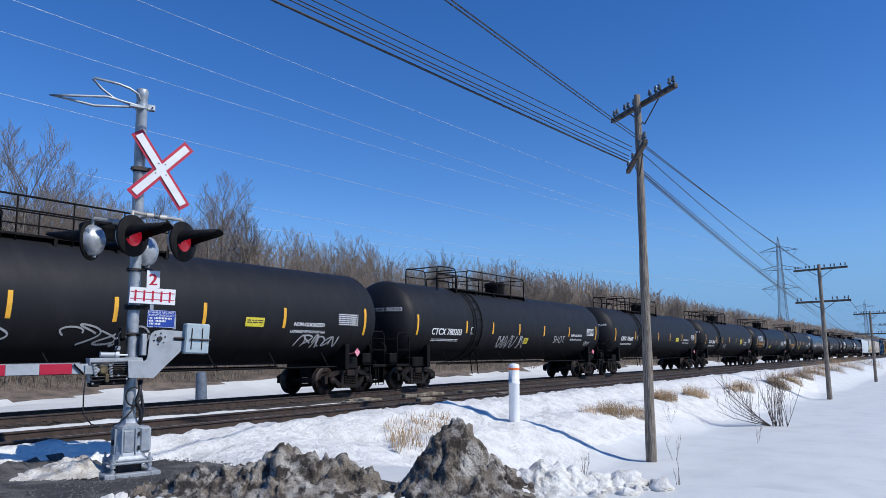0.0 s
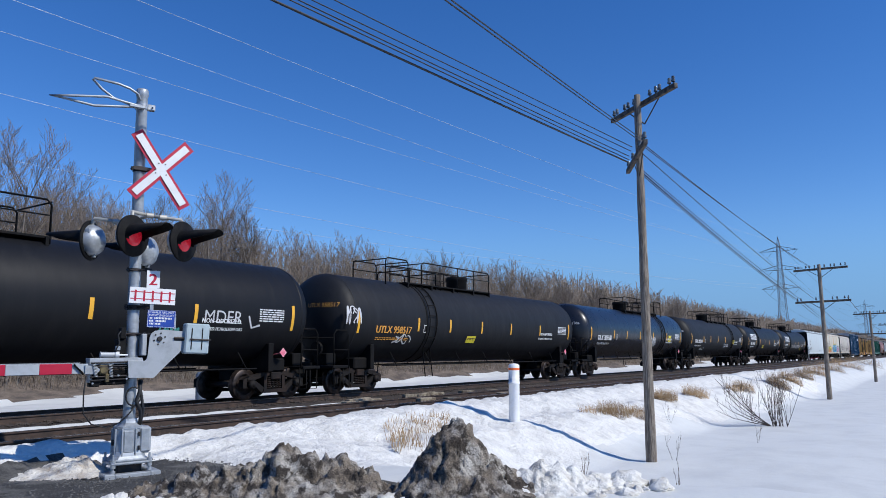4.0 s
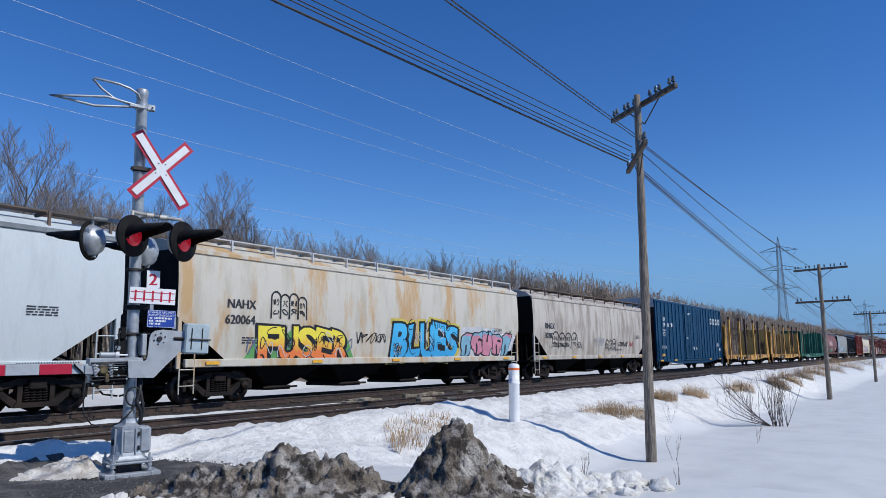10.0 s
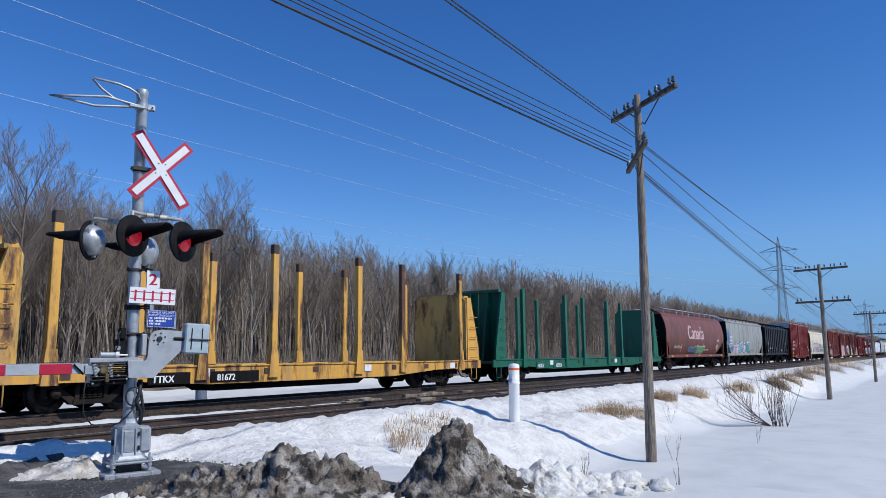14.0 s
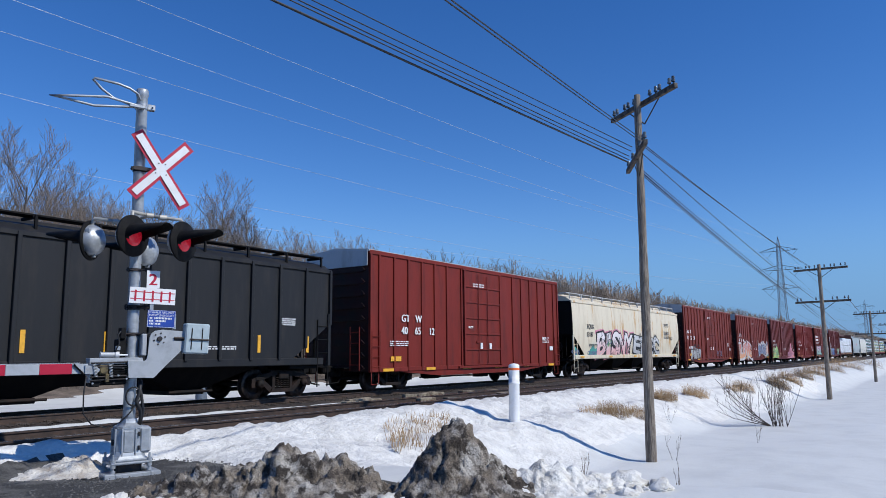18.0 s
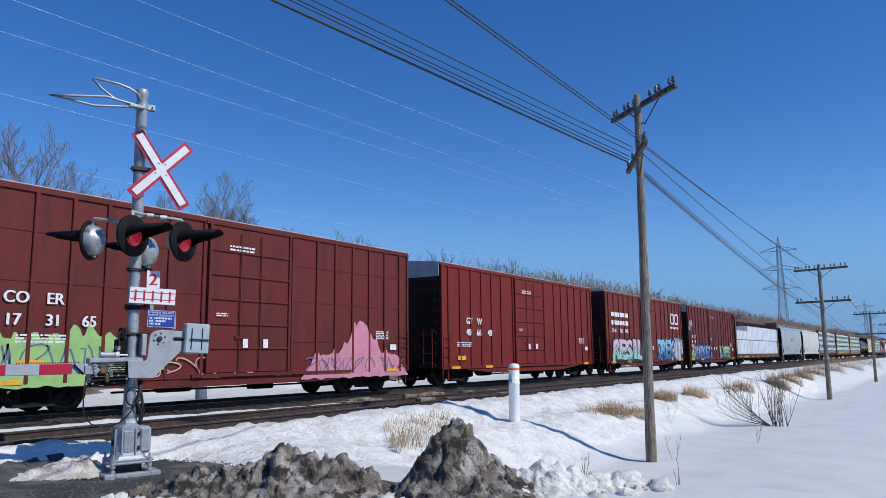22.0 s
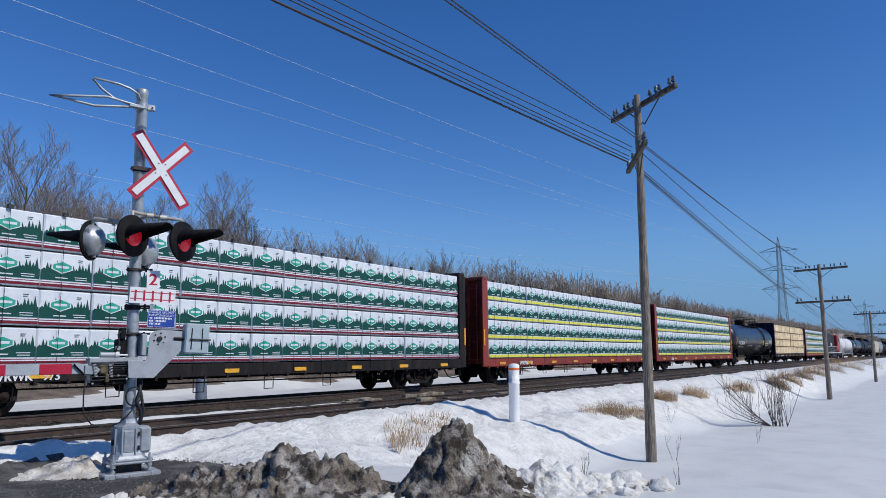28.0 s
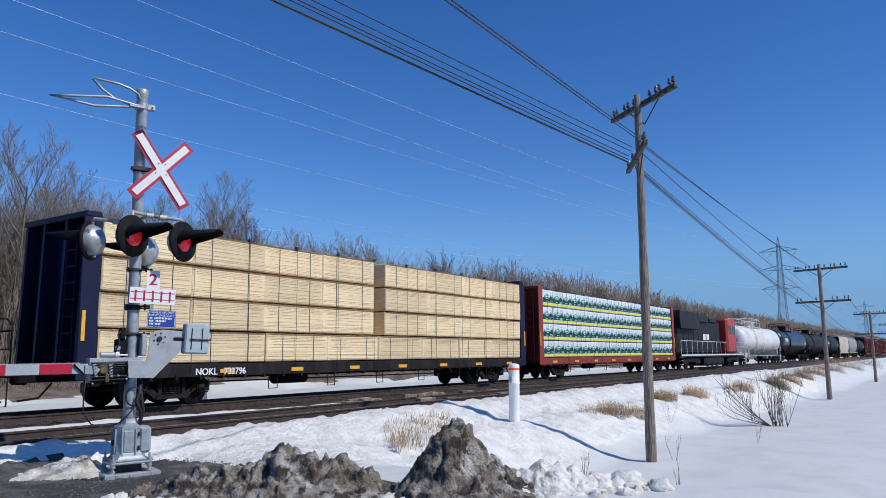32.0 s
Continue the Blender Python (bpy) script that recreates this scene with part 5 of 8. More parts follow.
def pack_mesh(kind, w, h, d=1.2):
    """One wrapped or bare lumber pack and the print or banding on it; its near lower corner is the origin."""
    rnd = random.Random(len(kind))
    body = Shape().box(0.01, w - 0.01, 0, d, 0.02, h - 0.03, 0.03).data("lumber_pack", LUMBER if kind == "bare" else WRAP)
    s = Shape()
    y = -0.008

    def quad(a, b, c, e, slot, lift=0.0):
        s.add([(a, y - lift, c), (b, y - lift, c), (b, y - lift, e), (a, y - lift, e)], [(0, 1, 2, 3)], slot=slot)
    if kind in ("yellow", "maroon"):
        quad(0.02, w - 0.02, 0.05, 0.05 + h * 0.13, 2)
        if kind == "maroon":
            quad(0.02, w - 0.02, 0.07 + h * 0.05, 0.09 + h * 0.06, 0, 0.003)
        n = 15
        base = 0.05 + h * 0.17
        quad(0.02, w - 0.02, base, base + h * 0.27, 1)
        for k in range(n):
            x = 0.03 + (w - 0.1) * k / n
            t = h * (0.06 + 0.24 * abs(math.sin(k * 1.9)) * (0.45 + 0.55 * abs(math.sin(k * 0.35))))
            s.add([(x, y - 0.001, base + h * 0.265), (x + (w - 0.1) / n * 1.25, y - 0.001, base + h * 0.265), (x + (w - 0.1) / n * 0.6, y - 0.001, base + h * 0.265 + t)], [(0, 1, 2)], slot=1)
        c, z = w * 0.40, base + h * 0.36
        for lift, a, b, slot in ((0.004, 0.25, 0.15, 0), (0.006, 0.215, 0.125, 3)):
            s.add([(c - a, y - lift, z - b * 0.36), (c, y - lift, z - b), (c + a, y - lift, z - b * 0.36), (c + a, y - lift, z + b * 0.36), (c, y - lift, z + b), (c - a, y - lift, z + b * 0.36)],
                  [(0, 1, 2, 3, 4, 5)], slot=slot)
        quad(c - 0.15, c + 0.15, z - 0.025, z + 0.03, 0, 0.008)
        quad(c - 0.15, c + 0.14, base + h * 0.06, base + h * 0.09, 0, 0.004)
        quad(c + 0.30, c + 0.60, base + h * 0.10, base + h * 0.12, 0, 0.004)
        quad(c + 0.32, c + 0.60, base + h * 0.04, base + h * 0.06, 0, 0.004)
        quad(w * 0.70, w * 0.78, h * 0.75, h * 0.77, 1)
        quad(w * 0.70, w * 0.80, h * 0.80, h * 0.82, 1)
        return body, s.data("print", WRAP, WRAP_GREEN, WRAP_YELLOW if kind == "yellow" else WRAP_MAROON, WRAP_TEAL)
    if kind == "plain":
        for k in range(3):
            x = w * (k + 0.5) / 3
            quad(x - 0.012, x + 0.012, 0.02, h - 0.05, 1)
        return body, s.data("fold", WRAP, WRAP)
    for k in range(int(h / 0.045)):
        z = 0.03 + 0.045 * k
        a, b = rnd.uniform(0, 0.3), w - rnd.uniform(0, 0.3)
        if rnd.random() < 0.55:
            quad(a, b, z, z + 0.006, 1)
    quad(0.02, w - 0.02, h - 0.07, h - 0.035, 1)
    for k in range(2):
        x = w * (0.25 + 0.5 * k)
        quad(x - 0.012, x + 0.012, 0.02, h - 0.03, 2)
    return body, s.data("banding", LUMBER, LUMBER_END, STRAP, LUMBER)


PACKS = {}


def centerbeam(x0, x1, mat, label, kind, tiers=4, top=4.88, col_w=1.19, mark="", end_mat=None, load_top=None, gap_at=0.0, low_cols=0):
    n_len = x1 - x0
    root = car("centerbeam_flatcar", x0, label)
    end_mat = end_mat or mat
    zb = 1.34
    load_top = load_top or top - 0.12
    dk = Shape().box(0, n_len, -1.38, 1.38, 1.17, 1.32, 0.02)
    for sg in (-1, 1):
        y0, y1 = sorted((sg * 1.30, sg * 1.42))
        dk.box(0, n_len, y0, y1, 0.98, 1.33, 0.015)
        for k in range(int(n_len / 0.75)):
            x = 0.4 + k * 0.75
            dk.box(x - 0.04, x + 0.04, y0 - 0.02, y1 + 0.02, 0.92, 1.06)
    part("deck", dk, mat, root, "narrow steel side deck")
    un = Shape().box(-0.1, n_len + 0.1, -0.3, 0.3, 0.96, 1.18, 0.02)
    un.prism([(4.2, 1.1), (n_len - 4.2, 1.1), (n_len - 5.2, 0.90), (5.2, 0.90)], -0.35, 0.35)
    un.rod((n_len * 0.30, -0.8, 0.86), (n_len * 0.36, -0.8, 0.86), 0.18, n=10)
    un.rod((3.5, -1.1, 0.84), (n_len - 4, -1.1, 0.80), 0.022, n=5)
    for k in range(7):
        x = 3.4 + (n_len - 6.8) * k / 6
        un.path([(x, -1.3, 0.92), (x, -1.3, 0.58), (x + 0.35, -1.3, 0.58), (x + 0.35, -1.3, 0.92)], 0.016, 5)
    part("underframe", un, UNDER, root)
    for x, s in ((0.0, 1), (n_len, -1)):
        b = Shape()
        xp = x + s * 0.30
        b.box(min(xp, xp + s * 0.08), max(xp, xp + s * 0.08), -1.38, 1.38, 1.1, top)
        bh = part("bulkhead", b, end_mat, root, "braced end bulkhead")
        for y in (-1.33, -0.5, 0.5, 1.33):
            part("brace", Shape().prism([(xp, 1.1), (x - s * 0.05, 1.1), (x + s * 0.02, top - 0.12), (xp, top - 0.12)], y - 0.05, y + 0.05), end_mat, bh)
        part("top_beam", Shape().box(min(x - s * 0.02, xp + s * 0.1), max(x - s * 0.02, xp + s * 0.1), -1.42, 1.42, top - 0.12, top + 0.02, 0.02), end_mat, bh)
        y0 = -1.43
        part("edge_plate", Shape().box(min(x - s * 0.05, xp + s * 0.1), max(x - s * 0.05, xp + s * 0.1), y0, y0 + 0.05, 1.0, top - 0.12, 0.01), end_mat, bh)
        ladder(root, x - s * 0.03, -0.9, 1.1, top - 0.3, 0.42, end_mat, "end_ladder", "y")
        part("reflector", Shape().box(min(x, x + s * 0.09), max(x, x + s * 0.09), -1.452, -1.432, 1.9, 2.6), YELLOW, root, "yellow reflective strip")
        truck(root, x + s * 2.75)
    cb = Shape().box(0.3, n_len - 0.3, -0.22, 0.22, top - 0.28, top - 0.02, 0.02)
    cb.box(0.3, n_len - 0.3, -0.12, 0.12, 1.15, 1.4)
    n = int(n_len / 1.15)
    for k in range(n + 1):
        x = 0.4 + (n_len - 0.8) * k / n
        cb.box(x - 0.07, x + 0.07, -0.09, 0.09, 1.2, top - 0.1)
    part("center_beam", cb, mat, root, "open center beam girder")
    key = (kind, round((n_len - 0.9) / col_w), tiers, load_top)
    cols = max(1, round((n_len - 0.9) / col_w))
    w = (n_len - 0.9) / cols
    h = (load_top - zb) / tiers
    if key not in PACKS:
        PACKS[key] = pack_mesh(kind, w, h)
    rnd = random.Random(int(x0))
    spots = [(0.45 + c * w, t) for c in range(cols) for t in range(tiers)]
    if gap_at:
        run = w * (cols // 2) - gap_at / 2
        spots = [(0.45 + c * w, 0) for c in range(cols)]
        for t in range(1, tiers):
            for c in range(cols):
                half = c >= cols // 2
                spots.append((0.45 + (c - (cols // 2 if half else 0)) * run / (cols // 2) + (run + gap_at if half else 0), t))
    low_pack = pack_mesh(kind, w, h - 0.52) if low_cols else None
    for x, t in spots:
        body, marks = low_pack if t == tiers - 1 and x < 0.45 + w * (low_cols - 0.5) else PACKS[key]
        pk = part("lumber_pack", body, None, root, at=pose(x + rnd.uniform(-0.015, 0.015), -1.40 + rnd.uniform(-0.02, 0.03), zb + t * h + rnd.uniform(-0.004, 0.004)))
        tagged(part(marks.name.split(".")[0], marks, None, pk), kind="stuff")
    far = Shape().box(0.45, n_len - 0.45, 0.15, 1.38, zb + 0.02, load_top, 0.03)
    part("far_load", far, WRAP if kind != "bare" else LUMBER, root, "lumber packs on the other side of the beam")
    st = Shape()
    lines = cols if kind != "bare" else round(cols * 1.4)
    for k in range(lines):
        x = 0.5 + (n_len - 1.0) * (k + 0.35) / lines
        st.path([(x, -1.445, 1.1), (x, -1.445, load_top), (x, -0.15, min(top - 0.1, load_top + 0.05))], 0.006, 4)
        st.box(x - 0.05, x + 0.05, -1.46, -1.38, load_top - 0.03, load_top + 0.05)
    part("tie_down", st, STRAP, root, "steel tie-down cables with corner protectors")
    for k in range(8):
        x = 1.6 + (n_len - 3.2) * k / 7
        part("reflector", Shape().box(x - 0.25, x + 0.25, -1.45, -1.425, 1.07, 1.18), YELLOW, root, "yellow reflective strip")
    if mark:
        letter(root, mark, 3.2, 1.03, 0.26, LETTER, lambda z: -1.435)
    couplers(root, n_len, 0.75)
    return root
# ---- level crossing signal ----
def thing_part(name, parent, at):
    """A part that is a small assembly: a tiny plate that carries its pieces."""
    return part(name, Shape().box(-0.02, 0.02, -0.01, 0.03, -0.02, 0.02, 0.004), DARK_STEEL, parent, "", at)


def disc_light(parent, x, y, z, facing, lit, turn=27):
    """Round signal head: background, hood, lens. facing: -1 towards the road user here, 1 away."""
    bg = Shape().lathe([(0.0, 0.0), (0.0, 0.30), (0.02, 0.30), (0.03, 0.292), (0.03, 0.0)], (0, 0, 0), (0, facing, 0), 40)
    head = part("signal_head", bg, BLACK, parent, "round black background with deep visor", pose(x, y, z, 0, 0, turn))
    n, v, f = 22, [], []
    for k in range(n + 1):
        a = math.pi * (-0.10 + 1.20 * k / n)
        cx, cz = math.cos(a), math.sin(a)
        reach = 0.60 * (0.10 + 0.90 * smooth(-0.15, 0.7, cz))
        for r in (0.168, 0.158):
            v += [(cx * r, facing * 0.03, cz * r), (cx * r * 0.97, facing * (0.03 + reach), cz * r * 0.97 - 0.02)]
    for k in range(n):
        a = 4 * k
        f += [(a, a + 1, a + 5, a + 4), (a + 2, a + 6, a + 7, a + 3), (a + 1, a + 3, a + 7, a + 5)]
    part("visor", Shape().add(v, f, True), BLACK, head)
    part("lens", Shape().lathe([(0.03, 0.15), (0.045, 0.14), (0.06, 0.09), (0.068, 0.001)], (0, 0, 0), (0, facing, 0), 28), RED_LENS if lit else RED, head, "red signal lens")
    part("lamp_housing", Shape().lathe([(0.0, 0.24), (-0.05, 0.238), (-0.13, 0.19), (-0.155, 0.12), (-0.175, 0.11), (-0.18, 0.001)], (0, 0, 0), (0, facing, 0), 12), GALV, head, "grey domed housing")
    for a in (0.6, 2.6, 4.7):
        part("latch", Shape().box(-0.02, 0.02, -0.03, 0.03, -0.035, 0.035, 0.006), GALV, head, at=pose(0.225 * math.cos(a), -facing * 0.05, 0.225 * math.sin(a)))


def crossing_signal():
    root = thing("crossing_signal", "galvanised level crossing signal mast with crossbuck, lamps and gate", "crossing signal", at=pose(6.4, 9.72, -0.1, -0.3, -0.42, -20.1))
    part("mast", Shape().lathe([(0.4, 0.085), (2.0, 0.083), (5.50, 0.080), (5.52, 0.09), (5.60, 0.09), (5.62, 0.08), (5.63, 0.0)], (0, 0, 0), (0, 0, 1), 24), GALV, root, "galvanised round steel mast")
    # foot
    foot = Shape()
    for sg in (-1, 1):
        foot.box(sg * 0.30 - 0.07, sg * 0.30 + 0.07, -0.37, 0.37, -0.06, 0.03, 0.012)
        foot.box(-0.23, 0.23, sg * 0.30 - 0.07, sg * 0.30 + 0.07, -0.055, 0.025, 0.012)
    part("anchor_plate", foot, GALV, root, "galvanised anchor frame")
    # added dark block standing in for the shaded gap between plate and base
    part("anchor_base", Shape().box(-0.16, 0.16, -0.16, 0.16, -0.06, 0.14, 0.01), DARK_STEEL, root)
    cast = Shape()
    for z0, z1, w in ((0.13, 0.165, 0.275), (0.165, 0.20, 0.245)):
        cast.box(-w, w, -w, w, z0, z1, 0.012)

    def ring(w, z, cut):
        return [(-w + cut, -w, z), (w - cut, -w, z), (w, -w + cut, z), (w, w - cut, z), (w - cut, w, z), (-w + cut, w, z), (-w, w - cut, z), (-w, -w + cut, z)]
    sect = [(0.225, 0.20, 0.05), (0.20, 0.235, 0.05), (0.185, 0.30, 0.055), (0.172, 0.60, 0.06), (0.178, 0.605, 0.06), (0.178, 0.635, 0.06), (0.15, 0.65, 0.06), (0.11, 0.68, 0.045), (0.095, 0.74, 0.04)]
    v, f = [], []
    for w, z, cut in sect:
        v += ring(w, z, cut)
    for k in range(len(sect) - 1):
        for i in range(8):
            f.append((k * 8 + i, k * 8 + (i + 1) % 8, k * 8 + 8 + (i + 1) % 8, k * 8 + 8 + i))
    cast.add(v, f)
    for x in (-0.12, 0.06):
        cast.box(x - 0.012, x + 0.012, -0.205, -0.165, 0.24, 0.61, 0.006)
    for y in (-0.1, 0.1):
        cast.box(-0.205, -0.165, y - 0.012, y + 0.012, 0.24, 0.61, 0.006)
    base = part("junction_base", cast, GALV, root, "cast grey junction box base")
    part("cover", Shape().box(0.10, 0.27, -0.20, 0.12, 0.26, 0.63, 0.035), GALV, base, "hinged cover")
    part("cover", Shape().box(-0.10, 0.04, -0.198, -0.165, 0.28, 0.58, 0.012), GALV, base)
    for z in (0.34, 0.53):
        part("hinge", Shape().rod((0.10, -0.20, z - 0.03), (0.10, -0.20, z + 0.03), 0.014, n=6), DARK_STEEL, base)
    part("lock", Shape().box(-0.225, -0.19, -0.06, 0.02, 0.38, 0.46, 0.008), DARK_STEEL, base)
    for x in (-0.24, 0.24):
        for y in (-0.24, 0.24):
            b = Shape().rod((x, y, 0.0), (x, y, 0.27), 0.017, n=8).rod((x, y, 0.165), (x, y, 0.20), 0.036, n=6).rod((x, y, 0.09), (x, y, 0.13), 0.036, n=6).rod((x, y, 0.03), (x, y, 0.06), 0.036, n=6)
            part("anchor_bolt", b, GALV, root)
    # crossbuck
    xb = thing_part("crossbuck", root, pose(0.27, -0.16, 4.37))
    for k, (ang, hl) in enumerate(((56.2, 0.65), (-46.2, 0.585))):
        bl = part("blade", Shape().box(-hl, hl, -0.004, 0.004, -0.095, 0.095), RED, xb, "white blade with red border", pose(0, -0.010 * k, 0, 0, ang, 0))
        part("face", Shape().box(-hl + 0.05, hl - 0.05, -0.022 + 0.006 * k, -0.018 + 0.006 * k, -0.054, 0.054), WHITE, bl)
        for e in (-1, 1):
            part("bolt", Shape().rod((0.10 * e, -0.03, 0.02), (0.10 * e, -0.015, 0.02), 0.010, n=6), DARK_STEEL, bl)
    part("bracket", Shape().rod((0, 0.01, 0), (-0.25, 0.15, -0.02), 0.02, n=6).lathe([(-0.04, 0.092), (0.04, 0.092)], (-0.27, 0.16, 0.0), (0, 0, 1), 20).box(-0.38, -0.14, 0.04, 0.07, -0.025, 0.025), DARK_STEEL, xb)
    # lamp arms and heads
    arm = Shape()
    arm.path([(0, 0, 3.62), (0.12, -0.22, 3.65), (-0.14, -0.26, 3.68), (-0.142, -0.32, 3.66), (-0.142, -0.32, 3.5)], 0.026, 8)
    arm.path([(0.12, -0.22, 3.65), (0.565, -0.26, 3.62), (0.565, -0.32, 3.58), (0.565, -0.32, 3.46)], 0.026, 8)
    arm.path([(0, 0, 3.62), (0, 0.40, 3.62), (-0.50, 0.45, 3.66), (-0.512, 0.5, 3.62), (-0.512, 0.5, 3.46)], 0.026, 8)
    arm.path([(0, 0.40, 3.62), (0.26, 0.45, 3.55), (0.26, 0.5, 3.40)], 0.026, 8)
    for p in ((0.12, -0.22, 3.65), (0.30, -0.24, 3.635), (-0.2, 0.42, 3.63)):
        arm.lathe([(-0.05, 0.04), (0.05, 0.04)], p, (1, 0, 0), 10)
    part("lamp_arm", arm, PIPE, root, "bent pipe lamp arms")
    disc_light(root, -0.142, -0.36, 3.31, -1, True, 33)
    disc_light(root, 0.565, -0.36, 3.28, -1, True, 36)
    disc_light(root, -0.512, 0.55, 3.34, 1, False, 52)
    disc_light(root, 0.26, 0.55, 3.23, 1, False, 52)
    # mast-top guard loops
    lp = Shape()
    lp.path([(0, -0.09, 5.33), (-0.13, -0.10, 5.332), (-0.518, -0.13, 5.372), (-0.995, -0.13, 5.295), (-1.246, -0.10, 5.262), (-0.994, -0.08, 5.255), (-0.674, -0.07, 5.225), (-0.145, -0.09, 5.298), (0, -0.09, 5.30)], 0.019, 8)
    lp.path([(0, -0.02, 5.38), (-0.085, -0.1, 5.508), (-0.20, -0.10, 5.57), (-0.361, -0.11, 5.605), (-0.69, -0.10, 5.632), (-0.712, -0.10, 5.61), (-0.589, -0.09, 5.494), (-0.419, -0.08, 5.387), (-0.215, -0.09, 5.335), (0, -0.09, 5.32)], 0.019, 8)
    part("guard_loop", lp, GALV, root, "bent galvanised rod loops at the mast top")
    part("clamp", Shape().lathe([(-0.04, 0.096), (0.04, 0.096)], (0, 0, 5.35), (0, 0, 1), 20).box(0.08, 0.19, -0.04, 0.04, 5.31, 5.40, 0.008).box(-0.2, 0.02, -0.13, -0.08, 5.29, 5.33, 0.006).rod((0.15, -0.07, 5.36), (0.15, 0.07, 5.36), 0.014, n=6), GALV, root)
    # signs
    yf = -0.20
    two = part("track_count_sign", Shape().box(0.12, 0.303, yf - 0.003, yf + 0.003, 2.59, 2.845), WHITE, root, "white sign with a red numeral")
    pts, faces = text_shape("2", 0.235)
    numeral = Shape()
    for dx in (0.0, 0.008, 0.016):
        numeral.add([(0.143 + dx + a, yf - 0.005 - dx * 0.1, 2.635 + b) for a, b in pts], faces)
    part("numeral", numeral, RED, two)
    lad = part("track_sign", Shape().box(-0.32, 0.32, -0.003, 0.003, -0.115, 0.115), WHITE, root, "white sign with a red track symbol", pose(0.212, yf, 2.475, 0, 2, 0))
    sym = Shape()
    for z in (-0.05, 0.05):
        sym.box(-0.31, 0.31, -0.0055, -0.0035, z - 0.006, z + 0.006)
    for k in range(5):
        x = -0.24 + 0.12 * k
        sym.box(x - 0.013, x + 0.013, -0.007, -0.0055, -0.082, 0.075)
    part("track_symbol", sym, RED, lad)
    blue = part("notice_sign", Shape().box(-0.197, 0.197, -0.003, 0.003, -0.125, 0.125, 0.0), SIGN_BLUE, root, "blue emergency notice sign with white writing", pose(0.344, yf, 2.145, 0, 2, 0))
    ln = Shape()
    for words, z in (("SIGNALER URGENCE", 0.078), ("REPORT EMERGENCY", 0.036)):
        pts, faces = text_shape(words, 0.041)
        wide = max(a for a, b in pts)
        ln.add([(-0.175 + a * 0.35 / wide, -0.0048, z + b) for a, b in pts], faces)
    for z, runs in ((-0.004, ((-0.165, -0.125), (-0.10, 0.16))), (-0.045, ((-0.172, -0.10), (-0.08, 0.07))), (-0.086, ((-0.165, -0.11), (-0.09, 0.0)))):
        for a, b in runs:
            x = a
            while x < b - 0.01:
                ln.box(x, x + 0.015, -0.0055, -0.0038, z, z + 0.026)
                x += 0.021
    for a in ((-0.192, 0.192, -0.12, -0.116), (-0.192, 0.192, 0.116, 0.12), (-0.192, -0.188, -0.12, 0.12), (0.188, 0.192, -0.12, 0.12)):
        ln.box(a[0], a[1], -0.0055, -0.0038, a[2], a[3])
    part("writing", ln, WHITE, blue)
    part("sign_bracket", Shape().box(0.52, 0.56, yf + 0.02, yf + 0.05, 2.0, 2.22).box(0.18, 0.23, yf + 0.006, yf + 0.02, 2.02, 2.84), GALV, root)
    for z in (2.30, 2.86, 2.33, 4.36, 1.93):
        part("clamp", Shape().lathe([(-0.022, 0.093), (0.022, 0.093)], (0, 0, z), (0, 0, 1), 18).rod((0.05, -0.09, z), (0.20, yf + 0.02, z), 0.014, n=6).rod((-0.14, -0.06, z), (0.14, -0.10, z), 0.012, n=6).rod((-0.12, -0.09, z - 0.03), (-0.12, -0.09, z + 0.03), 0.016, n=6).rod((0.13, -0.12, z - 0.03), (0.13, -0.12, z + 0.03), 0.016, n=6), DARK_STEEL, root)
    # gate machine
    gm = Shape().box(-0.50, -0.08, -0.12, 0.16, 1.22, 1.40, 0.015)
    machine = part("gate_machine", gm, BLACK, root, "greasy dark gate mechanism")
    ch = Shape().box(-0.58, 0.12, -0.15, 0.12, 1.555, 1.595, 0.006).box(-0.58, -0.08, -0.16, -0.145, 1.50, 1.56).box(-0.10, 0.12, -0.20, 0.15, 1.50, 1.56, 0.01).box(-0.58, -0.54, -0.15, 0.1, 1.26, 1.56, 0.006)
    for k in range(6):
        part("fin", Shape().box(-0.27, -0.09, -0.17, 0.1, 1.345 + 0.03 * k, 1.360 + 0.03 * k), BLACK, machine)
    part("relay_box", Shape().box(-0.56, -0.44, -0.16, 0.05, 1.20, 1.30, 0.01), BLACK, machine)
    part("relay_box", Shape().box(-0.22, -0.10, -0.10, 0.12, 1.60, 1.86, 0.015), BLACK, machine)
    part("relay_box", Shape().box(-0.19, -0.12, -0.14, 0.02, 1.86, 2.02, 0.01), BLACK, machine)
    part("machine_frame", ch, ALU, machine, "grey support channel")
    part("motor", Shape().rod((-0.43, -0.10, 1.64), (-0.24, -0.10, 1.635), 0.038, n=14).rod((-0.44, -0.10, 1.64), (-0.43, -0.10, 1.64), 0.045, n=14), ALU, machine)
    part("motor_cap", Shape().rod((-0.24, -0.11, 1.635), (-0.19, -0.12, 1.635), 0.046, n=14).rod((-0.19, -0.12, 1.635), (-0.08, -0.13, 1.63), 0.014, n=8), WHITE, machine, "pale motor end cap")
    part("gear_block", Shape().box(-0.46, -0.34, -0.19, -0.10, 1.36, 1.50, 0.012).rod((-0.40, -0.22, 1.43), (-0.40, -0.17, 1.43), 0.05, n=12).box(-0.38, -0.33, -0.21, -0.12, 1.26, 1.37, 0.008), BRASS, machine, "oily brass-coloured gear block")
    for z, r in ((1.525, 0.012), (1.475, 0.010), (1.335, 0.013), (1.29, 0.010)):
        part("rod", Shape().rod((-0.57, -0.19, z), (-0.06, -0.19, z + 0.01), r, n=6), DARK_STEEL, machine)
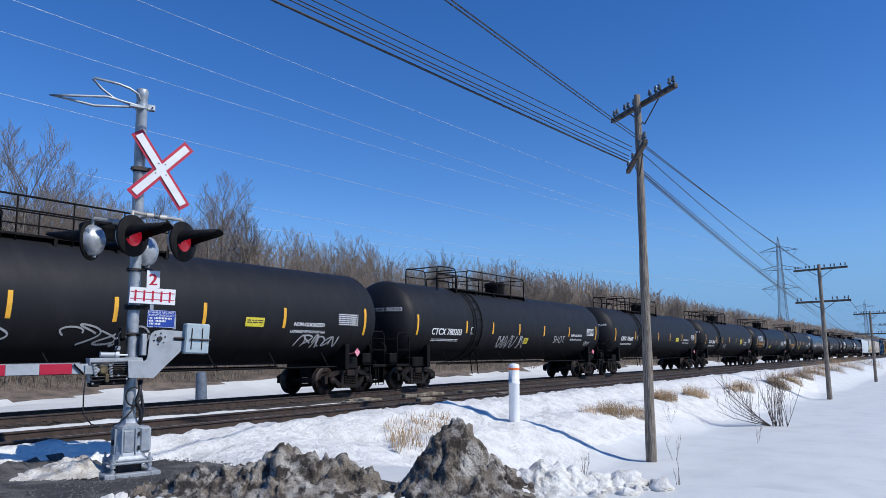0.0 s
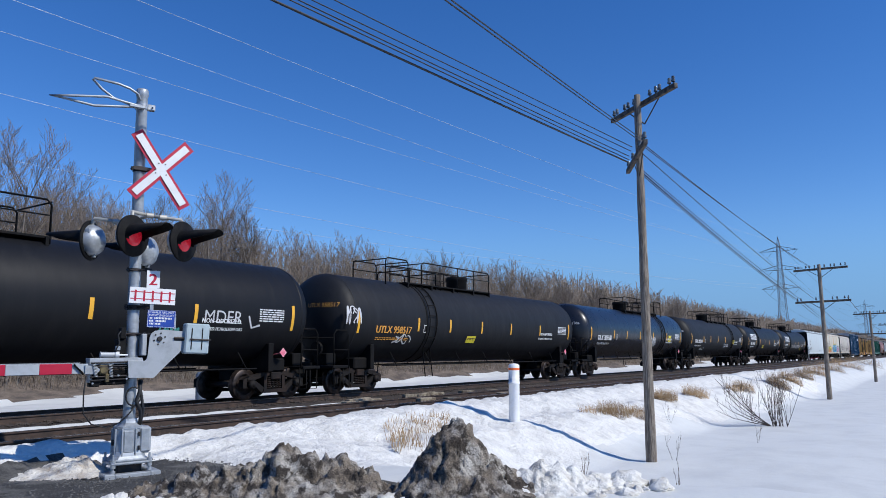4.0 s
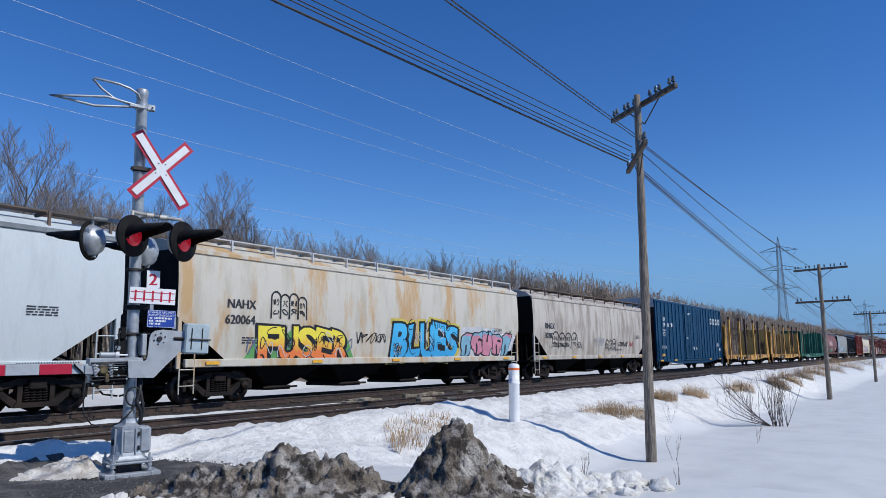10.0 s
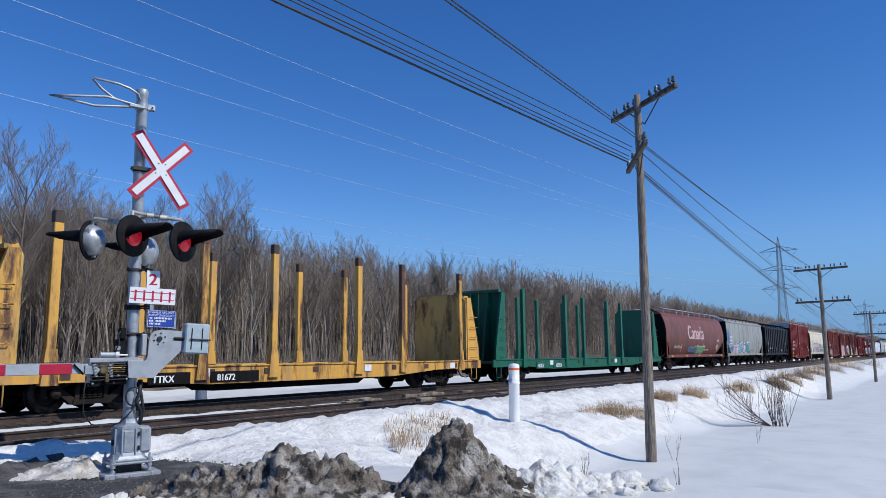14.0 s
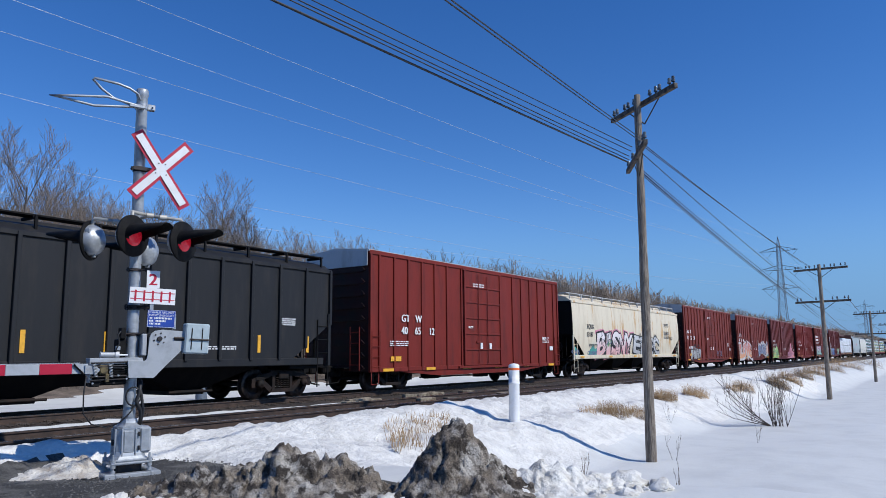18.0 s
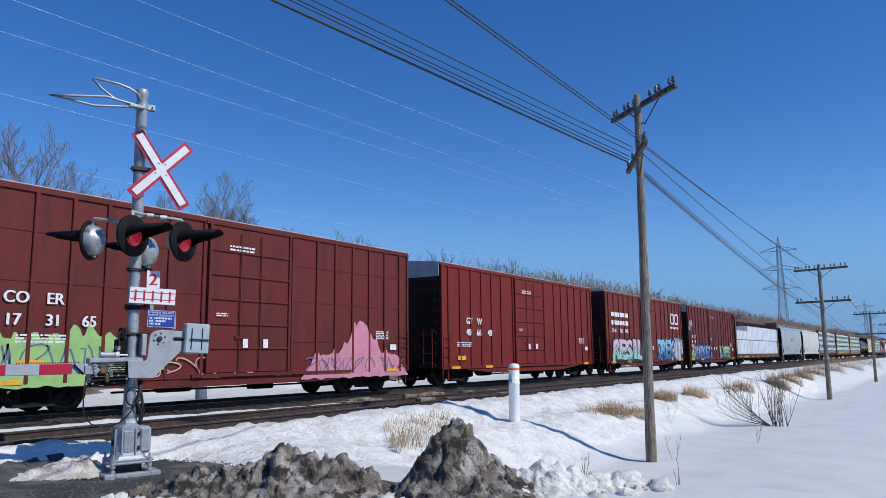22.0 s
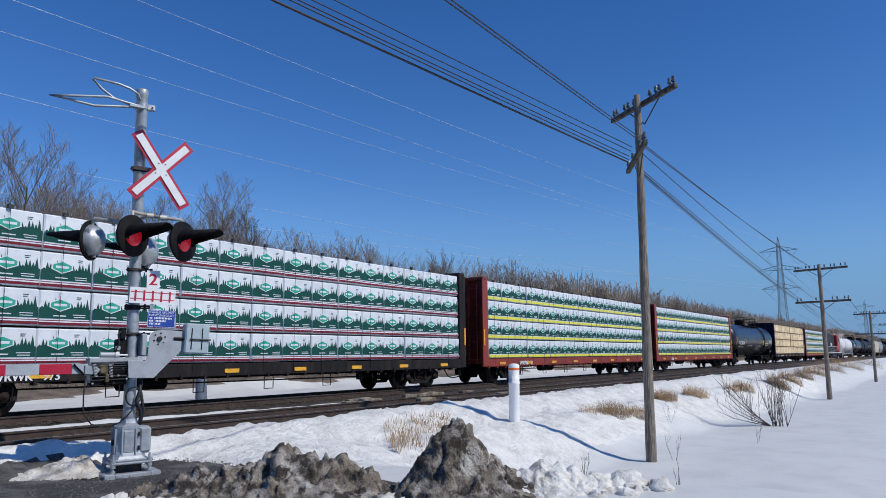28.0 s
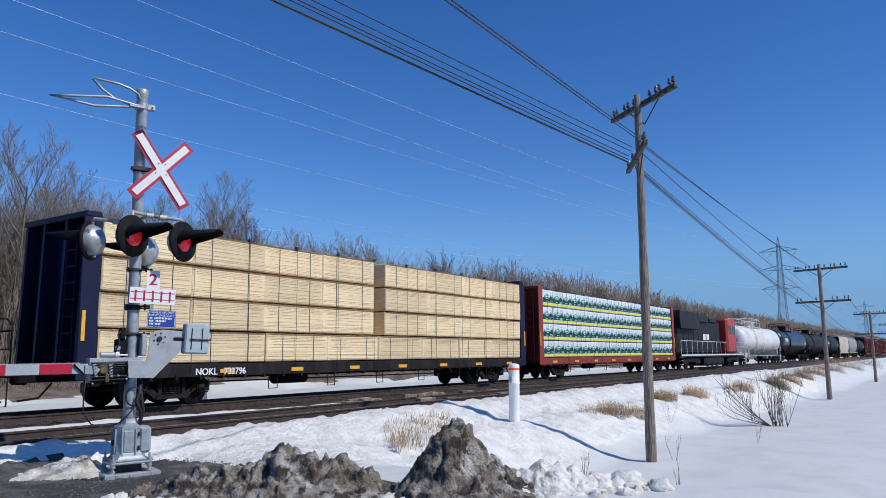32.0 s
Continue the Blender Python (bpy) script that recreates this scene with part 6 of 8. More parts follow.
    for x0, z0, x1, z1 in ((-0.32, 1.52, -0.30, 1.33), (-0.53, 1.52, -0.50, 1.34)):
        turns = [(x0 + (x1 - x0) * t + 0.022 * math.cos(t * 56), -0.20 + 0.022 * math.sin(t * 56), z0 + (z1 - z0) * t) for t in np.linspace(0, 1, 70)]
        part("spring", Shape().path(turns, 0.006, 4), GALV, machine)
    for k in range(9):
        bolt = Shape().rod((-0.54 + 0.055 * k, -0.215, 1.25 + 0.05 * ((k * 7) % 5)), (-0.54 + 0.055 * k, -0.17, 1.25 + 0.05 * ((k * 7) % 5)), 0.014, n=6)
        part("bolt", bolt, DARK_STEEL if k % 2 else GALV, machine)
    up = Shape().path([(-0.16, -0.12, 2.0), (-0.22, -0.13, 1.92), (-0.20, -0.13, 1.80), (-0.24, -0.12, 1.70), (-0.20, -0.12, 1.60)], 0.012, 6)
    part("hose", up, RUBBER, machine)
    part("junction", Shape().box(-0.24, -0.18, -0.13, -0.05, 1.70, 1.76, 0.01), GALV, machine)
    # arm
    ga = thing_part("gate_arm", root, pose(-0.80, -0.15, 1.453))
    x = 0.0
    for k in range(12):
        # red sections alternate with mid-grey ones
        m = (RED, ARM_GREY)[k % 2]
        part("arm_section", Shape().box(-x - 0.392, -x, -0.03, 0.03, -0.070, 0.070, 0.006), m, ga, "red reflective section" if m is RED else "grey reflective section")
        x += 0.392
    part("arm_rail", Shape().box(-x, 0.1, -0.02, 0.02, 0.071, 0.085), ALU, ga)
    part("arm_butt", Shape().box(0.0, 0.20, -0.03, 0.03, -0.068, 0.068, 0.006), ARM_GREY, ga, "grey arm end")
    part("arm_adapter", Shape().prism([(0.16, -0.07), (0.16, 0.05), (0.30, 0.03), (0.36, -0.02), (0.30, -0.08)], -0.05, 0.05), ALU, ga)
    chain = [(0.02 + 0.12 * t, -0.05, 0.06 - 0.13 * t + 0.012 * math.sin(t * 75)) for t in np.linspace(0, 1, 50)]
    part("chain", Shape().path(chain, 0.011, 5), BLACK, ga)
    for k in range(24):
        part("clip", Shape().box(-0.66 + 0.032 * k, -0.650 + 0.032 * k, -0.03, 0.0, 0.085, 0.098), BLACK, ga)
    # counterweight
    poly = [(-0.095, 1.543), (0.10, 1.532), (0.15, 1.56), (0.168, 1.62), (0.186, 1.875), (0.205, 1.93), (0.254, 1.971), (0.354, 1.99), (0.677, 1.965), (0.677, 1.723), (0.329, 1.377), (0.297, 1.335), (0.253, 1.302), (-0.079, 1.313)]
    arm2 = part("counterweight_arm", Shape().prism(list(reversed(poly)), -0.225, -0.205), ALU, root, "curved pale grey counterweight plate")
    hub = Shape().rod((0.323, -0.25, 1.859), (0.323, -0.20, 1.859), 0.035, n=14)
    part("pivot", hub, DARK_STEEL, arm2)
    for k in range(6):
        a = k * math.pi / 3 + 0.3
        part("bolt", Shape().rod((0.323 + 0.08 * math.cos(a), -0.236, 1.859 + 0.08 * math.sin(a)), (0.323 + 0.08 * math.cos(a), -0.22, 1.859 + 0.08 * math.sin(a)), 0.012, n=6), DARK_STEEL, arm2)
    part("rear_plate", Shape().prism([(x, z) for x, z in ((0.45, 1.42), (0.50, 1.55), (0.42, 1.56), (0.36, 1.46))], 0.1, 0.12), ALU, arm2)
    part("drive_box", Shape().box(0.09, 0.16, -0.19, 0.12, 1.62, 1.93, 0.012), ALU, arm2)
    wt = part("counterweight", Shape().box(-0.178, 0.178, -0.09, 0.09, -0.222, 0.222, 0.02), PALE_BLUE, root, "pale blue-grey slab counterweight", pose(0.845, -0.21, 1.855, 0, 2.5, 0))
    part("slot", Shape().box(-0.092, -0.078, -0.096, -0.089, -0.16, 0.15), BLACK, wt)
    part("slot", Shape().box(0.062, 0.076, -0.096, -0.089, -0.16, 0.155), BLACK, wt)
    part("rod", Shape().rod((-0.11, -0.105, -0.012), (0.19, -0.105, -0.015), 0.012, n=8), DARK_STEEL, wt)
    part("weight_link", Shape().box(-0.32, -0.17, -0.02, 0.02, -0.04, 0.02, 0.008).rod((-0.32, -0.03, 0.0), (-0.17, -0.03, 0.0), 0.018, n=6), DARK_STEEL, wt)
    # cables
    cb = Shape()
    cb.path([(0.12, -0.10, 1.28), (0.10, -0.12, 1.1), (0.06, -0.13, 0.98), (0.12, -0.13, 0.85), (0.13, -0.12, 0.75), (0.11, -0.10, 0.62)], 0.028, 8)
    cb.path([(0.09, -0.10, 1.28), (0.13, -0.12, 1.05), (0.16, -0.12, 0.85), (0.12, -0.12, 0.62)], 0.022, 8)
    pts = [(0.02 + 0.10 * math.cos(a), -0.12, 1.05 + 0.13 * math.sin(a)) for a in np.linspace(0, 6.28, 15)]
    cb.path(pts, 0.012, 6)
    lo = [(-0.62, -0.19, 1.36), (-0.64, -0.18, 1.1), (-0.63, -0.16, 0.85), (-0.52, -0.14, 0.70), (-0.33, -0.14, 0.64), (-0.15, -0.13, 0.70), (-0.02, -0.12, 0.82), (0.06, -0.12, 0.93)]
    cb.path(lo, 0.010, 6)
    part("cable", cb, RUBBER, root, "black flexible cables")


PIPE = material("cream_pipe", (0.50, 0.48, 0.43), 0.5, 0.2, second=(0.36, 0.34, 0.30), amount=0.4, scale=8)
PALE_BLUE = material("pale_blue_paint", (0.42, 0.50, 0.53), 0.5, 0.1, second=(0.34, 0.41, 0.44), amount=0.4, scale=6)
crossing_signal()


# ---- poles and wires ----
POLES = {0: (17.3, 5.86, -1.05, 7.85), 1: (47.8, 5.69, -1.3, 6.55), 2: (80.6, 5.6, -1.38, 5.3), 3: (113.0, 5.6, -1.4, 5.2), 4: (146.0, 5.6, -1.4, 5.2)}


def insulator_mesh():
    s = Shape().rod((0, 0, 0), (0, 0, 0.09), 0.014, n=6)
    s.lathe([(0.06, 0.045), (0.10, 0.05), (0.13, 0.03), (0.15, 0.042), (0.19, 0.036), (0.205, 0.001)], (0, 0, 0), (0, 0, 1), 10)
    return s.data("insulator", GLASSY)


INSULATOR = insulator_mesh()


def cross_arm(root, z, angle, length, pins, pole_r, braces=True, shift=(0.0, 0.0)):
    a = part("cross_arm", Shape().box(-length / 2, length / 2, -0.05, 0.05, -0.06, 0.06, 0.008), ARM_WOOD, root, "dark weathered wooden cross arm", pose(*shift, z, 0, 0, angle) @ pose(0, -pole_r - 0.04, 0))
    for x in pins:
        part("insulator", INSULATOR, None, a, at=pose(x, 0, 0.06))
    if braces:
        br = Shape().rod((-length * 0.22, -0.06, -0.05), (0, -0.06, -0.5), 0.016, n=5).rod((length * 0.22, -0.06, -0.05), (0, -0.06, -0.5), 0.016, n=5)
        part("brace", br, DARK_STEEL, a)


def utility_pole(k):
    x, y, zb, zt = POLES[k]
    root = thing("utility_pole", ("tall weathered wooden utility pole with two twisted cross arms", "weathered wooden utility pole with two level cross arms", "distant wooden utility pole with cross arms",
                                  "distant wooden utility pole with cross arms", "distant wooden utility pole with cross arms")[k], "utility pole", "line of utility poles", at=pose(x, y, 0, 0.43, 0.29, 0) if k == 0 else pose(x, y, 0))
    rb = 0.125 if k == 0 else 0.14
    prof = [(zb - 0.4, rb)] + [(zb + (zt - zb) * i / 14, rb - 0.045 * i / 14 + 0.006 * math.sin(i * 2.1)) for i in range(15)] + [(zt + 0.02, 0.05), (zt + 0.02, 0.001)]
    part("pole_shaft", Shape().lathe(prof, (0, 0, 0), (0, 0, 1), 18), POLE_WOOD, root, "cracked grey-brown timber")
    if k == 0:
        cross_arm(root, 7.63, 52, 2.8, (-1.3, -1.15, -0.75, -0.6, -0.35, 0.35, 0.62, 0.78, 1.15, 1.3), 0.09)
        cross_arm(root, 6.25, 28, 2.8, (-1.3, -1.1, -0.6, 0.5, 1.28), 0.09, shift=(-0.12, 0.18))
        hw = Shape()
        for z in (0.15, 0.21, 0.27, 0.33):
            hw.lathe([(-0.008, 0.118), (0.008, 0.118)], (0, 0, z - 0.5), (0, 0, 1), 16)
        part("wire_wrap", hw, DARK_STEEL, root)
    else:
        cross_arm(root, zt - 0.25, 75, 3.05, (-1.4, -1.15, -0.8, -0.6, -0.25, 0.3, 0.6, 0.8, 1.25, 1.42), 0.09)
        cross_arm(root, zt - 2.15, 78, 3.05, (-1.4, -1.2, -0.8, -0.55, 0.35, 1.2, 1.4), 0.1)


for k in POLES:
    utility_pole(k)


def sag_line(s, a, b, drop, r, n=18, sides=5):
    a, b = Vector(a), Vector(b)
    pts = []
    for i in range(n + 1):
        t = i / n
        p = a.lerp(b, t)
        p.z -= 4 * drop * t * (1 - t)
        pts.append(p)
    s.path(pts, r, sides)


def pole_wires():
    behind = Vector((-22.0, 9.6, 0))
    root = thing("overhead_wires", "dark telephone wires and a thick cable sagging between wooden poles", "wires")
    p1 = Vector((*POLES[0][:2], 0))
    d2 = Vector((math.cos(radians(28)), math.sin(radians(28)), 0))
    d1 = Vector((math.cos(radians(52)), math.sin(radians(52)), 0))
    p2 = Vector((*POLES[1][:2], 0))
    e = Vector((math.cos(radians(76)), math.sin(radians(76)), 0))
    # each wire leaves the pole at a and runs back over the road through b
    runs = []
    for a, b, r in (((17.16, 6.08, 6.16), (7.22, 7.62, 6.70), 0.021), ((17.18, 6.04, 6.21), (7.43, 7.49, 6.75), 0.011), ((17.18, 6.02, 6.29), (7.57, 7.46, 6.80), 0.011),
                    ((17.19, 5.98, 6.42), (7.82, 7.44, 6.90), 0.010), ((17.19, 5.95, 6.52), (8.16, 7.30, 7.00), 0.010), ((17.34, 5.70, 6.60), (7.0, 4.46, 5.66), 0.010), ((17.34, 5.68, 6.66), (7.0, 4.40, 5.66), 0.010)):
        a, b = Vector(a), Vector(b)
        runs.append((a, a + (b - a) * (39.0 / (a.x - b.x)), 0.12, r))
    zt = POLES[1][3]
    for z, o2, z2, r in ((6.64, -0.55, zt - 0.1, 0.011), (6.58, -0.45, zt - 0.1, 0.011), (6.37, -0.45, zt - 1.95, 0.011), (5.93, -1.2, zt - 1.95, 0.011), (5.86, -1.4, zt - 1.95, 0.018), (5.80, -1.4, zt - 2.05, 0.011)):
        runs.append((p1 + Vector((0.08, -0.10, z)), p2 + e * (-o2) + Vector((0, 0, z2)), 0.12, r))
    for k in (1, 2, 3):
        a, b = POLES[k], POLES[k + 1]
        for o, dz in ((1.4, -2.0), (1.2, -2.0), (-1.4, -2.0), (0.0, -2.6)):
            runs.append((Vector((a[0], a[1], a[3] + dz)) + e * o, Vector((b[0], b[1], b[3] + dz)) + e * o, 0.5, 0.014))
    for a, b, drop, r in runs:
        s = Shape()
        sag_line(s, a, b, drop, r)
        part("wire", s, WIRE, root)


pole_wires()


# ---- transmission line ----
def tower_mesh():
    s = Shape()
    h, w0 = 52.0, 3.4

    def half(z):
        return w0 * (1 - z / h) ** 1.0 * 0.5 + 0.45 if z < h - 3 else 0.45 * (h - z) / 3 + 0.02
    zs = [0, 6, 11.5, 16, 20, 23.5, 26.5, 29, 31.5, 34, 36.5, 39, 41.5, 44, 46.5, 49, 52]
    for a, b in zip(zs, zs[1:]):
        for i in range(4):
            sx, sy = ((-1, -1), (1, -1), (1, 1), (-1, 1))[i]
            tx, ty = ((1, -1), (1, 1), (-1, 1), (-1, -1))[i]
            p, q = half(a), half(b)
            s.rod((sx * p, sy * p, a), (sx * q, sy * q, b), 0.10, n=4, caps=False)
            s.rod((sx * p, sy * p, a), (tx * q, ty * q, b), 0.055, n=3, caps=False)
            s.rod((tx * p, ty * p, a), (sx * q, sy * q, b), 0.055, n=3, caps=False)
            s.rod((sx * q, sy * q, b), (tx * q, ty * q, b), 0.05, n=3, caps=False)
    return s.data("lattice_body", LATTICE)


TOWER = tower_mesh()


def arm_mesh(reach):
    s = Shape()
    for sg in (-1, 1):
        tip = (0, sg * reach, 0.25)
        for x in (-0.6, 0.6):
            s.rod((x, sg * 0.6, 0), tip, 0.09, n=4, caps=False)
            s.rod((x, sg * 0.6, 2.0), tip, 0.08, n=4, caps=False)
            for k in range(1, 5):
                t = k / 5
                s.rod((x * (1 - t), sg * (0.6 + (reach - 0.6) * t), 0.25 * t), (x * (1 - t), sg * (0.6 + (reach - 0.6) * t), 2.0 - 1.75 * t), 0.05, n=3, caps=False)
        s.rod((0, sg * reach * 0.95, 0.2), (0, sg * reach * 0.62, -2.6), 0.07, n=4)
        s.rod((0, sg * reach * 0.30, 0.1), (0, sg * reach * 0.62, -2.6), 0.07, n=4)
    return s.data("lattice_arm", LATTICE)


ARMS = {r: arm_mesh(r) for r in (7.4, 8.6)}
for tx, ty, tz in ((325.0, 53.0, -3.5), (715.0, 53.0, -7.0)):
    t = thing("lattice_tower", "tall grey steel lattice transmission tower with three pairs of arms", "pylon", "transmission towers", at=pose(tx, ty, tz, 0, 0, -4))
    part("lattice_body", TOWER, None, t)
    for z, r in ((46.0, 7.4), (38.2, 8.6), (30.6, 7.4)):
        part("lattice_arm", ARMS[r], None, t, at=pose(0, 0, z))

cond = thing("transmission_wires", "pale thin high-voltage conductors strung from the lattice towers", "wires")
for a, b in (((31.4, 71.5, 34.2), (317.9, 59.8, 43.0)), ((34.9, 66.1, 35.2), (328.6, 45.5, 36.3)), ((41.2, 56.8, 35.1), (326.6, 46.6, 44.0)),
             ((32.1, 72.1, 28.4), (318.4, 61.1, 35.3)), ((32.8, 72.6, 22.3), (320.3, 60.2, 27.5)), ((33.1, 72.9, 19.1), (328.9, 47.2, 28.3))):
    s = Shape()
    pa, pb = Vector(a), Vector(b)
    d = pb - pa
    sag_line(s, pa - d * 0.25, pb, 3.0, 0.021, 30, 4)
    part("conductor", s, WIRE_LIGHT, cond)
for z, r in ((42.5 - 3.5, 4.6), (34.8 - 3.5, 5.3), (27.2 - 3.5, 4.6)):
    for sg in (-1, 1):
        s = Shape()
        sag_line(s, (325, 53 + sg * r, z + 0.8), (715, 53 + sg * r, z - 2.7), 7.0, 0.03, 24, 4)
        part("conductor", s, WIRE, cond)


# ---- marker posts ----
def marker_post():
    root = thing("marker_post", "white round marker post with an orange band standing in snow", "marker post", at=pose(16.6, 9.07, -0.2, 0, 1.6, 0))
    part("post", Shape().lathe([(-0.2, 0.135), (0.95, 0.135), (0.96, 0.142), (1.0, 0.142), (1.0, 0.137), (1.3, 0.137)], (0, 0, 0), (0, 0, 1), 28), WHITE, root)
    part("band", Shape().lathe([(1.3, 0.139), (1.36, 0.139)], (0, 0, 0), (0, 0, 1), 28), ORANGE, root, "orange band")
    part("cap", Shape().lathe([(1.36, 0.139), (1.42, 0.135), (1.46, 0.10), (1.475, 0.001)], (0, 0, 0), (0, 0, 1), 28), WHITE, root)


marker_post()
gp = thing("grey_post", "short leaning grey post beyond the tracks", "post", at=pose(21.5, 27.4, -0.38, 0, -3, 0))
part("post", Shape().lathe([(-0.2, 0.26), (1.15, 0.22), (1.25, 0.16), (1.27, 0.001)], (0, 0, 0), (0, 0, 1), 14), material("slate_blue_post", (0.11, 0.14, 0.19), 0.6, second=(0.08, 0.10, 0.13), amount=0.4, scale=6), gp)
stake = thing("survey_stake", "small orange wooden survey stake in the snow", "stake", at=pose(9.0, 3.85, -0.62))
part("stake", Shape().box(-0.012, 0.012, -0.012, 0.012, -0.3, 0.42), ORANGE, stake)
part("crosspiece", Shape().rod((-0.02, 0.0, 0.12), (-0.18, 0.16, 0.12), 0.014, n=5), ARM_WOOD, stake)


# ---- loose timbers by the near track ----
rnd = random.Random(5)
for k in range(11):
    x = 16.2 + 0.75 * k + rnd.uniform(-0.2, 0.2)
    y = rnd.choice((YN + 1.6, YN + 2.0, YN + 1.1, YN - 0.25, YN + 0.3))
    ln = rnd.uniform(0.5, 1.5)
    t = thing("old_timber", "weathered broken timber lying between the tracks", "timber", "broken timbers", at=pose(x, y, RAIL_Z - 0.08, 0, rnd.uniform(-3, 3), rnd.uniform(-12, 12)))
    part("plank", Shape().box(-ln / 2, ln / 2, -0.11, 0.11, -0.06, 0.08, 0.02), PLANK, t)


# ---- dirty snow piles ----
def snow_pile(name, label, ridge, seed, width=0.5, mat=None, rough=1.0):
    x0, x1 = min(p[0] for p in ridge) - 1.0, max(p[0] for p in ridge) + 0.9
    y0, y1 = min(p[1] for p in ridge) - 1.0, max(p[1] for p in ridge) + 0.9
    step = 0.024
    rnd_pile = random.Random(seed)
    xs, ys = np.arange(x0, x1, step), np.arange(y0, y1, step)
    v, idx, f = [], {}, []
    segs = list(zip(ridge, ridge[1:]))
    hh = {}
    for i, x in enumerate(xs):
        for j, y in enumerate(ys):
            best = 0.0
            for (ax, ay, ah), (bx, by, bh) in segs:
                dx, dy = bx - ax, by - ay
                t = min(1, max(0, ((x - ax) * dx + (y - ay) * dy) / (dx * dx + dy * dy)))
                d = math.hypot(x - ax - dx * t, y - ay - dy * t)
                h = ah + (bh - ah) * t
                best = max(best, h * math.exp(-(d / (width * (0.60 + 0.40 * h))) ** 1.7))
            r = noise.fractal((x * 2.2 + seed, y * 2.2, seed), 1.0, 2.0, 4)
            m = abs(noise.noise((x * 5.0 + seed, y * 5.0, 7.7 + best * 1.5))) - 0.20
            q = abs(noise.noise((x * 11 + seed, y * 11, 3.1 + best * 2.5))) - 0.18
            g = noise.noise((x * 24 + seed, y * 24, 1.3 + best * 5))
            best = best * (1 + 0.15 * r) + (0.20 * m + 0.14 * q + 0.035 * g + 0.008 * rnd_pile.uniform(-1, 1)) * rough * min(1, best * 3.5)
            hh[i, j] = best
            idx[i, j] = len(v)
            v.append((x + 0.06 * noise.noise((x * 5, y * 5, best * 5 + seed)), y + 0.06 * noise.noise((x * 5, y * 5, best * 5 + seed + 9)), min(-0.11, ground_height(x, y)) - 0.03 + best))
    for i in range(len(xs) - 1):
        for j in range(len(ys) - 1):
            if max(hh[i, j], hh[i + 1, j], hh[i, j + 1], hh[i + 1, j + 1]) > 0.035:
                f.append((idx[i, j], idx[i + 1, j], idx[i + 1, j + 1], idx[i, j + 1]))
    root = thing(name, label, "snow pile", "dirty snow piles")
    part("crusted_snow", Shape().add(v, f, True), mat or DIRTY, root)
    return root


low = snow_pile("snow_pile", "low ridge of dirty, gravel-crusted melting snow", [(5.45, 7.75, 0.18), (5.75, 7.25, 0.32), (6.05, 6.75, 0.40), (6.28, 6.42, 0.60), (6.42, 6.2, 0.46), (6.6, 6.0, 0.52), (6.75, 5.75, 0.36), (7.0, 5.4, 0.12)], 2.0)
peak = snow_pile("snow_pile", "tall peak of dirty, gravel-crusted melting snow", [(6.75, 5.15, 0.10), (7.08, 4.95, 0.40), (7.26, 4.80, 0.86), (7.36, 4.66, 0.80), (7.52, 4.42, 0.52), (7.7, 4.2, 0.26)], 6.0, 0.46)
snow_pile("snow_pile", "dirty snow heap beside the signal base", [(5.5, 10.6, 0.10), (5.85, 10.45, 0.21), (6.02, 10.3, 0.22), (6.1, 10.1, 0.12)], 9.0, 0.55, SLUSH, 0.6)


CLUMP = material("clumped_snow", (0.86, 0.845, 0.79), 0.8, second=(0.60, 0.565, 0.50), amount=0.35, scale=5, fine=0.3, fine_scale=40, bump=1.0, bump_scale=18, objcoord=False, deep=0.04)


def ice_lumps(owner, start, d, count, mat, label, seed, big=0.09, lift=0.3):
    rnd = random.Random(seed)
    for k in range(count):
        t = rnd.random()
        x, y = start[0] + d[0] * t + rnd.uniform(-0.28, 0.28), start[1] + d[1] * t + rnd.uniform(-0.28, 0.28)
        r = 0.025 + big * rnd.random() ** 2
        z = min(-0.12, ground_height(x, y)) + r * lift
        rings, n = 8, 12
        v, f = [], []
        for i in range(rings + 1):
            a = math.pi * i / rings
            for j in range(n):
                b = 2 * math.pi * j / n
                p = Vector((math.sin(a) * math.cos(b), math.sin(a) * math.sin(b), math.cos(a)))
                q = r * (1 + 0.55 * noise.noise(p * 1.4 + Vector((k, seed, 0))) + 0.35 * noise.noise(p * 3.4 + Vector((0, k, seed))))
                v.append((x + q * p.x * 1.25, y + q * p.y * 1.25, z + q * 0.75 * p.z))
        for i in range(rings):
            for j in range(n):
                f.append((i * n + j, i * n + (j + 1) % n, (i + 1) * n + (j + 1) % n, (i + 1) * n + j))
        part("ice_lump", Shape().add(v, f, True), mat, owner, label)


white_heap = snow_pile("snow_pile", "heap of clean clumped snow beside the dirty peak", [(7.72, 4.32, 0.26), (7.95, 4.02, 0.36), (8.2, 3.75, 0.28), (8.6, 3.4, 0.12)], 12.0, 0.50, CLUMP, 0.6)
ice_lumps(white_heap, (7.9, 4.0), (0.9, -0.85), 60, CLUMP, "pale lump of icy snow", 23, 0.16)
ice_lumps(peak, (7.55, 4.2), (1.0, -0.95), 110, CLUMP, "pale lump of icy snow", 3, 0.10)
ice_lumps(peak, (6.75, 5.25), (0.35, -0.75), 70, CLUMP, "pale lump of icy snow", 13, 0.07)
ice_lumps(low, (5.15, 7.75), (0.75, -0.85), 60, CLUMP, "stained lump of icy snow", 4, 0.08)
ice_lumps(low, (5.6, 6.9), (0.7, -0.7), 50, CLUMP, "stained lump of icy snow", 14, 0.06)
ice_lumps(low, (6.0, 6.2), (0.9, -0.8), 40, DIRTY, "dirty lump of icy snow", 5, 0.05)


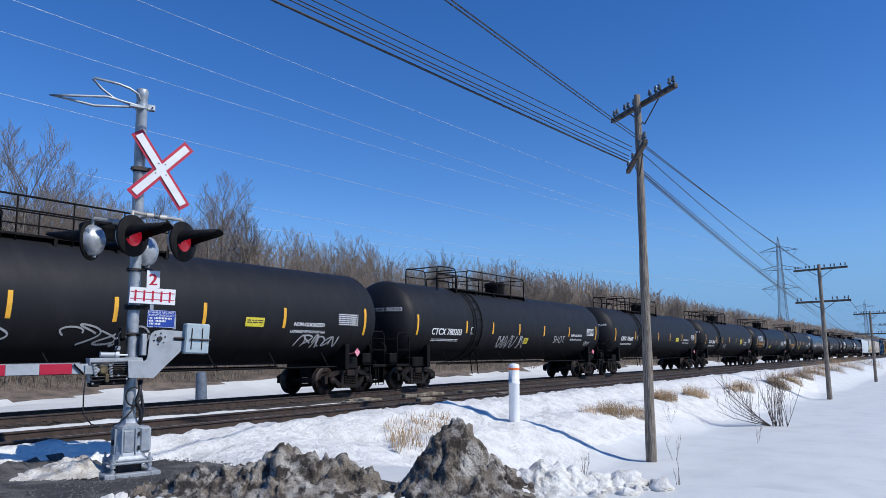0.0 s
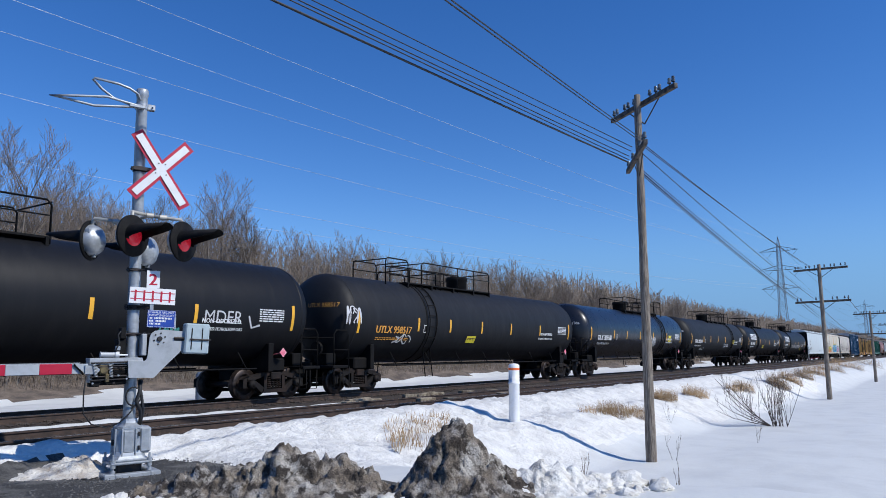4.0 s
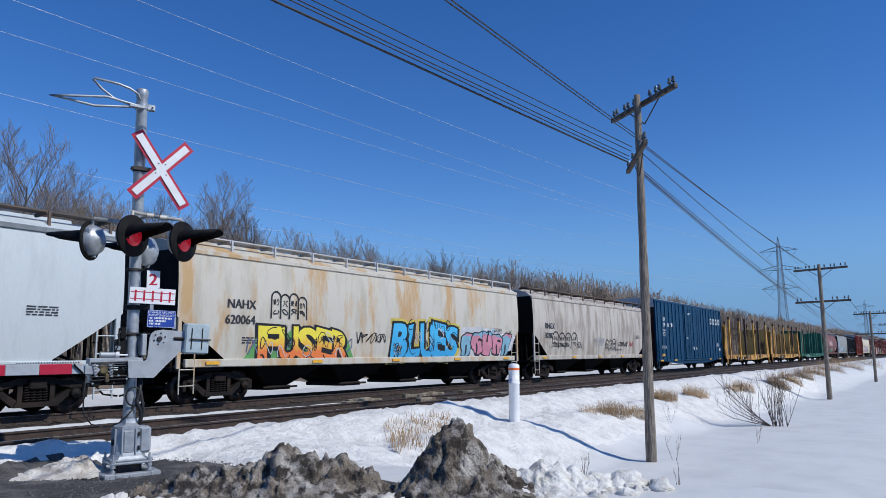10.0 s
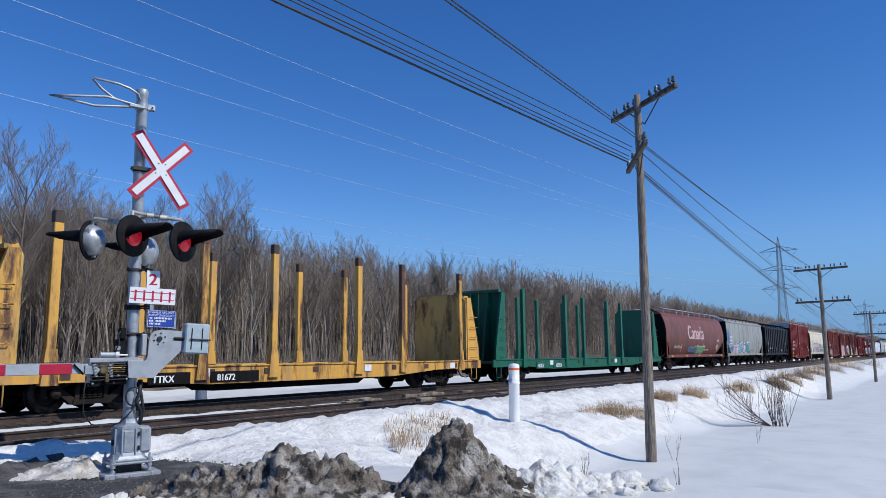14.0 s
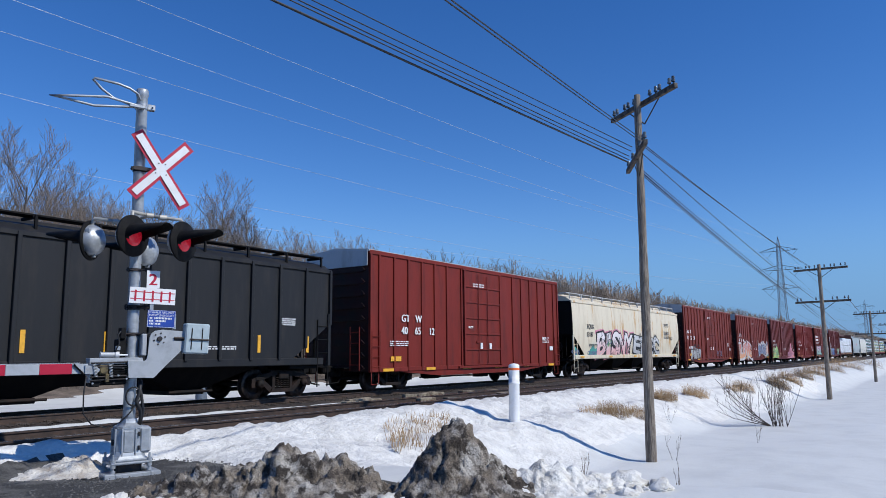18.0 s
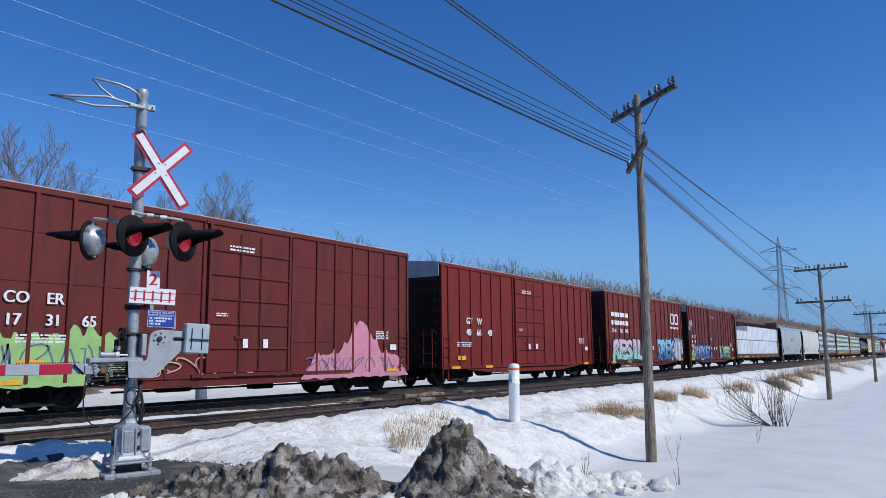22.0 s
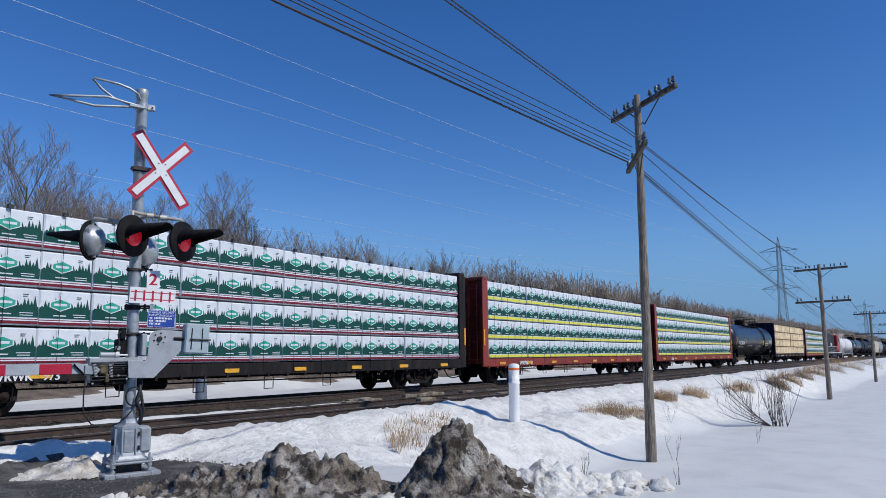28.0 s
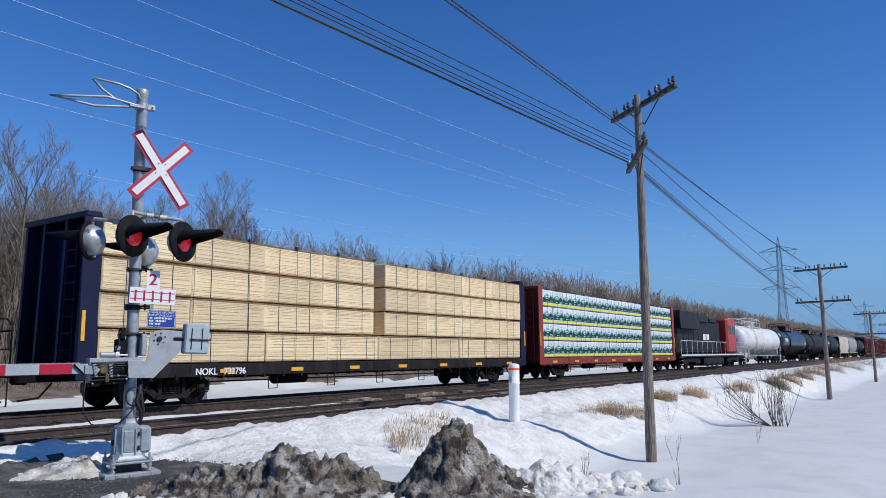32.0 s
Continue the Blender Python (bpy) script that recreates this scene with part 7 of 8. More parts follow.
# ---- dry grass and bushes ----
def grass_tuft(x, y, spread, height, blades, seed):
    rnd = random.Random(seed)
    s = Shape()
    for k in range(blades):
        a, r = rnd.uniform(0, 6.28), spread * math.sqrt(rnd.random())
        bx, by = r * math.cos(a) * 1.6, r * math.sin(a) * 0.8
        h = height * rnd.uniform(0.5, 1.1)
        lx, ly = rnd.uniform(-0.5, 0.5) * h, rnd.uniform(-0.5, 0.5) * h
        w = rnd.uniform(0.005, 0.011) * max(1.0, x / 32)
        z = ground_height(x + bx, y + by) - 0.05
        v = [(bx - w, by, z), (bx + w, by, z), (bx + lx * 0.4 + w * 0.7, by + ly * 0.4, z + h * 0.65), (bx + lx * 0.4 - w * 0.7, by + ly * 0.4, z + h * 0.65), (bx + lx, by + ly, z + h * rnd.uniform(0.75, 1.0))]
        s.add(v, [(0, 1, 2, 3), (3, 2, 4)])
    t = thing("grass_tuft", "tuft of dry tan grass poking through snow", "grass", "dry grass tufts", at=pose(x, y, 0))
    tagged(part("grass", s, GRASS, t), kind="stuff")


for k, (x, y, sp, hh, n) in enumerate(((13.2, 9.7, 0.6, 0.36, 200), (14.2, 9.9, 0.5, 0.36, 150), (12.0, 9.1, 0.25, 0.45, 40), (22.2, 8.6, 0.55, 0.50, 620), (23.3, 8.2, 0.40, 0.40, 420), (21.0, 8.9, 0.40, 0.35, 160),
                                       (28.0, 8.9, 0.55, 0.55, 700), (31.5, 8.7, 0.6, 0.6, 700), (39.5, 8.5, 0.6, 0.6, 600), (37.5, 8.6, 0.4, 0.5, 300), (47.5, 8.3, 0.8, 0.85, 800), (53, 8.5, 0.9, 0.9, 800),
                                       (59, 8.6, 0.9, 0.9, 700), (68, 9.0, 1.2, 1.0, 700), (80, 9.2, 1.6, 1.0, 700), (96, 9.4, 2.2, 1.1, 700), (120, 9.6, 3.0, 1.2, 600), (11.6, 8.6, 0.3, 0.55, 60))):
    grass_tuft(x, y, sp, hh, n, k)


def grow(s, p, d, length, r, level, rnd, twig, spread=0.55, up=0.25, min_r=0.006, kids=(4, 5, 4), sides=(7, 4, 3, 3)):
    """A bent, tapered branch with smaller ones along it."""
    steps = 4 if level == 0 else 3 if level == 1 else 2
    pts, rad = [Vector(p)], [r]
    d = Vector(d).normalized()
    for i in range(steps):
        d = (d + Vector((rnd.uniform(-1, 1), rnd.uniform(-1, 1), rnd.uniform(-0.5, 1))) * (0.10 + 0.05 * level) + Vector((0, 0, up * 0.3))).normalized()
        pts.append(pts[-1] + d * length / steps)
        rad.append(max(min_r, r * (1 - 0.75 * (i + 1) / steps)))
    target = s if level < 2 else twig
    for i in range(steps):
        target.rod(pts[i], pts[i + 1], rad[i], rad[i + 1], sides[min(level, 3)], caps=False)
    if level >= len(kids):
        return
    n = kids[level]
    for k in range(n):
        t = (0.30 if level == 0 else 0.2) + 0.7 * (k + rnd.random()) / n
        i = min(steps - 1, int(t * steps))
        q = pts[i].lerp(pts[i + 1], t * steps - i)
        a = rnd.uniform(0, 6.28)
        side = Vector((math.cos(a), math.sin(a), rnd.uniform(0.1, 0.5)))
        nd = (d * (1 - spread) + side * spread + Vector((0, 0, up))).normalized()
        grow(s, q, nd, length * rnd.uniform(0.36, 0.55) * (1.15 - 0.45 * t), rad[i] * rnd.uniform(0.4, 0.6), level + 1, rnd, twig, spread, up, min_r, kids, sides)


def bare_bush():
    rnd = random.Random(8)
    s, tw = Shape(), Shape()
    for k in range(20):
        a = rnd.uniform(0, 6.28)
        lean = rnd.uniform(0.05, 0.32)
        d = (math.cos(a) * lean, math.sin(a) * lean, 1)
        grow(s, (rnd.uniform(-0.25, 0.25), rnd.uniform(-0.25, 0.25), -1.15), d, rnd.uniform(1.0, 2.0), 0.014, 1, rnd, tw, 0.4, 0.3, 0.004, (0, 3, 2))
    for k in range(6):
        grow(s, (-0.2, 0.3, -1.05), (-0.55 + rnd.uniform(-0.15, 0.15), 0.85 + rnd.uniform(-0.2, 0.2), 0.04 + 0.10 * k), rnd.uniform(1.8, 2.9), 0.022, 1, rnd, tw, 0.45, 0.35, 0.005, (0, 5, 2))
    t = thing("bare_bush", "leafless bush with thin dark stems in the snow", "bush", at=pose(28.3, 4.95, 0))
    tagged(part("brushwood", s, BUSH, t), kind="stuff")
    tagged(part("brushwood", tw, BUSH, t), kind="stuff")


BUSH = material("dark_stems", (0.06, 0.042, 0.034), 0.9, second=(0.10, 0.075, 0.06), amount=0.4, scale=4)
bare_bush()
for k, (x, y, hh) in enumerate(((12.6, 4.35, 0.45), (9.6, 4.2, 0.4), (22.5, 4.6, 0.6), (17.9, 5.5, 0.7), (10.5, 3.2, 0.4), (24.0, 7.5, 0.7))):
    rnd = random.Random(k + 40)
    s, tw = Shape(), Shape()
    for q in range(3):
        grow(s, (rnd.uniform(-0.05, 0.05), 0, -0.1), (rnd.uniform(-0.4, 0.4), rnd.uniform(-0.4, 0.4), 1), hh * rnd.uniform(0.8, 1.2), 0.005, 1, rnd, tw, 0.4, 0.3, 0.003, (0, 2, 1))
    t = thing("dry_weed", "thin dry weed stalk standing in the snow", "weed", "dry weeds", at=pose(x, y, ground_height(x, y)))
    part("stalk", s, BARK, t)
    tagged(part("brushwood", tw, TWIG, t), kind="stuff")


# ---- woods ----
def tree_pair(seed, h, spread, kids):
    rnd = random.Random(seed)
    s, tw = Shape(), Shape()
    grow(s, (0, 0, -0.5), (rnd.uniform(-0.05, 0.05), rnd.uniform(-0.05, 0.05), 1), h, h * 0.0135, 0, rnd, tw, spread, 0.20, 0.009, kids)
    return s.data("trunk", BARK), s.data("trunk_pale", BARK_PALE), tw.data("crown", TWIG)


VARIANTS = [tree_pair(100 + k, 9.6, 0.42 + 0.05 * (k % 3), (16, 8, 7)) for k in range(6)]
BIG = [tree_pair(200 + k, 11.5, 0.54, (18, 10, 8)) for k in range(2)]


def tree(x, y, k, scale, pale=False, big=False):
    tr, tp, cr = (BIG if big else VARIANTS)[k % (2 if big else 6)]
    t = thing("bare_tree", "tall bare tree with a spreading crown" if big else "slender bare deciduous tree at the edge of the woods", "tree", "trees at the edge of the woods",
              at=pose(x, y, 0.2, 0, 0, (k * 67) % 360))
    t.scale = (scale, scale, scale)
    part("trunk", tp if pale else tr, None, t)
    part("crown", cr, None, t)


rnd = random.Random(77)
for x, y, k, s in ((19.5, 40.5, 0, 0.94), (22.5, 42, 1, 0.86), (32.0, 40, 1, 0.93), (16.5, 43, 1, 0.94)):
    tree(x, y, k, s, big=True)
for k in range(110):
    x = 12 + 170 * (k / 110) ** 1.25 + rnd.uniform(-0.8, 0.8)
    tree(x, rnd.uniform(36.5, 44), k, rnd.uniform(0.70, 0.94), rnd.random() < 0.25)


FAR_STEMS = 3600


def woods():
    """Everything behind the first rows, and the brush at its foot."""
    rnd = random.Random(9)
    s = Shape()
    for k in range(5800):
        u = rnd.random()
        x = 8 + 260 * u ** 1.5 if k < 2100 else 200 + 800 * u if k < 4600 else 26 + 130 * u ** 1.3
        y = rnd.uniform(40, 62) if k < 2100 else rnd.uniform(37, 80) if k < 4600 else rnd.uniform(44, 62)
        h = rnd.uniform(7.0, 10.4) if k < 4600 else rnd.uniform(8.2, 10.6)
        h *= y / (40 if x > 90 else 44)
        r = 0.045 + 0.004 * h
        lx, ly = rnd.uniform(-0.5, 0.5), rnd.uniform(-0.5, 0.5)
        top = Vector((x + lx, y + ly, h))
        far = 1.0 if x < 160 else min(3.2, x / 130)
        s.rod((x, y, 0), top, r * far, 0.015 * far, 3, caps=False)
        for q in range(12 if x < 250 else 6):
            t = rnd.uniform(0.3, 1.0)
            p = Vector((x, y, 0)).lerp(top, t)
            a = rnd.uniform(0, 6.28)
            ln = h * rnd.uniform(0.10, 0.26) * (1.25 - 0.6 * t)
            e = p + Vector((math.cos(a) * 0.6, math.sin(a) * 0.6, rnd.uniform(0.5, 1.2))).normalized() * ln
            s.rod(p, e, 0.022 * far, 0.008 * far, 3, caps=False)
            for w in range(2):
                b = a + rnd.uniform(-1, 1)
                m = p.lerp(e, rnd.uniform(0.35, 0.9))
                s.rod(m, m + Vector((math.cos(b) * 0.5, math.sin(b) * 0.5, rnd.uniform(0.4, 1.1))) * ln * 0.42, 0.010 * far, 0.006 * far, 3, caps=False)
    for k in range(FAR_STEMS):
        u = rnd.random()
        x, y = 100 + 850 * u ** 1.3, rnd.uniform(38, 56)
        h = (rnd.uniform(8.0, 11.4) + 1.2 * nz(x, y, 0.02, 5)) * y / 40
        w = 0.0011 * x
        s.rod((x, y, 0), (x + rnd.uniform(-0.8, 0.8), y, h), w * 0.8, w * 0.3, 3, caps=False)
        for q in range(6):
            z = h * rnd.uniform(0.45, 1.0)
            s.rod((x, y, z), (x + rnd.uniform(-1.6, 1.6), y + rnd.uniform(-1, 1), z + rnd.uniform(0.4, 1.6)), w * 0.4, w * 0.22, 3, caps=False)
    tagged(part("woods", s, TWIG), "dense leafless grey-brown woods behind the railway", "woods", kind="stuff")
    b, p = Shape(), Shape()
    for k in range(34000):
        x = 8 + 300 * rnd.random() ** 1.5 if k < 19000 else 30 + 800 * rnd.random() ** 1.4
        y = rnd.uniform(34.5, 47) if k < 6000 else rnd.uniform(44, 64)
        h = rnd.uniform(1.2, 5.0) if k < 6000 else rnd.uniform(3.0, 8.6) * y / 44 if k < 19000 else rnd.uniform(4.0, 10.3) * y / 44
        tgt = p if rnd.random() < 0.12 and k < 6000 else b
        lean = rnd.uniform(0.1, 0.4) if tgt is b else rnd.uniform(0.1, 0.9)
        a = rnd.uniform(0, 6.28)
        tgt.rod((x, y, 0.1), (x + math.cos(a) * lean * h * 0.5, y + math.sin(a) * lean * h * 0.3, h), 0.024 if k < 6000 else 0.05 * max(1, x / 120), 0.009 * max(1, x / 60), 3, caps=False)
    for k in range(7000):
        x, y = 12 + 150 * rnd.random() ** 1.4, rnd.uniform(33.6, 36.8)
        h, a = rnd.uniform(0.3, 1.3), rnd.uniform(0, 6.28)
        z = -0.38 + 1.0 * smooth(31, 36, y) - 0.2
        (p if k % 5 == 0 else b).rod((x, y, z), (x + math.cos(a) * 0.5 * h, y + math.sin(a) * 0.3 * h, z + 0.2 + h), 0.016 * max(1, x / 60), 0.007 * max(1, x / 60), 3, caps=False)
    tagged(part("brush", b, TWIG), "thicket of thin brown brush stems", "brush", kind="stuff")
    tagged(part("pale_brush", p, BARK_PALE), "pale leaning saplings among the brush", "brush", kind="stuff")


woods()
# ---- the train, front to rear ----
ORANGE_INK = material("orange_lettering", (0.75, 0.36, 0.06), 0.5, second=(0.5, 0.24, 0.05), amount=0.3, scale=9)


def ROUND(z):
    """Near side of a tank."""
    return -math.sqrt(max(0.02, 1.56 ** 2 - (z - 2.81) ** 2))


tank_car(1.0, 21.4, TANK_MATT, "matt black liquefied gas tank car with yellow strips and white scrawls", "", mark_h=0.6, seed=1, sign=(13.0, 13.7, 2.36, 2.62),
         scrawls=((4.2, 6.6, 1.75, 2.35, "white", 7), (7.8, 10.0, 1.75, 2.3, "silver", 5), (15.2, 17.0, 1.75, 2.2, "white", 6)))
t = tank_car(21.4, 41.7, TANK_MATT, "matt black tank car with white scrawls along its lower side", "CTCX 780203", seed=2, size=0.36, sign=(9.6, 10.0, 2.0, 2.28),
             scrawls=((7.2, 9.6, 1.70, 2.45, "silver", 6), (16.7, 17.4, 1.95, 2.2, "silver", 3)))
letter(t, "SHOT.", 12.75, 2.08, 0.50, PAINT["silver"], ROUND, "scrawl", 1)
tank_car(41.7, 62.1, TANK_MATT, "matt black tank car with short yellow strips", "CBTX 785449", seed=3, size=0.36, sign=(13.0, 13.7, 2.36, 2.62))
tank_car(62.1, 82.4, TANK_MATT, "faded black tank car with yellow strips and ladder bands", "GATX 219617", seed=4, size=0.36, sign=(13.4, 13.95, 2.3, 2.75), scrawls=((7.2, 8.0, 1.9, 2.3, "silver", 4),))
t = tank_car(82.4, 102.6, TANK_RUST, "black tank car with a large white scrawl over its orange number", "UTLX 958528", seed=5, size=0.36, ink=ORANGE_INK,
             scrawls=((13.5, 14.1, 1.85, 2.3, "teal", 4), (6.4, 6.9, 1.85, 2.3, "steel", 4)))
letter(t, "YMDER", 1.45, 2.68, 0.80, PAINT["white"], ROUND, "scrawl", 1)
letter(t, "MDER", 14.75, 2.42, 0.50, PAINT["white"], ROUND, "scrawl", 1)
s = Shape()
ribbon(s, [(3.9, 2.55), (4.5, 2.15), (4.92, 2.75)], 0.05, ROUND, 0.018)
ribbon(s, [(16.3, 2.65), (16.45, 2.32), (16.75, 2.4)], 0.03, ROUND, 0.018)
part("scrawl", s, PAINT["white"], t, "white sprayed arrow strokes")
tank_car(102.6, 122.6, TANK_MATT, "black tank car with white lettering and yellow strips", "UTLX 958517", seed=6, size=0.36, ink=ORANGE_INK, scrawls=((0.3, 1.0, 2.5, 3.2, "white", 4), (3.0, 4.0, 1.9, 2.3, "white", 4)))
tank_car(122.6, 142.6, TANK_GLOSS, "glossy black tank car with a white crown scrawl", "TILX 305586", seed=7, size=0.40, mirror=True, sign=(14.9, 15.5, 2.3, 2.75),
         scrawls=((11.0, 12.2, 1.85, 2.7, "white", 7),))
tank_car(142.6, 163.0, TANK_MATT, "black tank car with white number and yellow strips", "TILX 308396", seed=8, size=0.40, mirror=True, sign=(14.4, 15.0, 2.3, 2.7),
         scrawls=((11.3, 12.9, 2.0, 2.3, "white", 7), (4.0, 5.0, 1.75, 1.95, "silver", 4)))
tank_car(163.0, 182.9, TANK_RUST, "deep black tank car with a bold white name band", "PROX 39980", seed=9, size=0.36, block=0.72)
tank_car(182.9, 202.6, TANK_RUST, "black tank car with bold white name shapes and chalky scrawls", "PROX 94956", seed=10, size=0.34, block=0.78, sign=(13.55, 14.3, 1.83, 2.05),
         scrawls=((6.9, 9.0, 2.05, 2.45, "white", 7), (9.4, 13.1, 2.0, 2.45, "white", 11)))

h, sd = hopper_car(203.3, 222.0, H_GREY, "pale grey smooth-sided covered hopper with red outlet gates", zt=4.38, bays=4, walk_mat=DECK,
                   mark=(("NCIX", 1.9, 2.95, 0.34), ("220292", 1.85, 2.52, 0.34)), gate=material("red_gate", (0.5, 0.03, 0.06), 0.5, second=(0.2, 0.02, 0.03), amount=0.4, scale=8),
                   stripe=material("grey_stripe", (0.16, 0.18, 0.19), 0.5, second=(0.22, 0.24, 0.25), amount=0.4, scale=4))
tag(h, 1.5, 2.2, 1.7, 2.15, "black", sd, 31, 5)
bars(h, 3, 2.4, 2.15, 1.3, 0.07, LETTER_DARK, sd)
h, sd = hopper_car(223.5, 242.1, H_TAN, "rust-stained tan covered hopper with bright graffiti along its lower side", zt=4.35, bays=4, mark=(("NAHX", 1.6, 2.86, 0.36), ("620064", 1.55, 2.42, 0.36)))
splash(h, 2.25, 7.1, 1.36, 2.62, "green", sd, 11, 0.3, 0.3, 0.8)
piece(h, "FUSER", 2.85, 6.7, 1.38, 2.40, (0.78, 0.20, 0.05), (0.80, 0.68, 0.06), "black", None, sd, 12)
piece(h, "BLUES", 9.1, 13.35, 1.38, 2.70, (0.05, 0.36, 0.66), (0.07, 0.44, 0.74), "black", "yellow", sd, 13)
graffiti(h, 13.7, 17.8, 1.40, 2.60, ("sky", "pink", "sky"), "black", "white", sd, 14, 5)
outline_row(h, 3.25, 4.7, 2.62, 3.42, 4, "black", sd, 15, 0.025)
tag(h, 7.15, 8.65, 1.92, 2.3, "black", sd, 15, 6, 0.016)
h, sd = hopper_car(243.6, 260.2, H_BUFF, "weathered buff covered hopper with black outline graffiti", zt=4.32, bays=3, mark=(("BNGX", 1.25, 2.78, 0.40), ("30287", 1.22, 2.30, 0.40)), walk_mat=DECK)
outline_row(h, 2.1, 5.15, 1.80, 2.72, 4, "black", sd, 16)
outline_row(h, 5.15, 5.75, 1.80, 2.15, 1, "black", sd, 17, 0.02)
tag(h, 7.6, 9.0, 1.95, 2.45, "silver", sd, 17, 6, 0.02)
outline_row(h, 9.2, 10.8, 1.65, 2.4, 3, "black", sd, 18, 0.025)
tag(h, 11.3, 12.85, 1.92, 2.25, "black", sd, 18, 6)
tag(h, 13.2, 13.8, 1.92, 2.25, "red", sd, 19, 3)

b, sd = box_car(262.0, 280.1, BX_BLUE, "blue double-door boxcar with white lettering and gridded sides", zt=4.95, rib="grid", door=(0.506, 2.36), doors=2, silver=True,
                mark=(("LR", 1.6, 3.78, 0.40), ("14", 1.62, 3.38, 0.40), ("11", 2.5, 3.38, 0.40), ("89", 3.36, 3.40, 0.40), ("LD LMT", 1.55, 3.06, 0.17), ("LT WT", 1.55, 2.88, 0.17), ("CU FT", 1.55, 2.70, 0.17)))
ring_blocks(b, 14.3, 3.90, 0.86, 0.50, 0.48, 4, LETTER, lambda z: -1.55)

YS = (1.42, 5.5, 8.05, 11.92, 14.38, 18.3)
bulkhead_flat(282.1, 301.8, FLAT_YELLOW, FLAT_RUST, "empty yellow bulkhead flatcar with rusty stakes", YS, "TTJX 31760", stake_mats=(FLAT_YELLOW, FLAT_YELLOW, STAKE_DARK, FLAT_YELLOW, STAKE_DARK, FLAT_YELLOW))
bulkhead_flat(303.5, 323.2, FLAT_YELLOW, FLAT_RUST, "empty yellow bulkhead flatcar with pale stakes", YS, "TTKX 81672", stake_mats=(FLAT_YELLOW,))
bulkhead_flat(324.7, 347.6, FLAT_GREEN, FLAT_GREEN, "empty dark green bulkhead flatcar with green stakes", (2.66, 7.4, 9.75, 13.25, 15.5, 20.2), "HKRX 160056", stake_mats=(FLAT_GREEN,),
              top=4.5, stake_top=4.6, bare=True, panel_at=1.05)

h, sd = hopper_car(348.9, 365.4, H_BROWN, "red-brown cylindrical covered hopper with a pale wordmark", zt=4.30, bays=4, cylinder=True, sill=1.35, ink=LETTER)
s = Shape()
pink_mark = material("faded_pink_mark", (0.66, 0.50, 0.50), 0.55, second=(0.5, 0.25, 0.22), amount=0.4, scale=5)
letter(h, "Canada", 5.35, 2.60, 1.50, pink_mark, sd)
graffiti(h, 5.9, 8.3, 1.42, 2.1, ("silver", "steel"), "black", "none", sd, 21, 3)
graffiti(h, 8.2, 10.4, 1.42, 2.2, ("green", "silver", "green"), "white", "none", sd, 20, 3)
for x in (4.0, 7.85, 9.65, 14.8):
    part("reflector", patch(Shape(), x - 0.06, x + 0.06, 1.62, 2.15, sd), YELLOW, h, "yellow reflective strip")
tag(h, 14.1, 14.7, 1.75, 2.25, "white", sd, 44, 4)
h, sd = hopper_car(366.7, 382.5, H_STEEL, "weathered grey curved-side covered hopper with pastel graffiti", zt=4.36, bays=4, mark=(), walk_mat=DECK)
pn = part("number_panel", patch(Shape(), 1.05, 1.95, 2.32, 3.0, sd, 0.010), LETTER, h, "white number panel")
letter(pn, "AEX", 1.15, 2.70, 0.32, LETTER_DARK, lambda z: sd(z) - 0.008)
letter(pn, "8092", 1.12, 2.37, 0.30, LETTER_DARK, lambda z: sd(z) - 0.008)
graffiti(h, 2.4, 4.2, 1.38, 2.15, ("lilac", "pink", "white"), "black", "white", sd, 22, 3)
graffiti(h, 3.9, 9.1, 1.38, 2.55, ("lilac", "sky", "white", "teal"), "black", "white", sd, 24, 6)
tag(h, -0.1, 0.9, 2.2, 3.8, "blue", sd, 23, 5, 0.035)
tag(h, 0.7, 2.3, 1.7, 2.1, "blue", sd, 25, 5, 0.04)
tag(h, 9.1, 9.6, 1.4, 1.7, "black", sd, 24, 3)
hopper_car(384.2, 398.6, H_BLACK, "black ribbed covered hopper with yellow strips", style="ribbed", zt=4.25, bays=2, mark=(("FURX", 1.1, 2.62, 0.30), ("47 20", 1.1, 2.32, 0.30)), ink=LETTER, walk_mat=UNDER, strips=(1.5, 4.69, 6.62, 11.36, 13.33))

box_car(400.5, 415.6, BX_RED, "oxide red boxcar with a silver roof edge", zt=4.88, silver=True, mark=(("GT", 1.76, 2.73, 0.38), ("W", 2.63, 2.73, 0.38), ("40", 1.76, 2.28, 0.38), ("65", 2.59, 2.28, 0.38), ("12", 3.50, 2.28, 0.38)))
h, sd = hopper_car(417.4, 436.4, H_CREAM, "cream covered hopper with rust streaks and large graffiti", zt=4.36, bays=4, style="smooth", mark=(("EQUX", 1.88, 2.90, 0.36), ("13187", 1.84, 2.46, 0.36)))
splash(h, 2.1, 4.2, 1.36, 2.3, "teal", sd, 27, 0.3, 0.6, 0.45)
splash(h, 4.6, 7.4, 1.9, 2.95, "green", sd, 28, 0.3, 0.6, 0.6)
piece(h, "BISNY", 3.4, 8.95, 1.42, 2.75, (0.70, 0.42, 0.42), (0.74, 0.70, 0.70), "black", "pink", sd, 25)
piece(h, "ELEC", 9.35, 14.35, 1.42, 2.65, (0.40, 0.41, 0.42), (0.56, 0.57, 0.57), "black", None, sd, 26, 0.045, 0.2)
splash(h, 0.05, 0.75, 1.36, 2.2, "teal", sd, 29, 0.5, 0.4, 0.6)
bars(h, 3, 15.6, 3.5, 1.0, 0.075, LETTER_DARK, sd)
bars(h, 6, 15.5, 2.95, 1.1, 0.075, LETTER_DARK, sd)
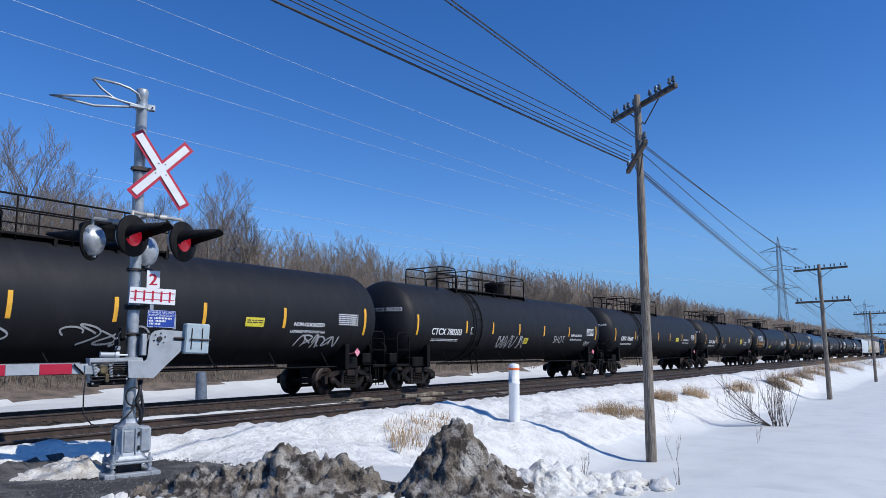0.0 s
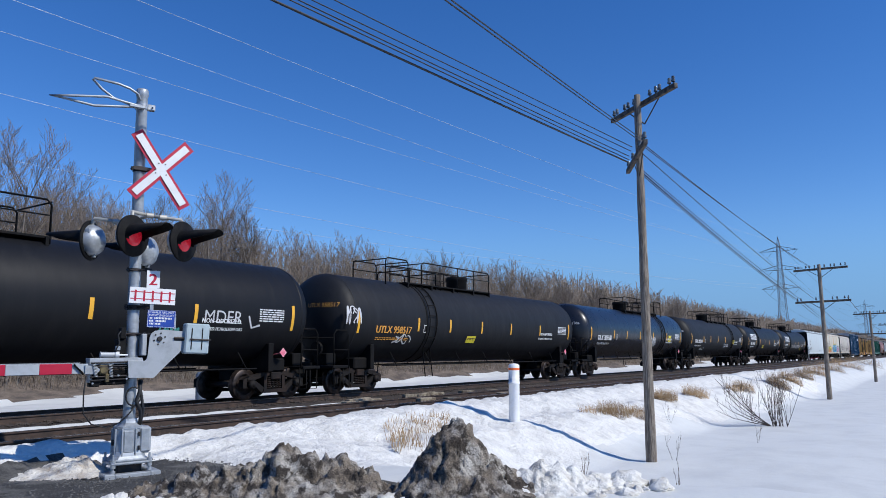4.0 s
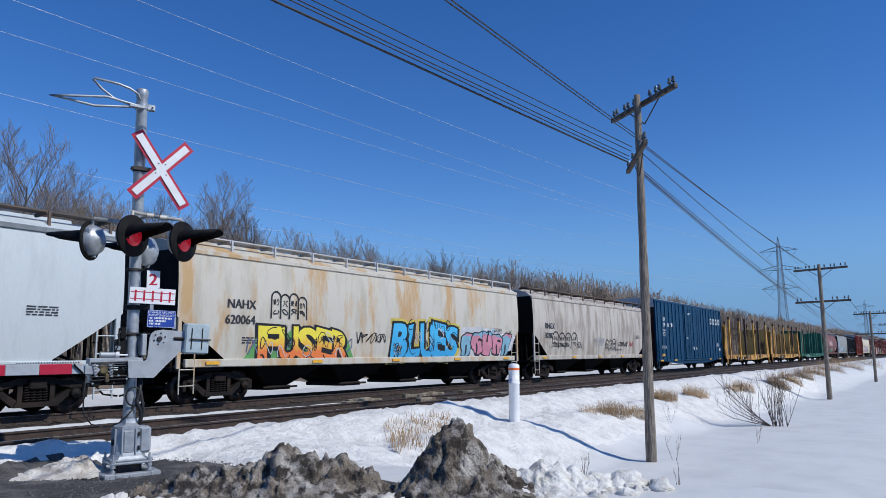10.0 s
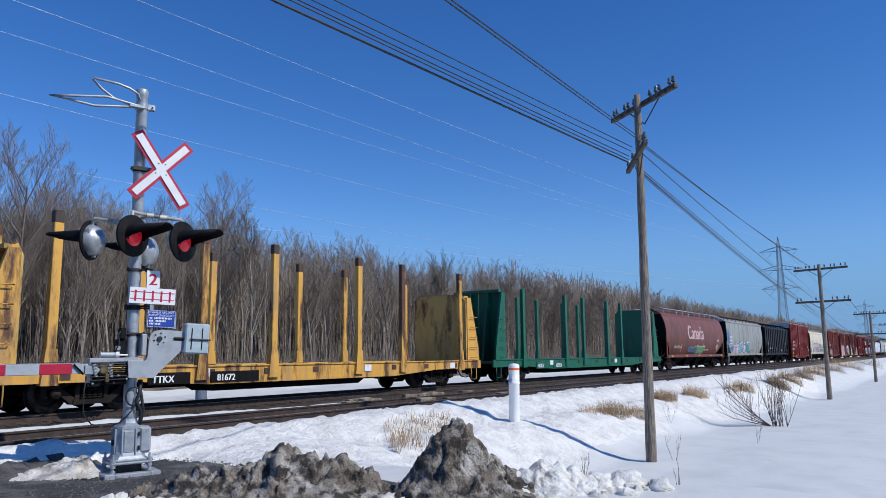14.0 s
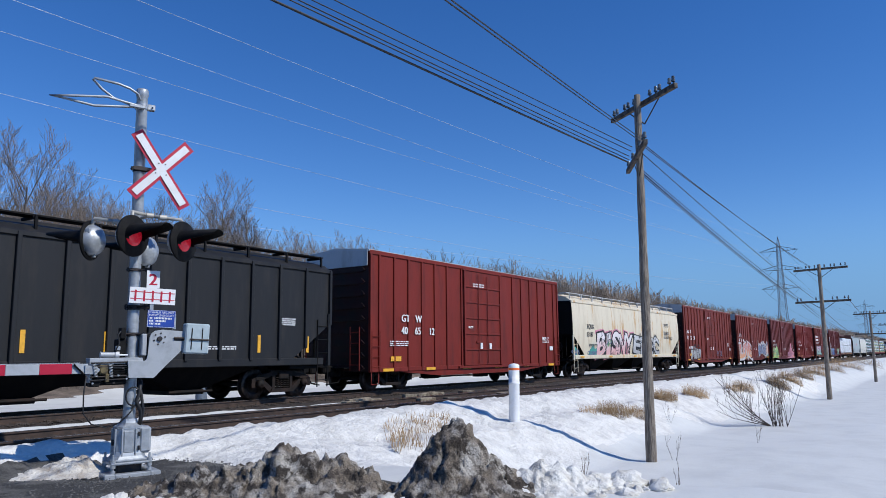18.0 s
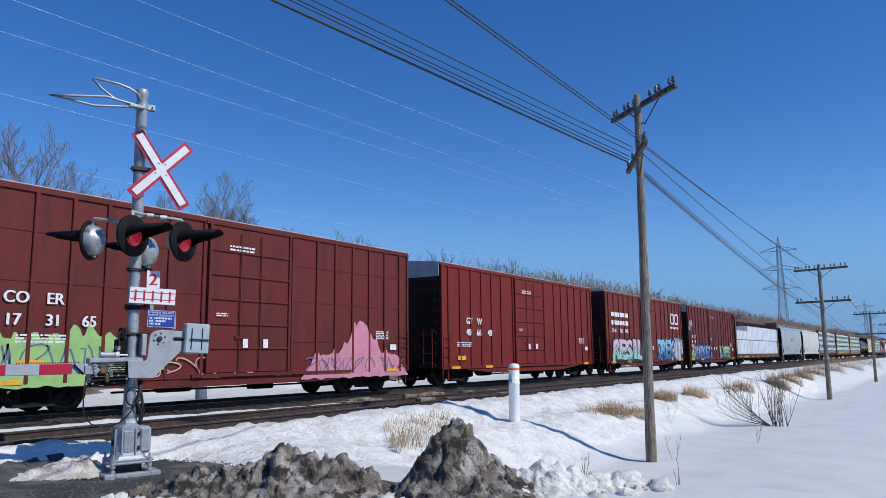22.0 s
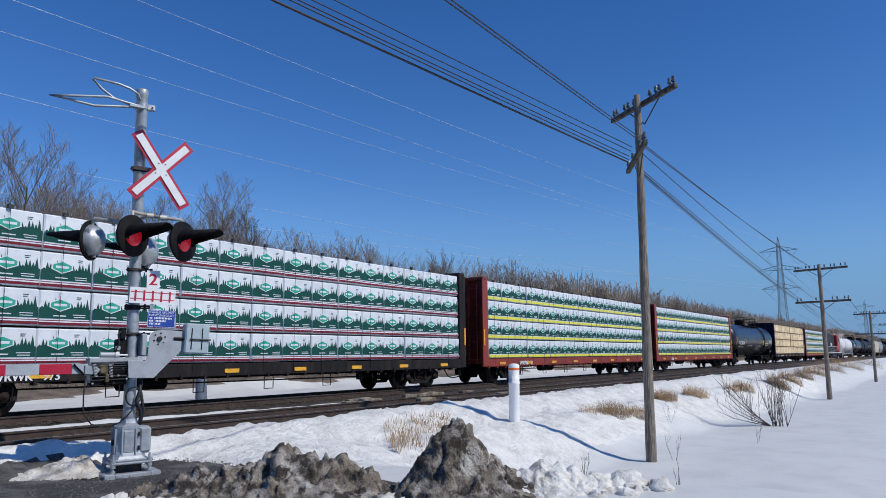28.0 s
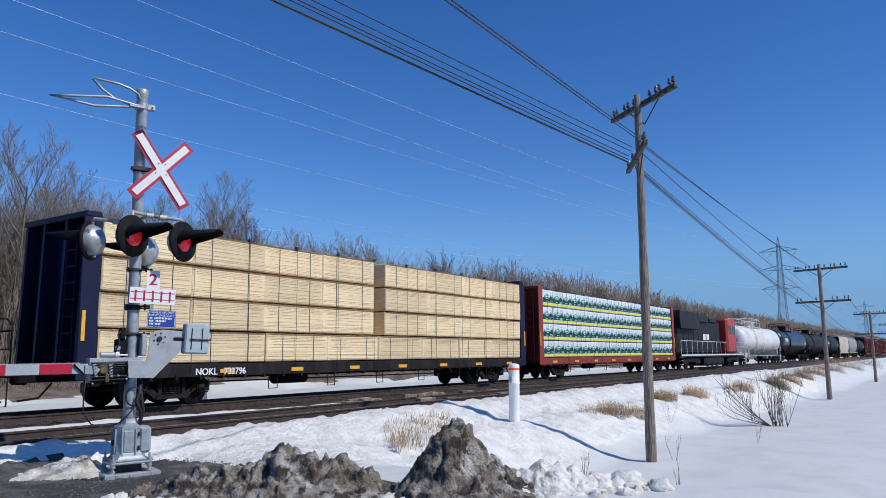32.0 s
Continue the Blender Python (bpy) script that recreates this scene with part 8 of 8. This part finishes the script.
b, sd = box_car(437.9, 453.0, BX_BROWN, "red-brown boxcar with silver end band and chrome graffiti", zt=4.85, silver=True, mark=(("AO", 0.62, 3.03, 0.40), ("K", 1.52, 3.03, 0.40), ("47", 0.64, 2.55, 0.40), ("32", 1.55, 2.55, 0.40), ("58", 2.42, 2.55, 0.40)))
graffiti(b, 1.45, 4.3, 0.95, 1.95, ("silver", "white", "silver"), "black", "none", sd, 28, 4)
tag(b, 2.2, 3.9, 1.98, 2.2, "black", sd, 31, 6, 0.016)
tag(b, 9.3, 11.0, 1.2, 1.7, "steel", sd, 34, 5)
b, sd = box_car(455.2, 470.3, BX_BROWN, "red-brown boxcar with peach and green graffiti", zt=4.85, silver=True, mark=(("AO", 0.82, 3.05, 0.40), ("K", 1.55, 3.05, 0.40), ("47", 0.84, 2.57, 0.40), ("33", 1.55, 2.57, 0.40), ("18", 2.38, 2.57, 0.40)))
splash(b, 2.2, 5.7, 1.3, 2.45, "steel", sd, 35, 0.5, 0.3, 0.75)
piece(b, "LOVE", 0.85, 5.85, 1.02, 2.30, (0.66, 0.32, 0.17), (0.50, 0.16, 0.12), "white", None, sd, 29, 0.09, 0.28)
graffiti(b, 8.7, 14.6, 1.08, 2.70, ("white", "peach", "steel"), "white", "none", sd, 30, 6)
splash(b, 8.6, 9.6, 1.02, 1.9, "teal", sd, 36, 0.4, 0.5, 0.5)
splash(b, 13.4, 14.9, 1.1, 2.5, "teal", sd, 37, 0.3, 0.5, 0.4)
b, sd = box_car(472.2, 487.3, BX_DARK, "dark maroon boxcar with lime and pink graffiti", zt=4.98, rib="grid", silver=True, mark=(("CO", 0.78, 2.70, 0.36), ("ER", 1.70, 2.70, 0.36), ("17", 0.82, 2.22, 0.36), ("31", 1.70, 2.22, 0.36), ("65", 2.54, 2.22, 0.36)))
splash(b, 0.05, 4.0, 0.88, 2.55, "lime", sd, 32, 0.75, 0.35, 0.80)
splash(b, 9.6, 15.05, 0.80, 2.85, "pink", sd, 33, 0.52, 1.0, 0.46)
tag(b, 4.0, 7.6, 0.95, 1.5, "peach", sd, 45, 6, 0.018)
box_car(489.5, 504.6, BX_RED, "plain oxide red boxcar with white numbers", zt=4.88, silver=True, mark=(("GT", 1.8, 2.78, 0.38), ("W", 2.66, 2.78, 0.38), ("40", 1.8, 2.31, 0.38), ("66", 2.62, 2.31, 0.38), ("40", 3.52, 2.31, 0.38)))
b, sd = box_car(506.7, 521.9, BX_BROWN, "red-brown boxcar with pastel graffiti across its whole lower side", zt=4.92, rib="posts", silver=False, mark=(("CNA", 0.9, 2.78, 0.34), ("405", 2.2, 2.78, 0.34), ("648", 3.1, 2.78, 0.34)))
bars(b, 2, 0.87, 3.73, 2.85, 0.26, LETTER, sd, "name_blocks")
ring_blocks(b, 12.4, 3.58, 0.98, 0.86, 0.78, 2, LETTER, lambda z: -1.55, 0.14)
bars(b, 1, 12.4, 3.26, 1.8, 0.14, LETTER, sd, "name_blocks")
splash(b, 2.0, 6.2, 1.05, 2.62, "pink", sd, 46, 0.45, 0.5, 0.75)
piece(b, "RESIL", 1.0, 6.3, 1.10, 2.38, (0.30, 0.56, 0.48), (0.66, 0.46, 0.56), "black", None, sd, 34, 0.06, 0.12)
graffiti(b, 0.8, 6.4, 1.05, 1.6, ("white", "teal", "pink"), "black", "none", sd, 53, 9)
graffiti(b, 6.75, 8.7, 1.15, 2.1, ("yellow", "orange", "sky"), "black", "none", sd, 35, 3)
splash(b, 8.8, 15.05, 1.0, 2.80, "pink_white", sd, 47, 0.5, 0.15, 0.86)
piece(b, "DREK", 9.1, 13.0, 1.08, 2.50, (0.05, 0.14, 0.30), (0.26, 0.50, 0.66), "black", None, sd, 36, 0.05, 0.12)
graffiti(b, 13.0, 15.0, 0.95, 2.7, ("sky", "white", "sky"), "steel", "none", sd, 48, 2)
b, sd = box_car(523.6, 538.7, BX_DARK, "dark red-brown boxcar with blue and green graffiti", zt=4.95, rib="grid", silver=True, mark=(("UC", 0.82, 2.68, 0.34), ("RY", 1.62, 2.68, 0.34), ("15", 0.84, 2.28, 0.34), ("92", 1.64, 2.28, 0.34), ("7", 2.45, 2.28, 0.34), ("RATS", 0.72, 1.98, 0.30)))
splash(b, 0.4, 2.0, 0.95, 2.1, "lime", sd, 49, 0.5, 0.4, 0.75)
splash(b, 5.6, 7.3, 0.95, 2.35, "lime", sd, 50, 0.4, 0.5, 0.7)
splash(b, 1.3, 6.9, 1.0, 2.3, "steel_blue", sd, 52, 0.5, 0.15, 0.9)
piece(b, "APKES", 1.6, 6.7, 1.06, 2.12, (0.04, 0.12, 0.42), (0.22, 0.36, 0.62), "black", None, sd, 37, 0.045, 0.10)
piece(b, "LYFE", 9.4, 12.9, 1.08, 2.0, (0.16, 0.34, 0.26), (0.42, 0.56, 0.36), "black", "lime", sd, 38, 0.05, 0.12)
tag(b, 0.1, 1.1, 3.2, 4.1, "white", sd, 39, 4, 0.045)

centerbeam(539.9, 561.6, CB_BROWN, "brown centerbeam flatcar half loaded with white-wrapped lumber", "plain", tiers=2, top=5.0, load_top=4.20, mark="DWC   626 729", low_cols=4)
h, sd = hopper_car(563.4, 578.3, H_CNGREY, "blue-grey covered hopper with a small red sign", zt=4.42, bays=3)
s = Shape()
for a in ((6.2, 6.9, 2.9, 3.25), (7.05, 7.75, 2.9, 3.25)):
    patch(s, *a, sd, 0.013, 2)
part("name_blocks", s, RED, h, "red plain sign shapes")
hopper_car(579.9, 595.6, H_WHITE, "off-white covered hopper with dark lettering", zt=4.40, bays=3)
centerbeam(596.6, 618.3, CB_BLACK, "black-ended centerbeam flatcar loaded with white and green wrapped lumber", "maroon", mark="WRWK   973")
centerbeam(619.8, 641.5, CB_RED, "red centerbeam flatcar loaded with white, green and yellow wrapped lumber", "yellow", mark="WRWK   31")
centerbeam(643.0, 664.9, CB_RED, "red centerbeam flatcar stacked high with green-printed lumber packs", "yellow", mark="8066")
tank_car(665.2, 685.2, TANK_GLOSS, "glossy black tank car with white number and scrawl", "TILX 306394", seed=11, size=0.44, mirror=True, long_rail=False, sign=(13.2, 13.85, 2.32, 2.78), scrawls=((9.7, 12.2, 1.65, 2.35, "silver", 6), (5.5, 7.9, 2.15, 2.25, "silver", 3)))
centerbeam(686.3, 708.2, CB_BLACK, "centerbeam flatcar with navy ends loaded with bare sawn lumber", "bare", tiers=4, mark="NOKL   733796", top=4.95, col_w=2.62, end_mat=CB_BLUE, gap_at=0.72)
centerbeam(709.8, 731.8, CB_RED, "red centerbeam flatcar with wrapped lumber ahead of the locomotive", "yellow")


def locomotive(x0, x1):
    n = x1 - x0
    root = car("locomotive", x0, "black six-axle diesel locomotive with a red cab")
    fr = Shape().box(0.3, n - 0.3, -1.45, 1.45, 1.15, 1.45, 0.04)
    fr.box(-0.1, n + 0.1, -0.3, 0.3, 0.7, 1.2, 0.03)
    part("frame", fr, LOCO_BLACK, root)
    part("deck_stripe", Shape().box(0.3, n - 0.3, -1.465, -1.445, 1.30, 1.40), LETTER, root, "pale frame stripe")
    hood = Shape().box(0.9, n * 0.66, -0.98, 0.98, 1.45, 4.2, 0.12)
    hd = part("long_hood", hood, LOCO_BLACK, root, "black engine hood")
    for k in range(9):
        x = 1.2 + k * 1.4
        part("hood_door", Shape().box(x, x + 1.2, -1.01, -0.97, 1.7, 3.2, 0.015), LOCO_BLACK, hd)
    rad = Shape().prism([(0.6, 3.4), (0.3, 4.2), (0.5, 4.75), (5.6, 4.75), (5.9, 4.3), (5.6, 3.4)], -1.45, 1.45)
    rad.prism([(6.2, 4.1), (6.4, 4.65), (9.4, 4.65), (9.6, 4.1)], -1.2, 1.2)
    rad.box(10.4, 12.8, -1.1, 1.1, 4.1, 4.5, 0.08)
    part("radiator_housing", rad, LOCO_BLACK, root)
    s = Shape()
    for a in ((8.2, 9.0, 2.6, 3.1), (9.3, 10.1, 2.6, 3.1)):
        s.box(a[0], a[1], -1.035, -1.012, a[2], a[3])
    part("name_blocks", s, LETTER, root, "white plain sign shapes")
    cab = Shape().box(n * 0.70, n * 0.85, -1.5, 1.5, 1.45, 4.65, 0.18)
    cab.prism([(n * 0.85 - 0.05, 1.45), (n - 1.4, 1.45), (n - 1.6, 3.3), (n * 0.85 - 0.05, 3.6)], -1.0, 1.0)
    cb = part("cab", cab, LOCO_RED, root, "red cab and nose")
    w = Shape()
    for k in range(2):
        w.box(n * 0.72 + k * 1.4, n * 0.72 + 1.1 + k * 1.4, -1.515, -1.49, 3.2, 4.0, 0.02)
    part("cab_window", w, WINDOW, cb)
    part("fuel_tank", Shape().box(n * 0.34, n * 0.63, -1.4, 1.4, 0.45, 1.2, 0.15), LOCO_BLACK, root)
    rl = Shape()
    for y in (-1.42, 1.42):
        for a, b in ((0.4, n * 0.68), (n * 0.88, n - 0.4)):
            rl.rod((a, y, 2.45), (b, y, 2.45), 0.025, n=5)
            for k in range(int((b - a) / 1.5) + 1):
                rl.rod((a + k * 1.5, y, 1.4), (a + k * 1.5, y, 2.45), 0.02, n=5)
        for x in (0.15, n - 0.5):
            for k in range(4):
                rl.box(x, x + 0.35, y - 0.1, y + 0.1, 0.35 + 0.28 * k, 0.39 + 0.28 * k)
    part("handrail", rl, LETTER, root, "pale hand rails")
    for c in (3.6, n - 3.8):
        t = part("truck", Shape().box(-2.3, 2.3, -1.15, 1.15, 0.55, 1.0, 0.05), UNDER, root, "three-axle truck", pose(c, 0, RAIL_Z - 0.03))
        for k in (-1.75, 0, 1.75):
            part("wheelset", WHEELSET, None, t, at=pose(k, 0, 0.05))
        for y in (-1.2, 1.2):
            part("side_frame", Shape().prism([(-2.4, 0.5), (-2.4, 0.8), (-1.0, 0.95), (1.0, 0.95), (2.4, 0.8), (2.4, 0.5), (1.2, 0.4), (0.9, 0.6), (-0.9, 0.6), (-1.2, 0.4)], y - 0.08, y + 0.08),
                 TRUCK, t)
    couplers(root, n, 0.5)


locomotive(733.0, 754.3)
tank_car(754.6, 774.9, TANK_WHITE, "white tank car with reddish dust on one head", "", seed=12, marks=0, gear=TANK_WHITE, hazard=False, placard=False, radius=1.5)
tank_car(774.9, 795.2, TANK_GLOSS, "black tank car with a small white name panel", "", seed=13, block=0.5, marks=0, hazard=False)
tank_car(795.2, 815.4, TANK_MATT, "plain black tank car", "", seed=14, marks=0, hazard=False)
tank_car(815.4, 834.0, TANK_MATT, "plain black tank car with a white panel", "", seed=15, block=0.4, marks=0, hazard=False)
hopper_car(834.8, 850.6, H_TAN, "tan covered hopper far back in the train", zt=4.3, bays=3)
hopper_car(851.9, 868.0, H_STEEL, "grey cylindrical covered hopper far back in the train", zt=4.25, bays=3, cylinder=True)
tank_car(868.4, 886.6, TANK_MATT, "dark tank car far back in the train", "", seed=16, marks=0, hazard=False)
for k in range(5):
    box_car(888.0 + 16.9 * k, 903.1 + 16.9 * k, BX_DARK if k % 2 else BX_BROWN, "dark red boxcar far back in the train", zt=4.85)


# ---- what moves ----
def motions():
    for root, x0 in CARS:
        walk(root, [(0.0, pose(x0, YC, 0)), (32.0, pose(x0 - SPEED * 32.0, YC, 0))])
motions()
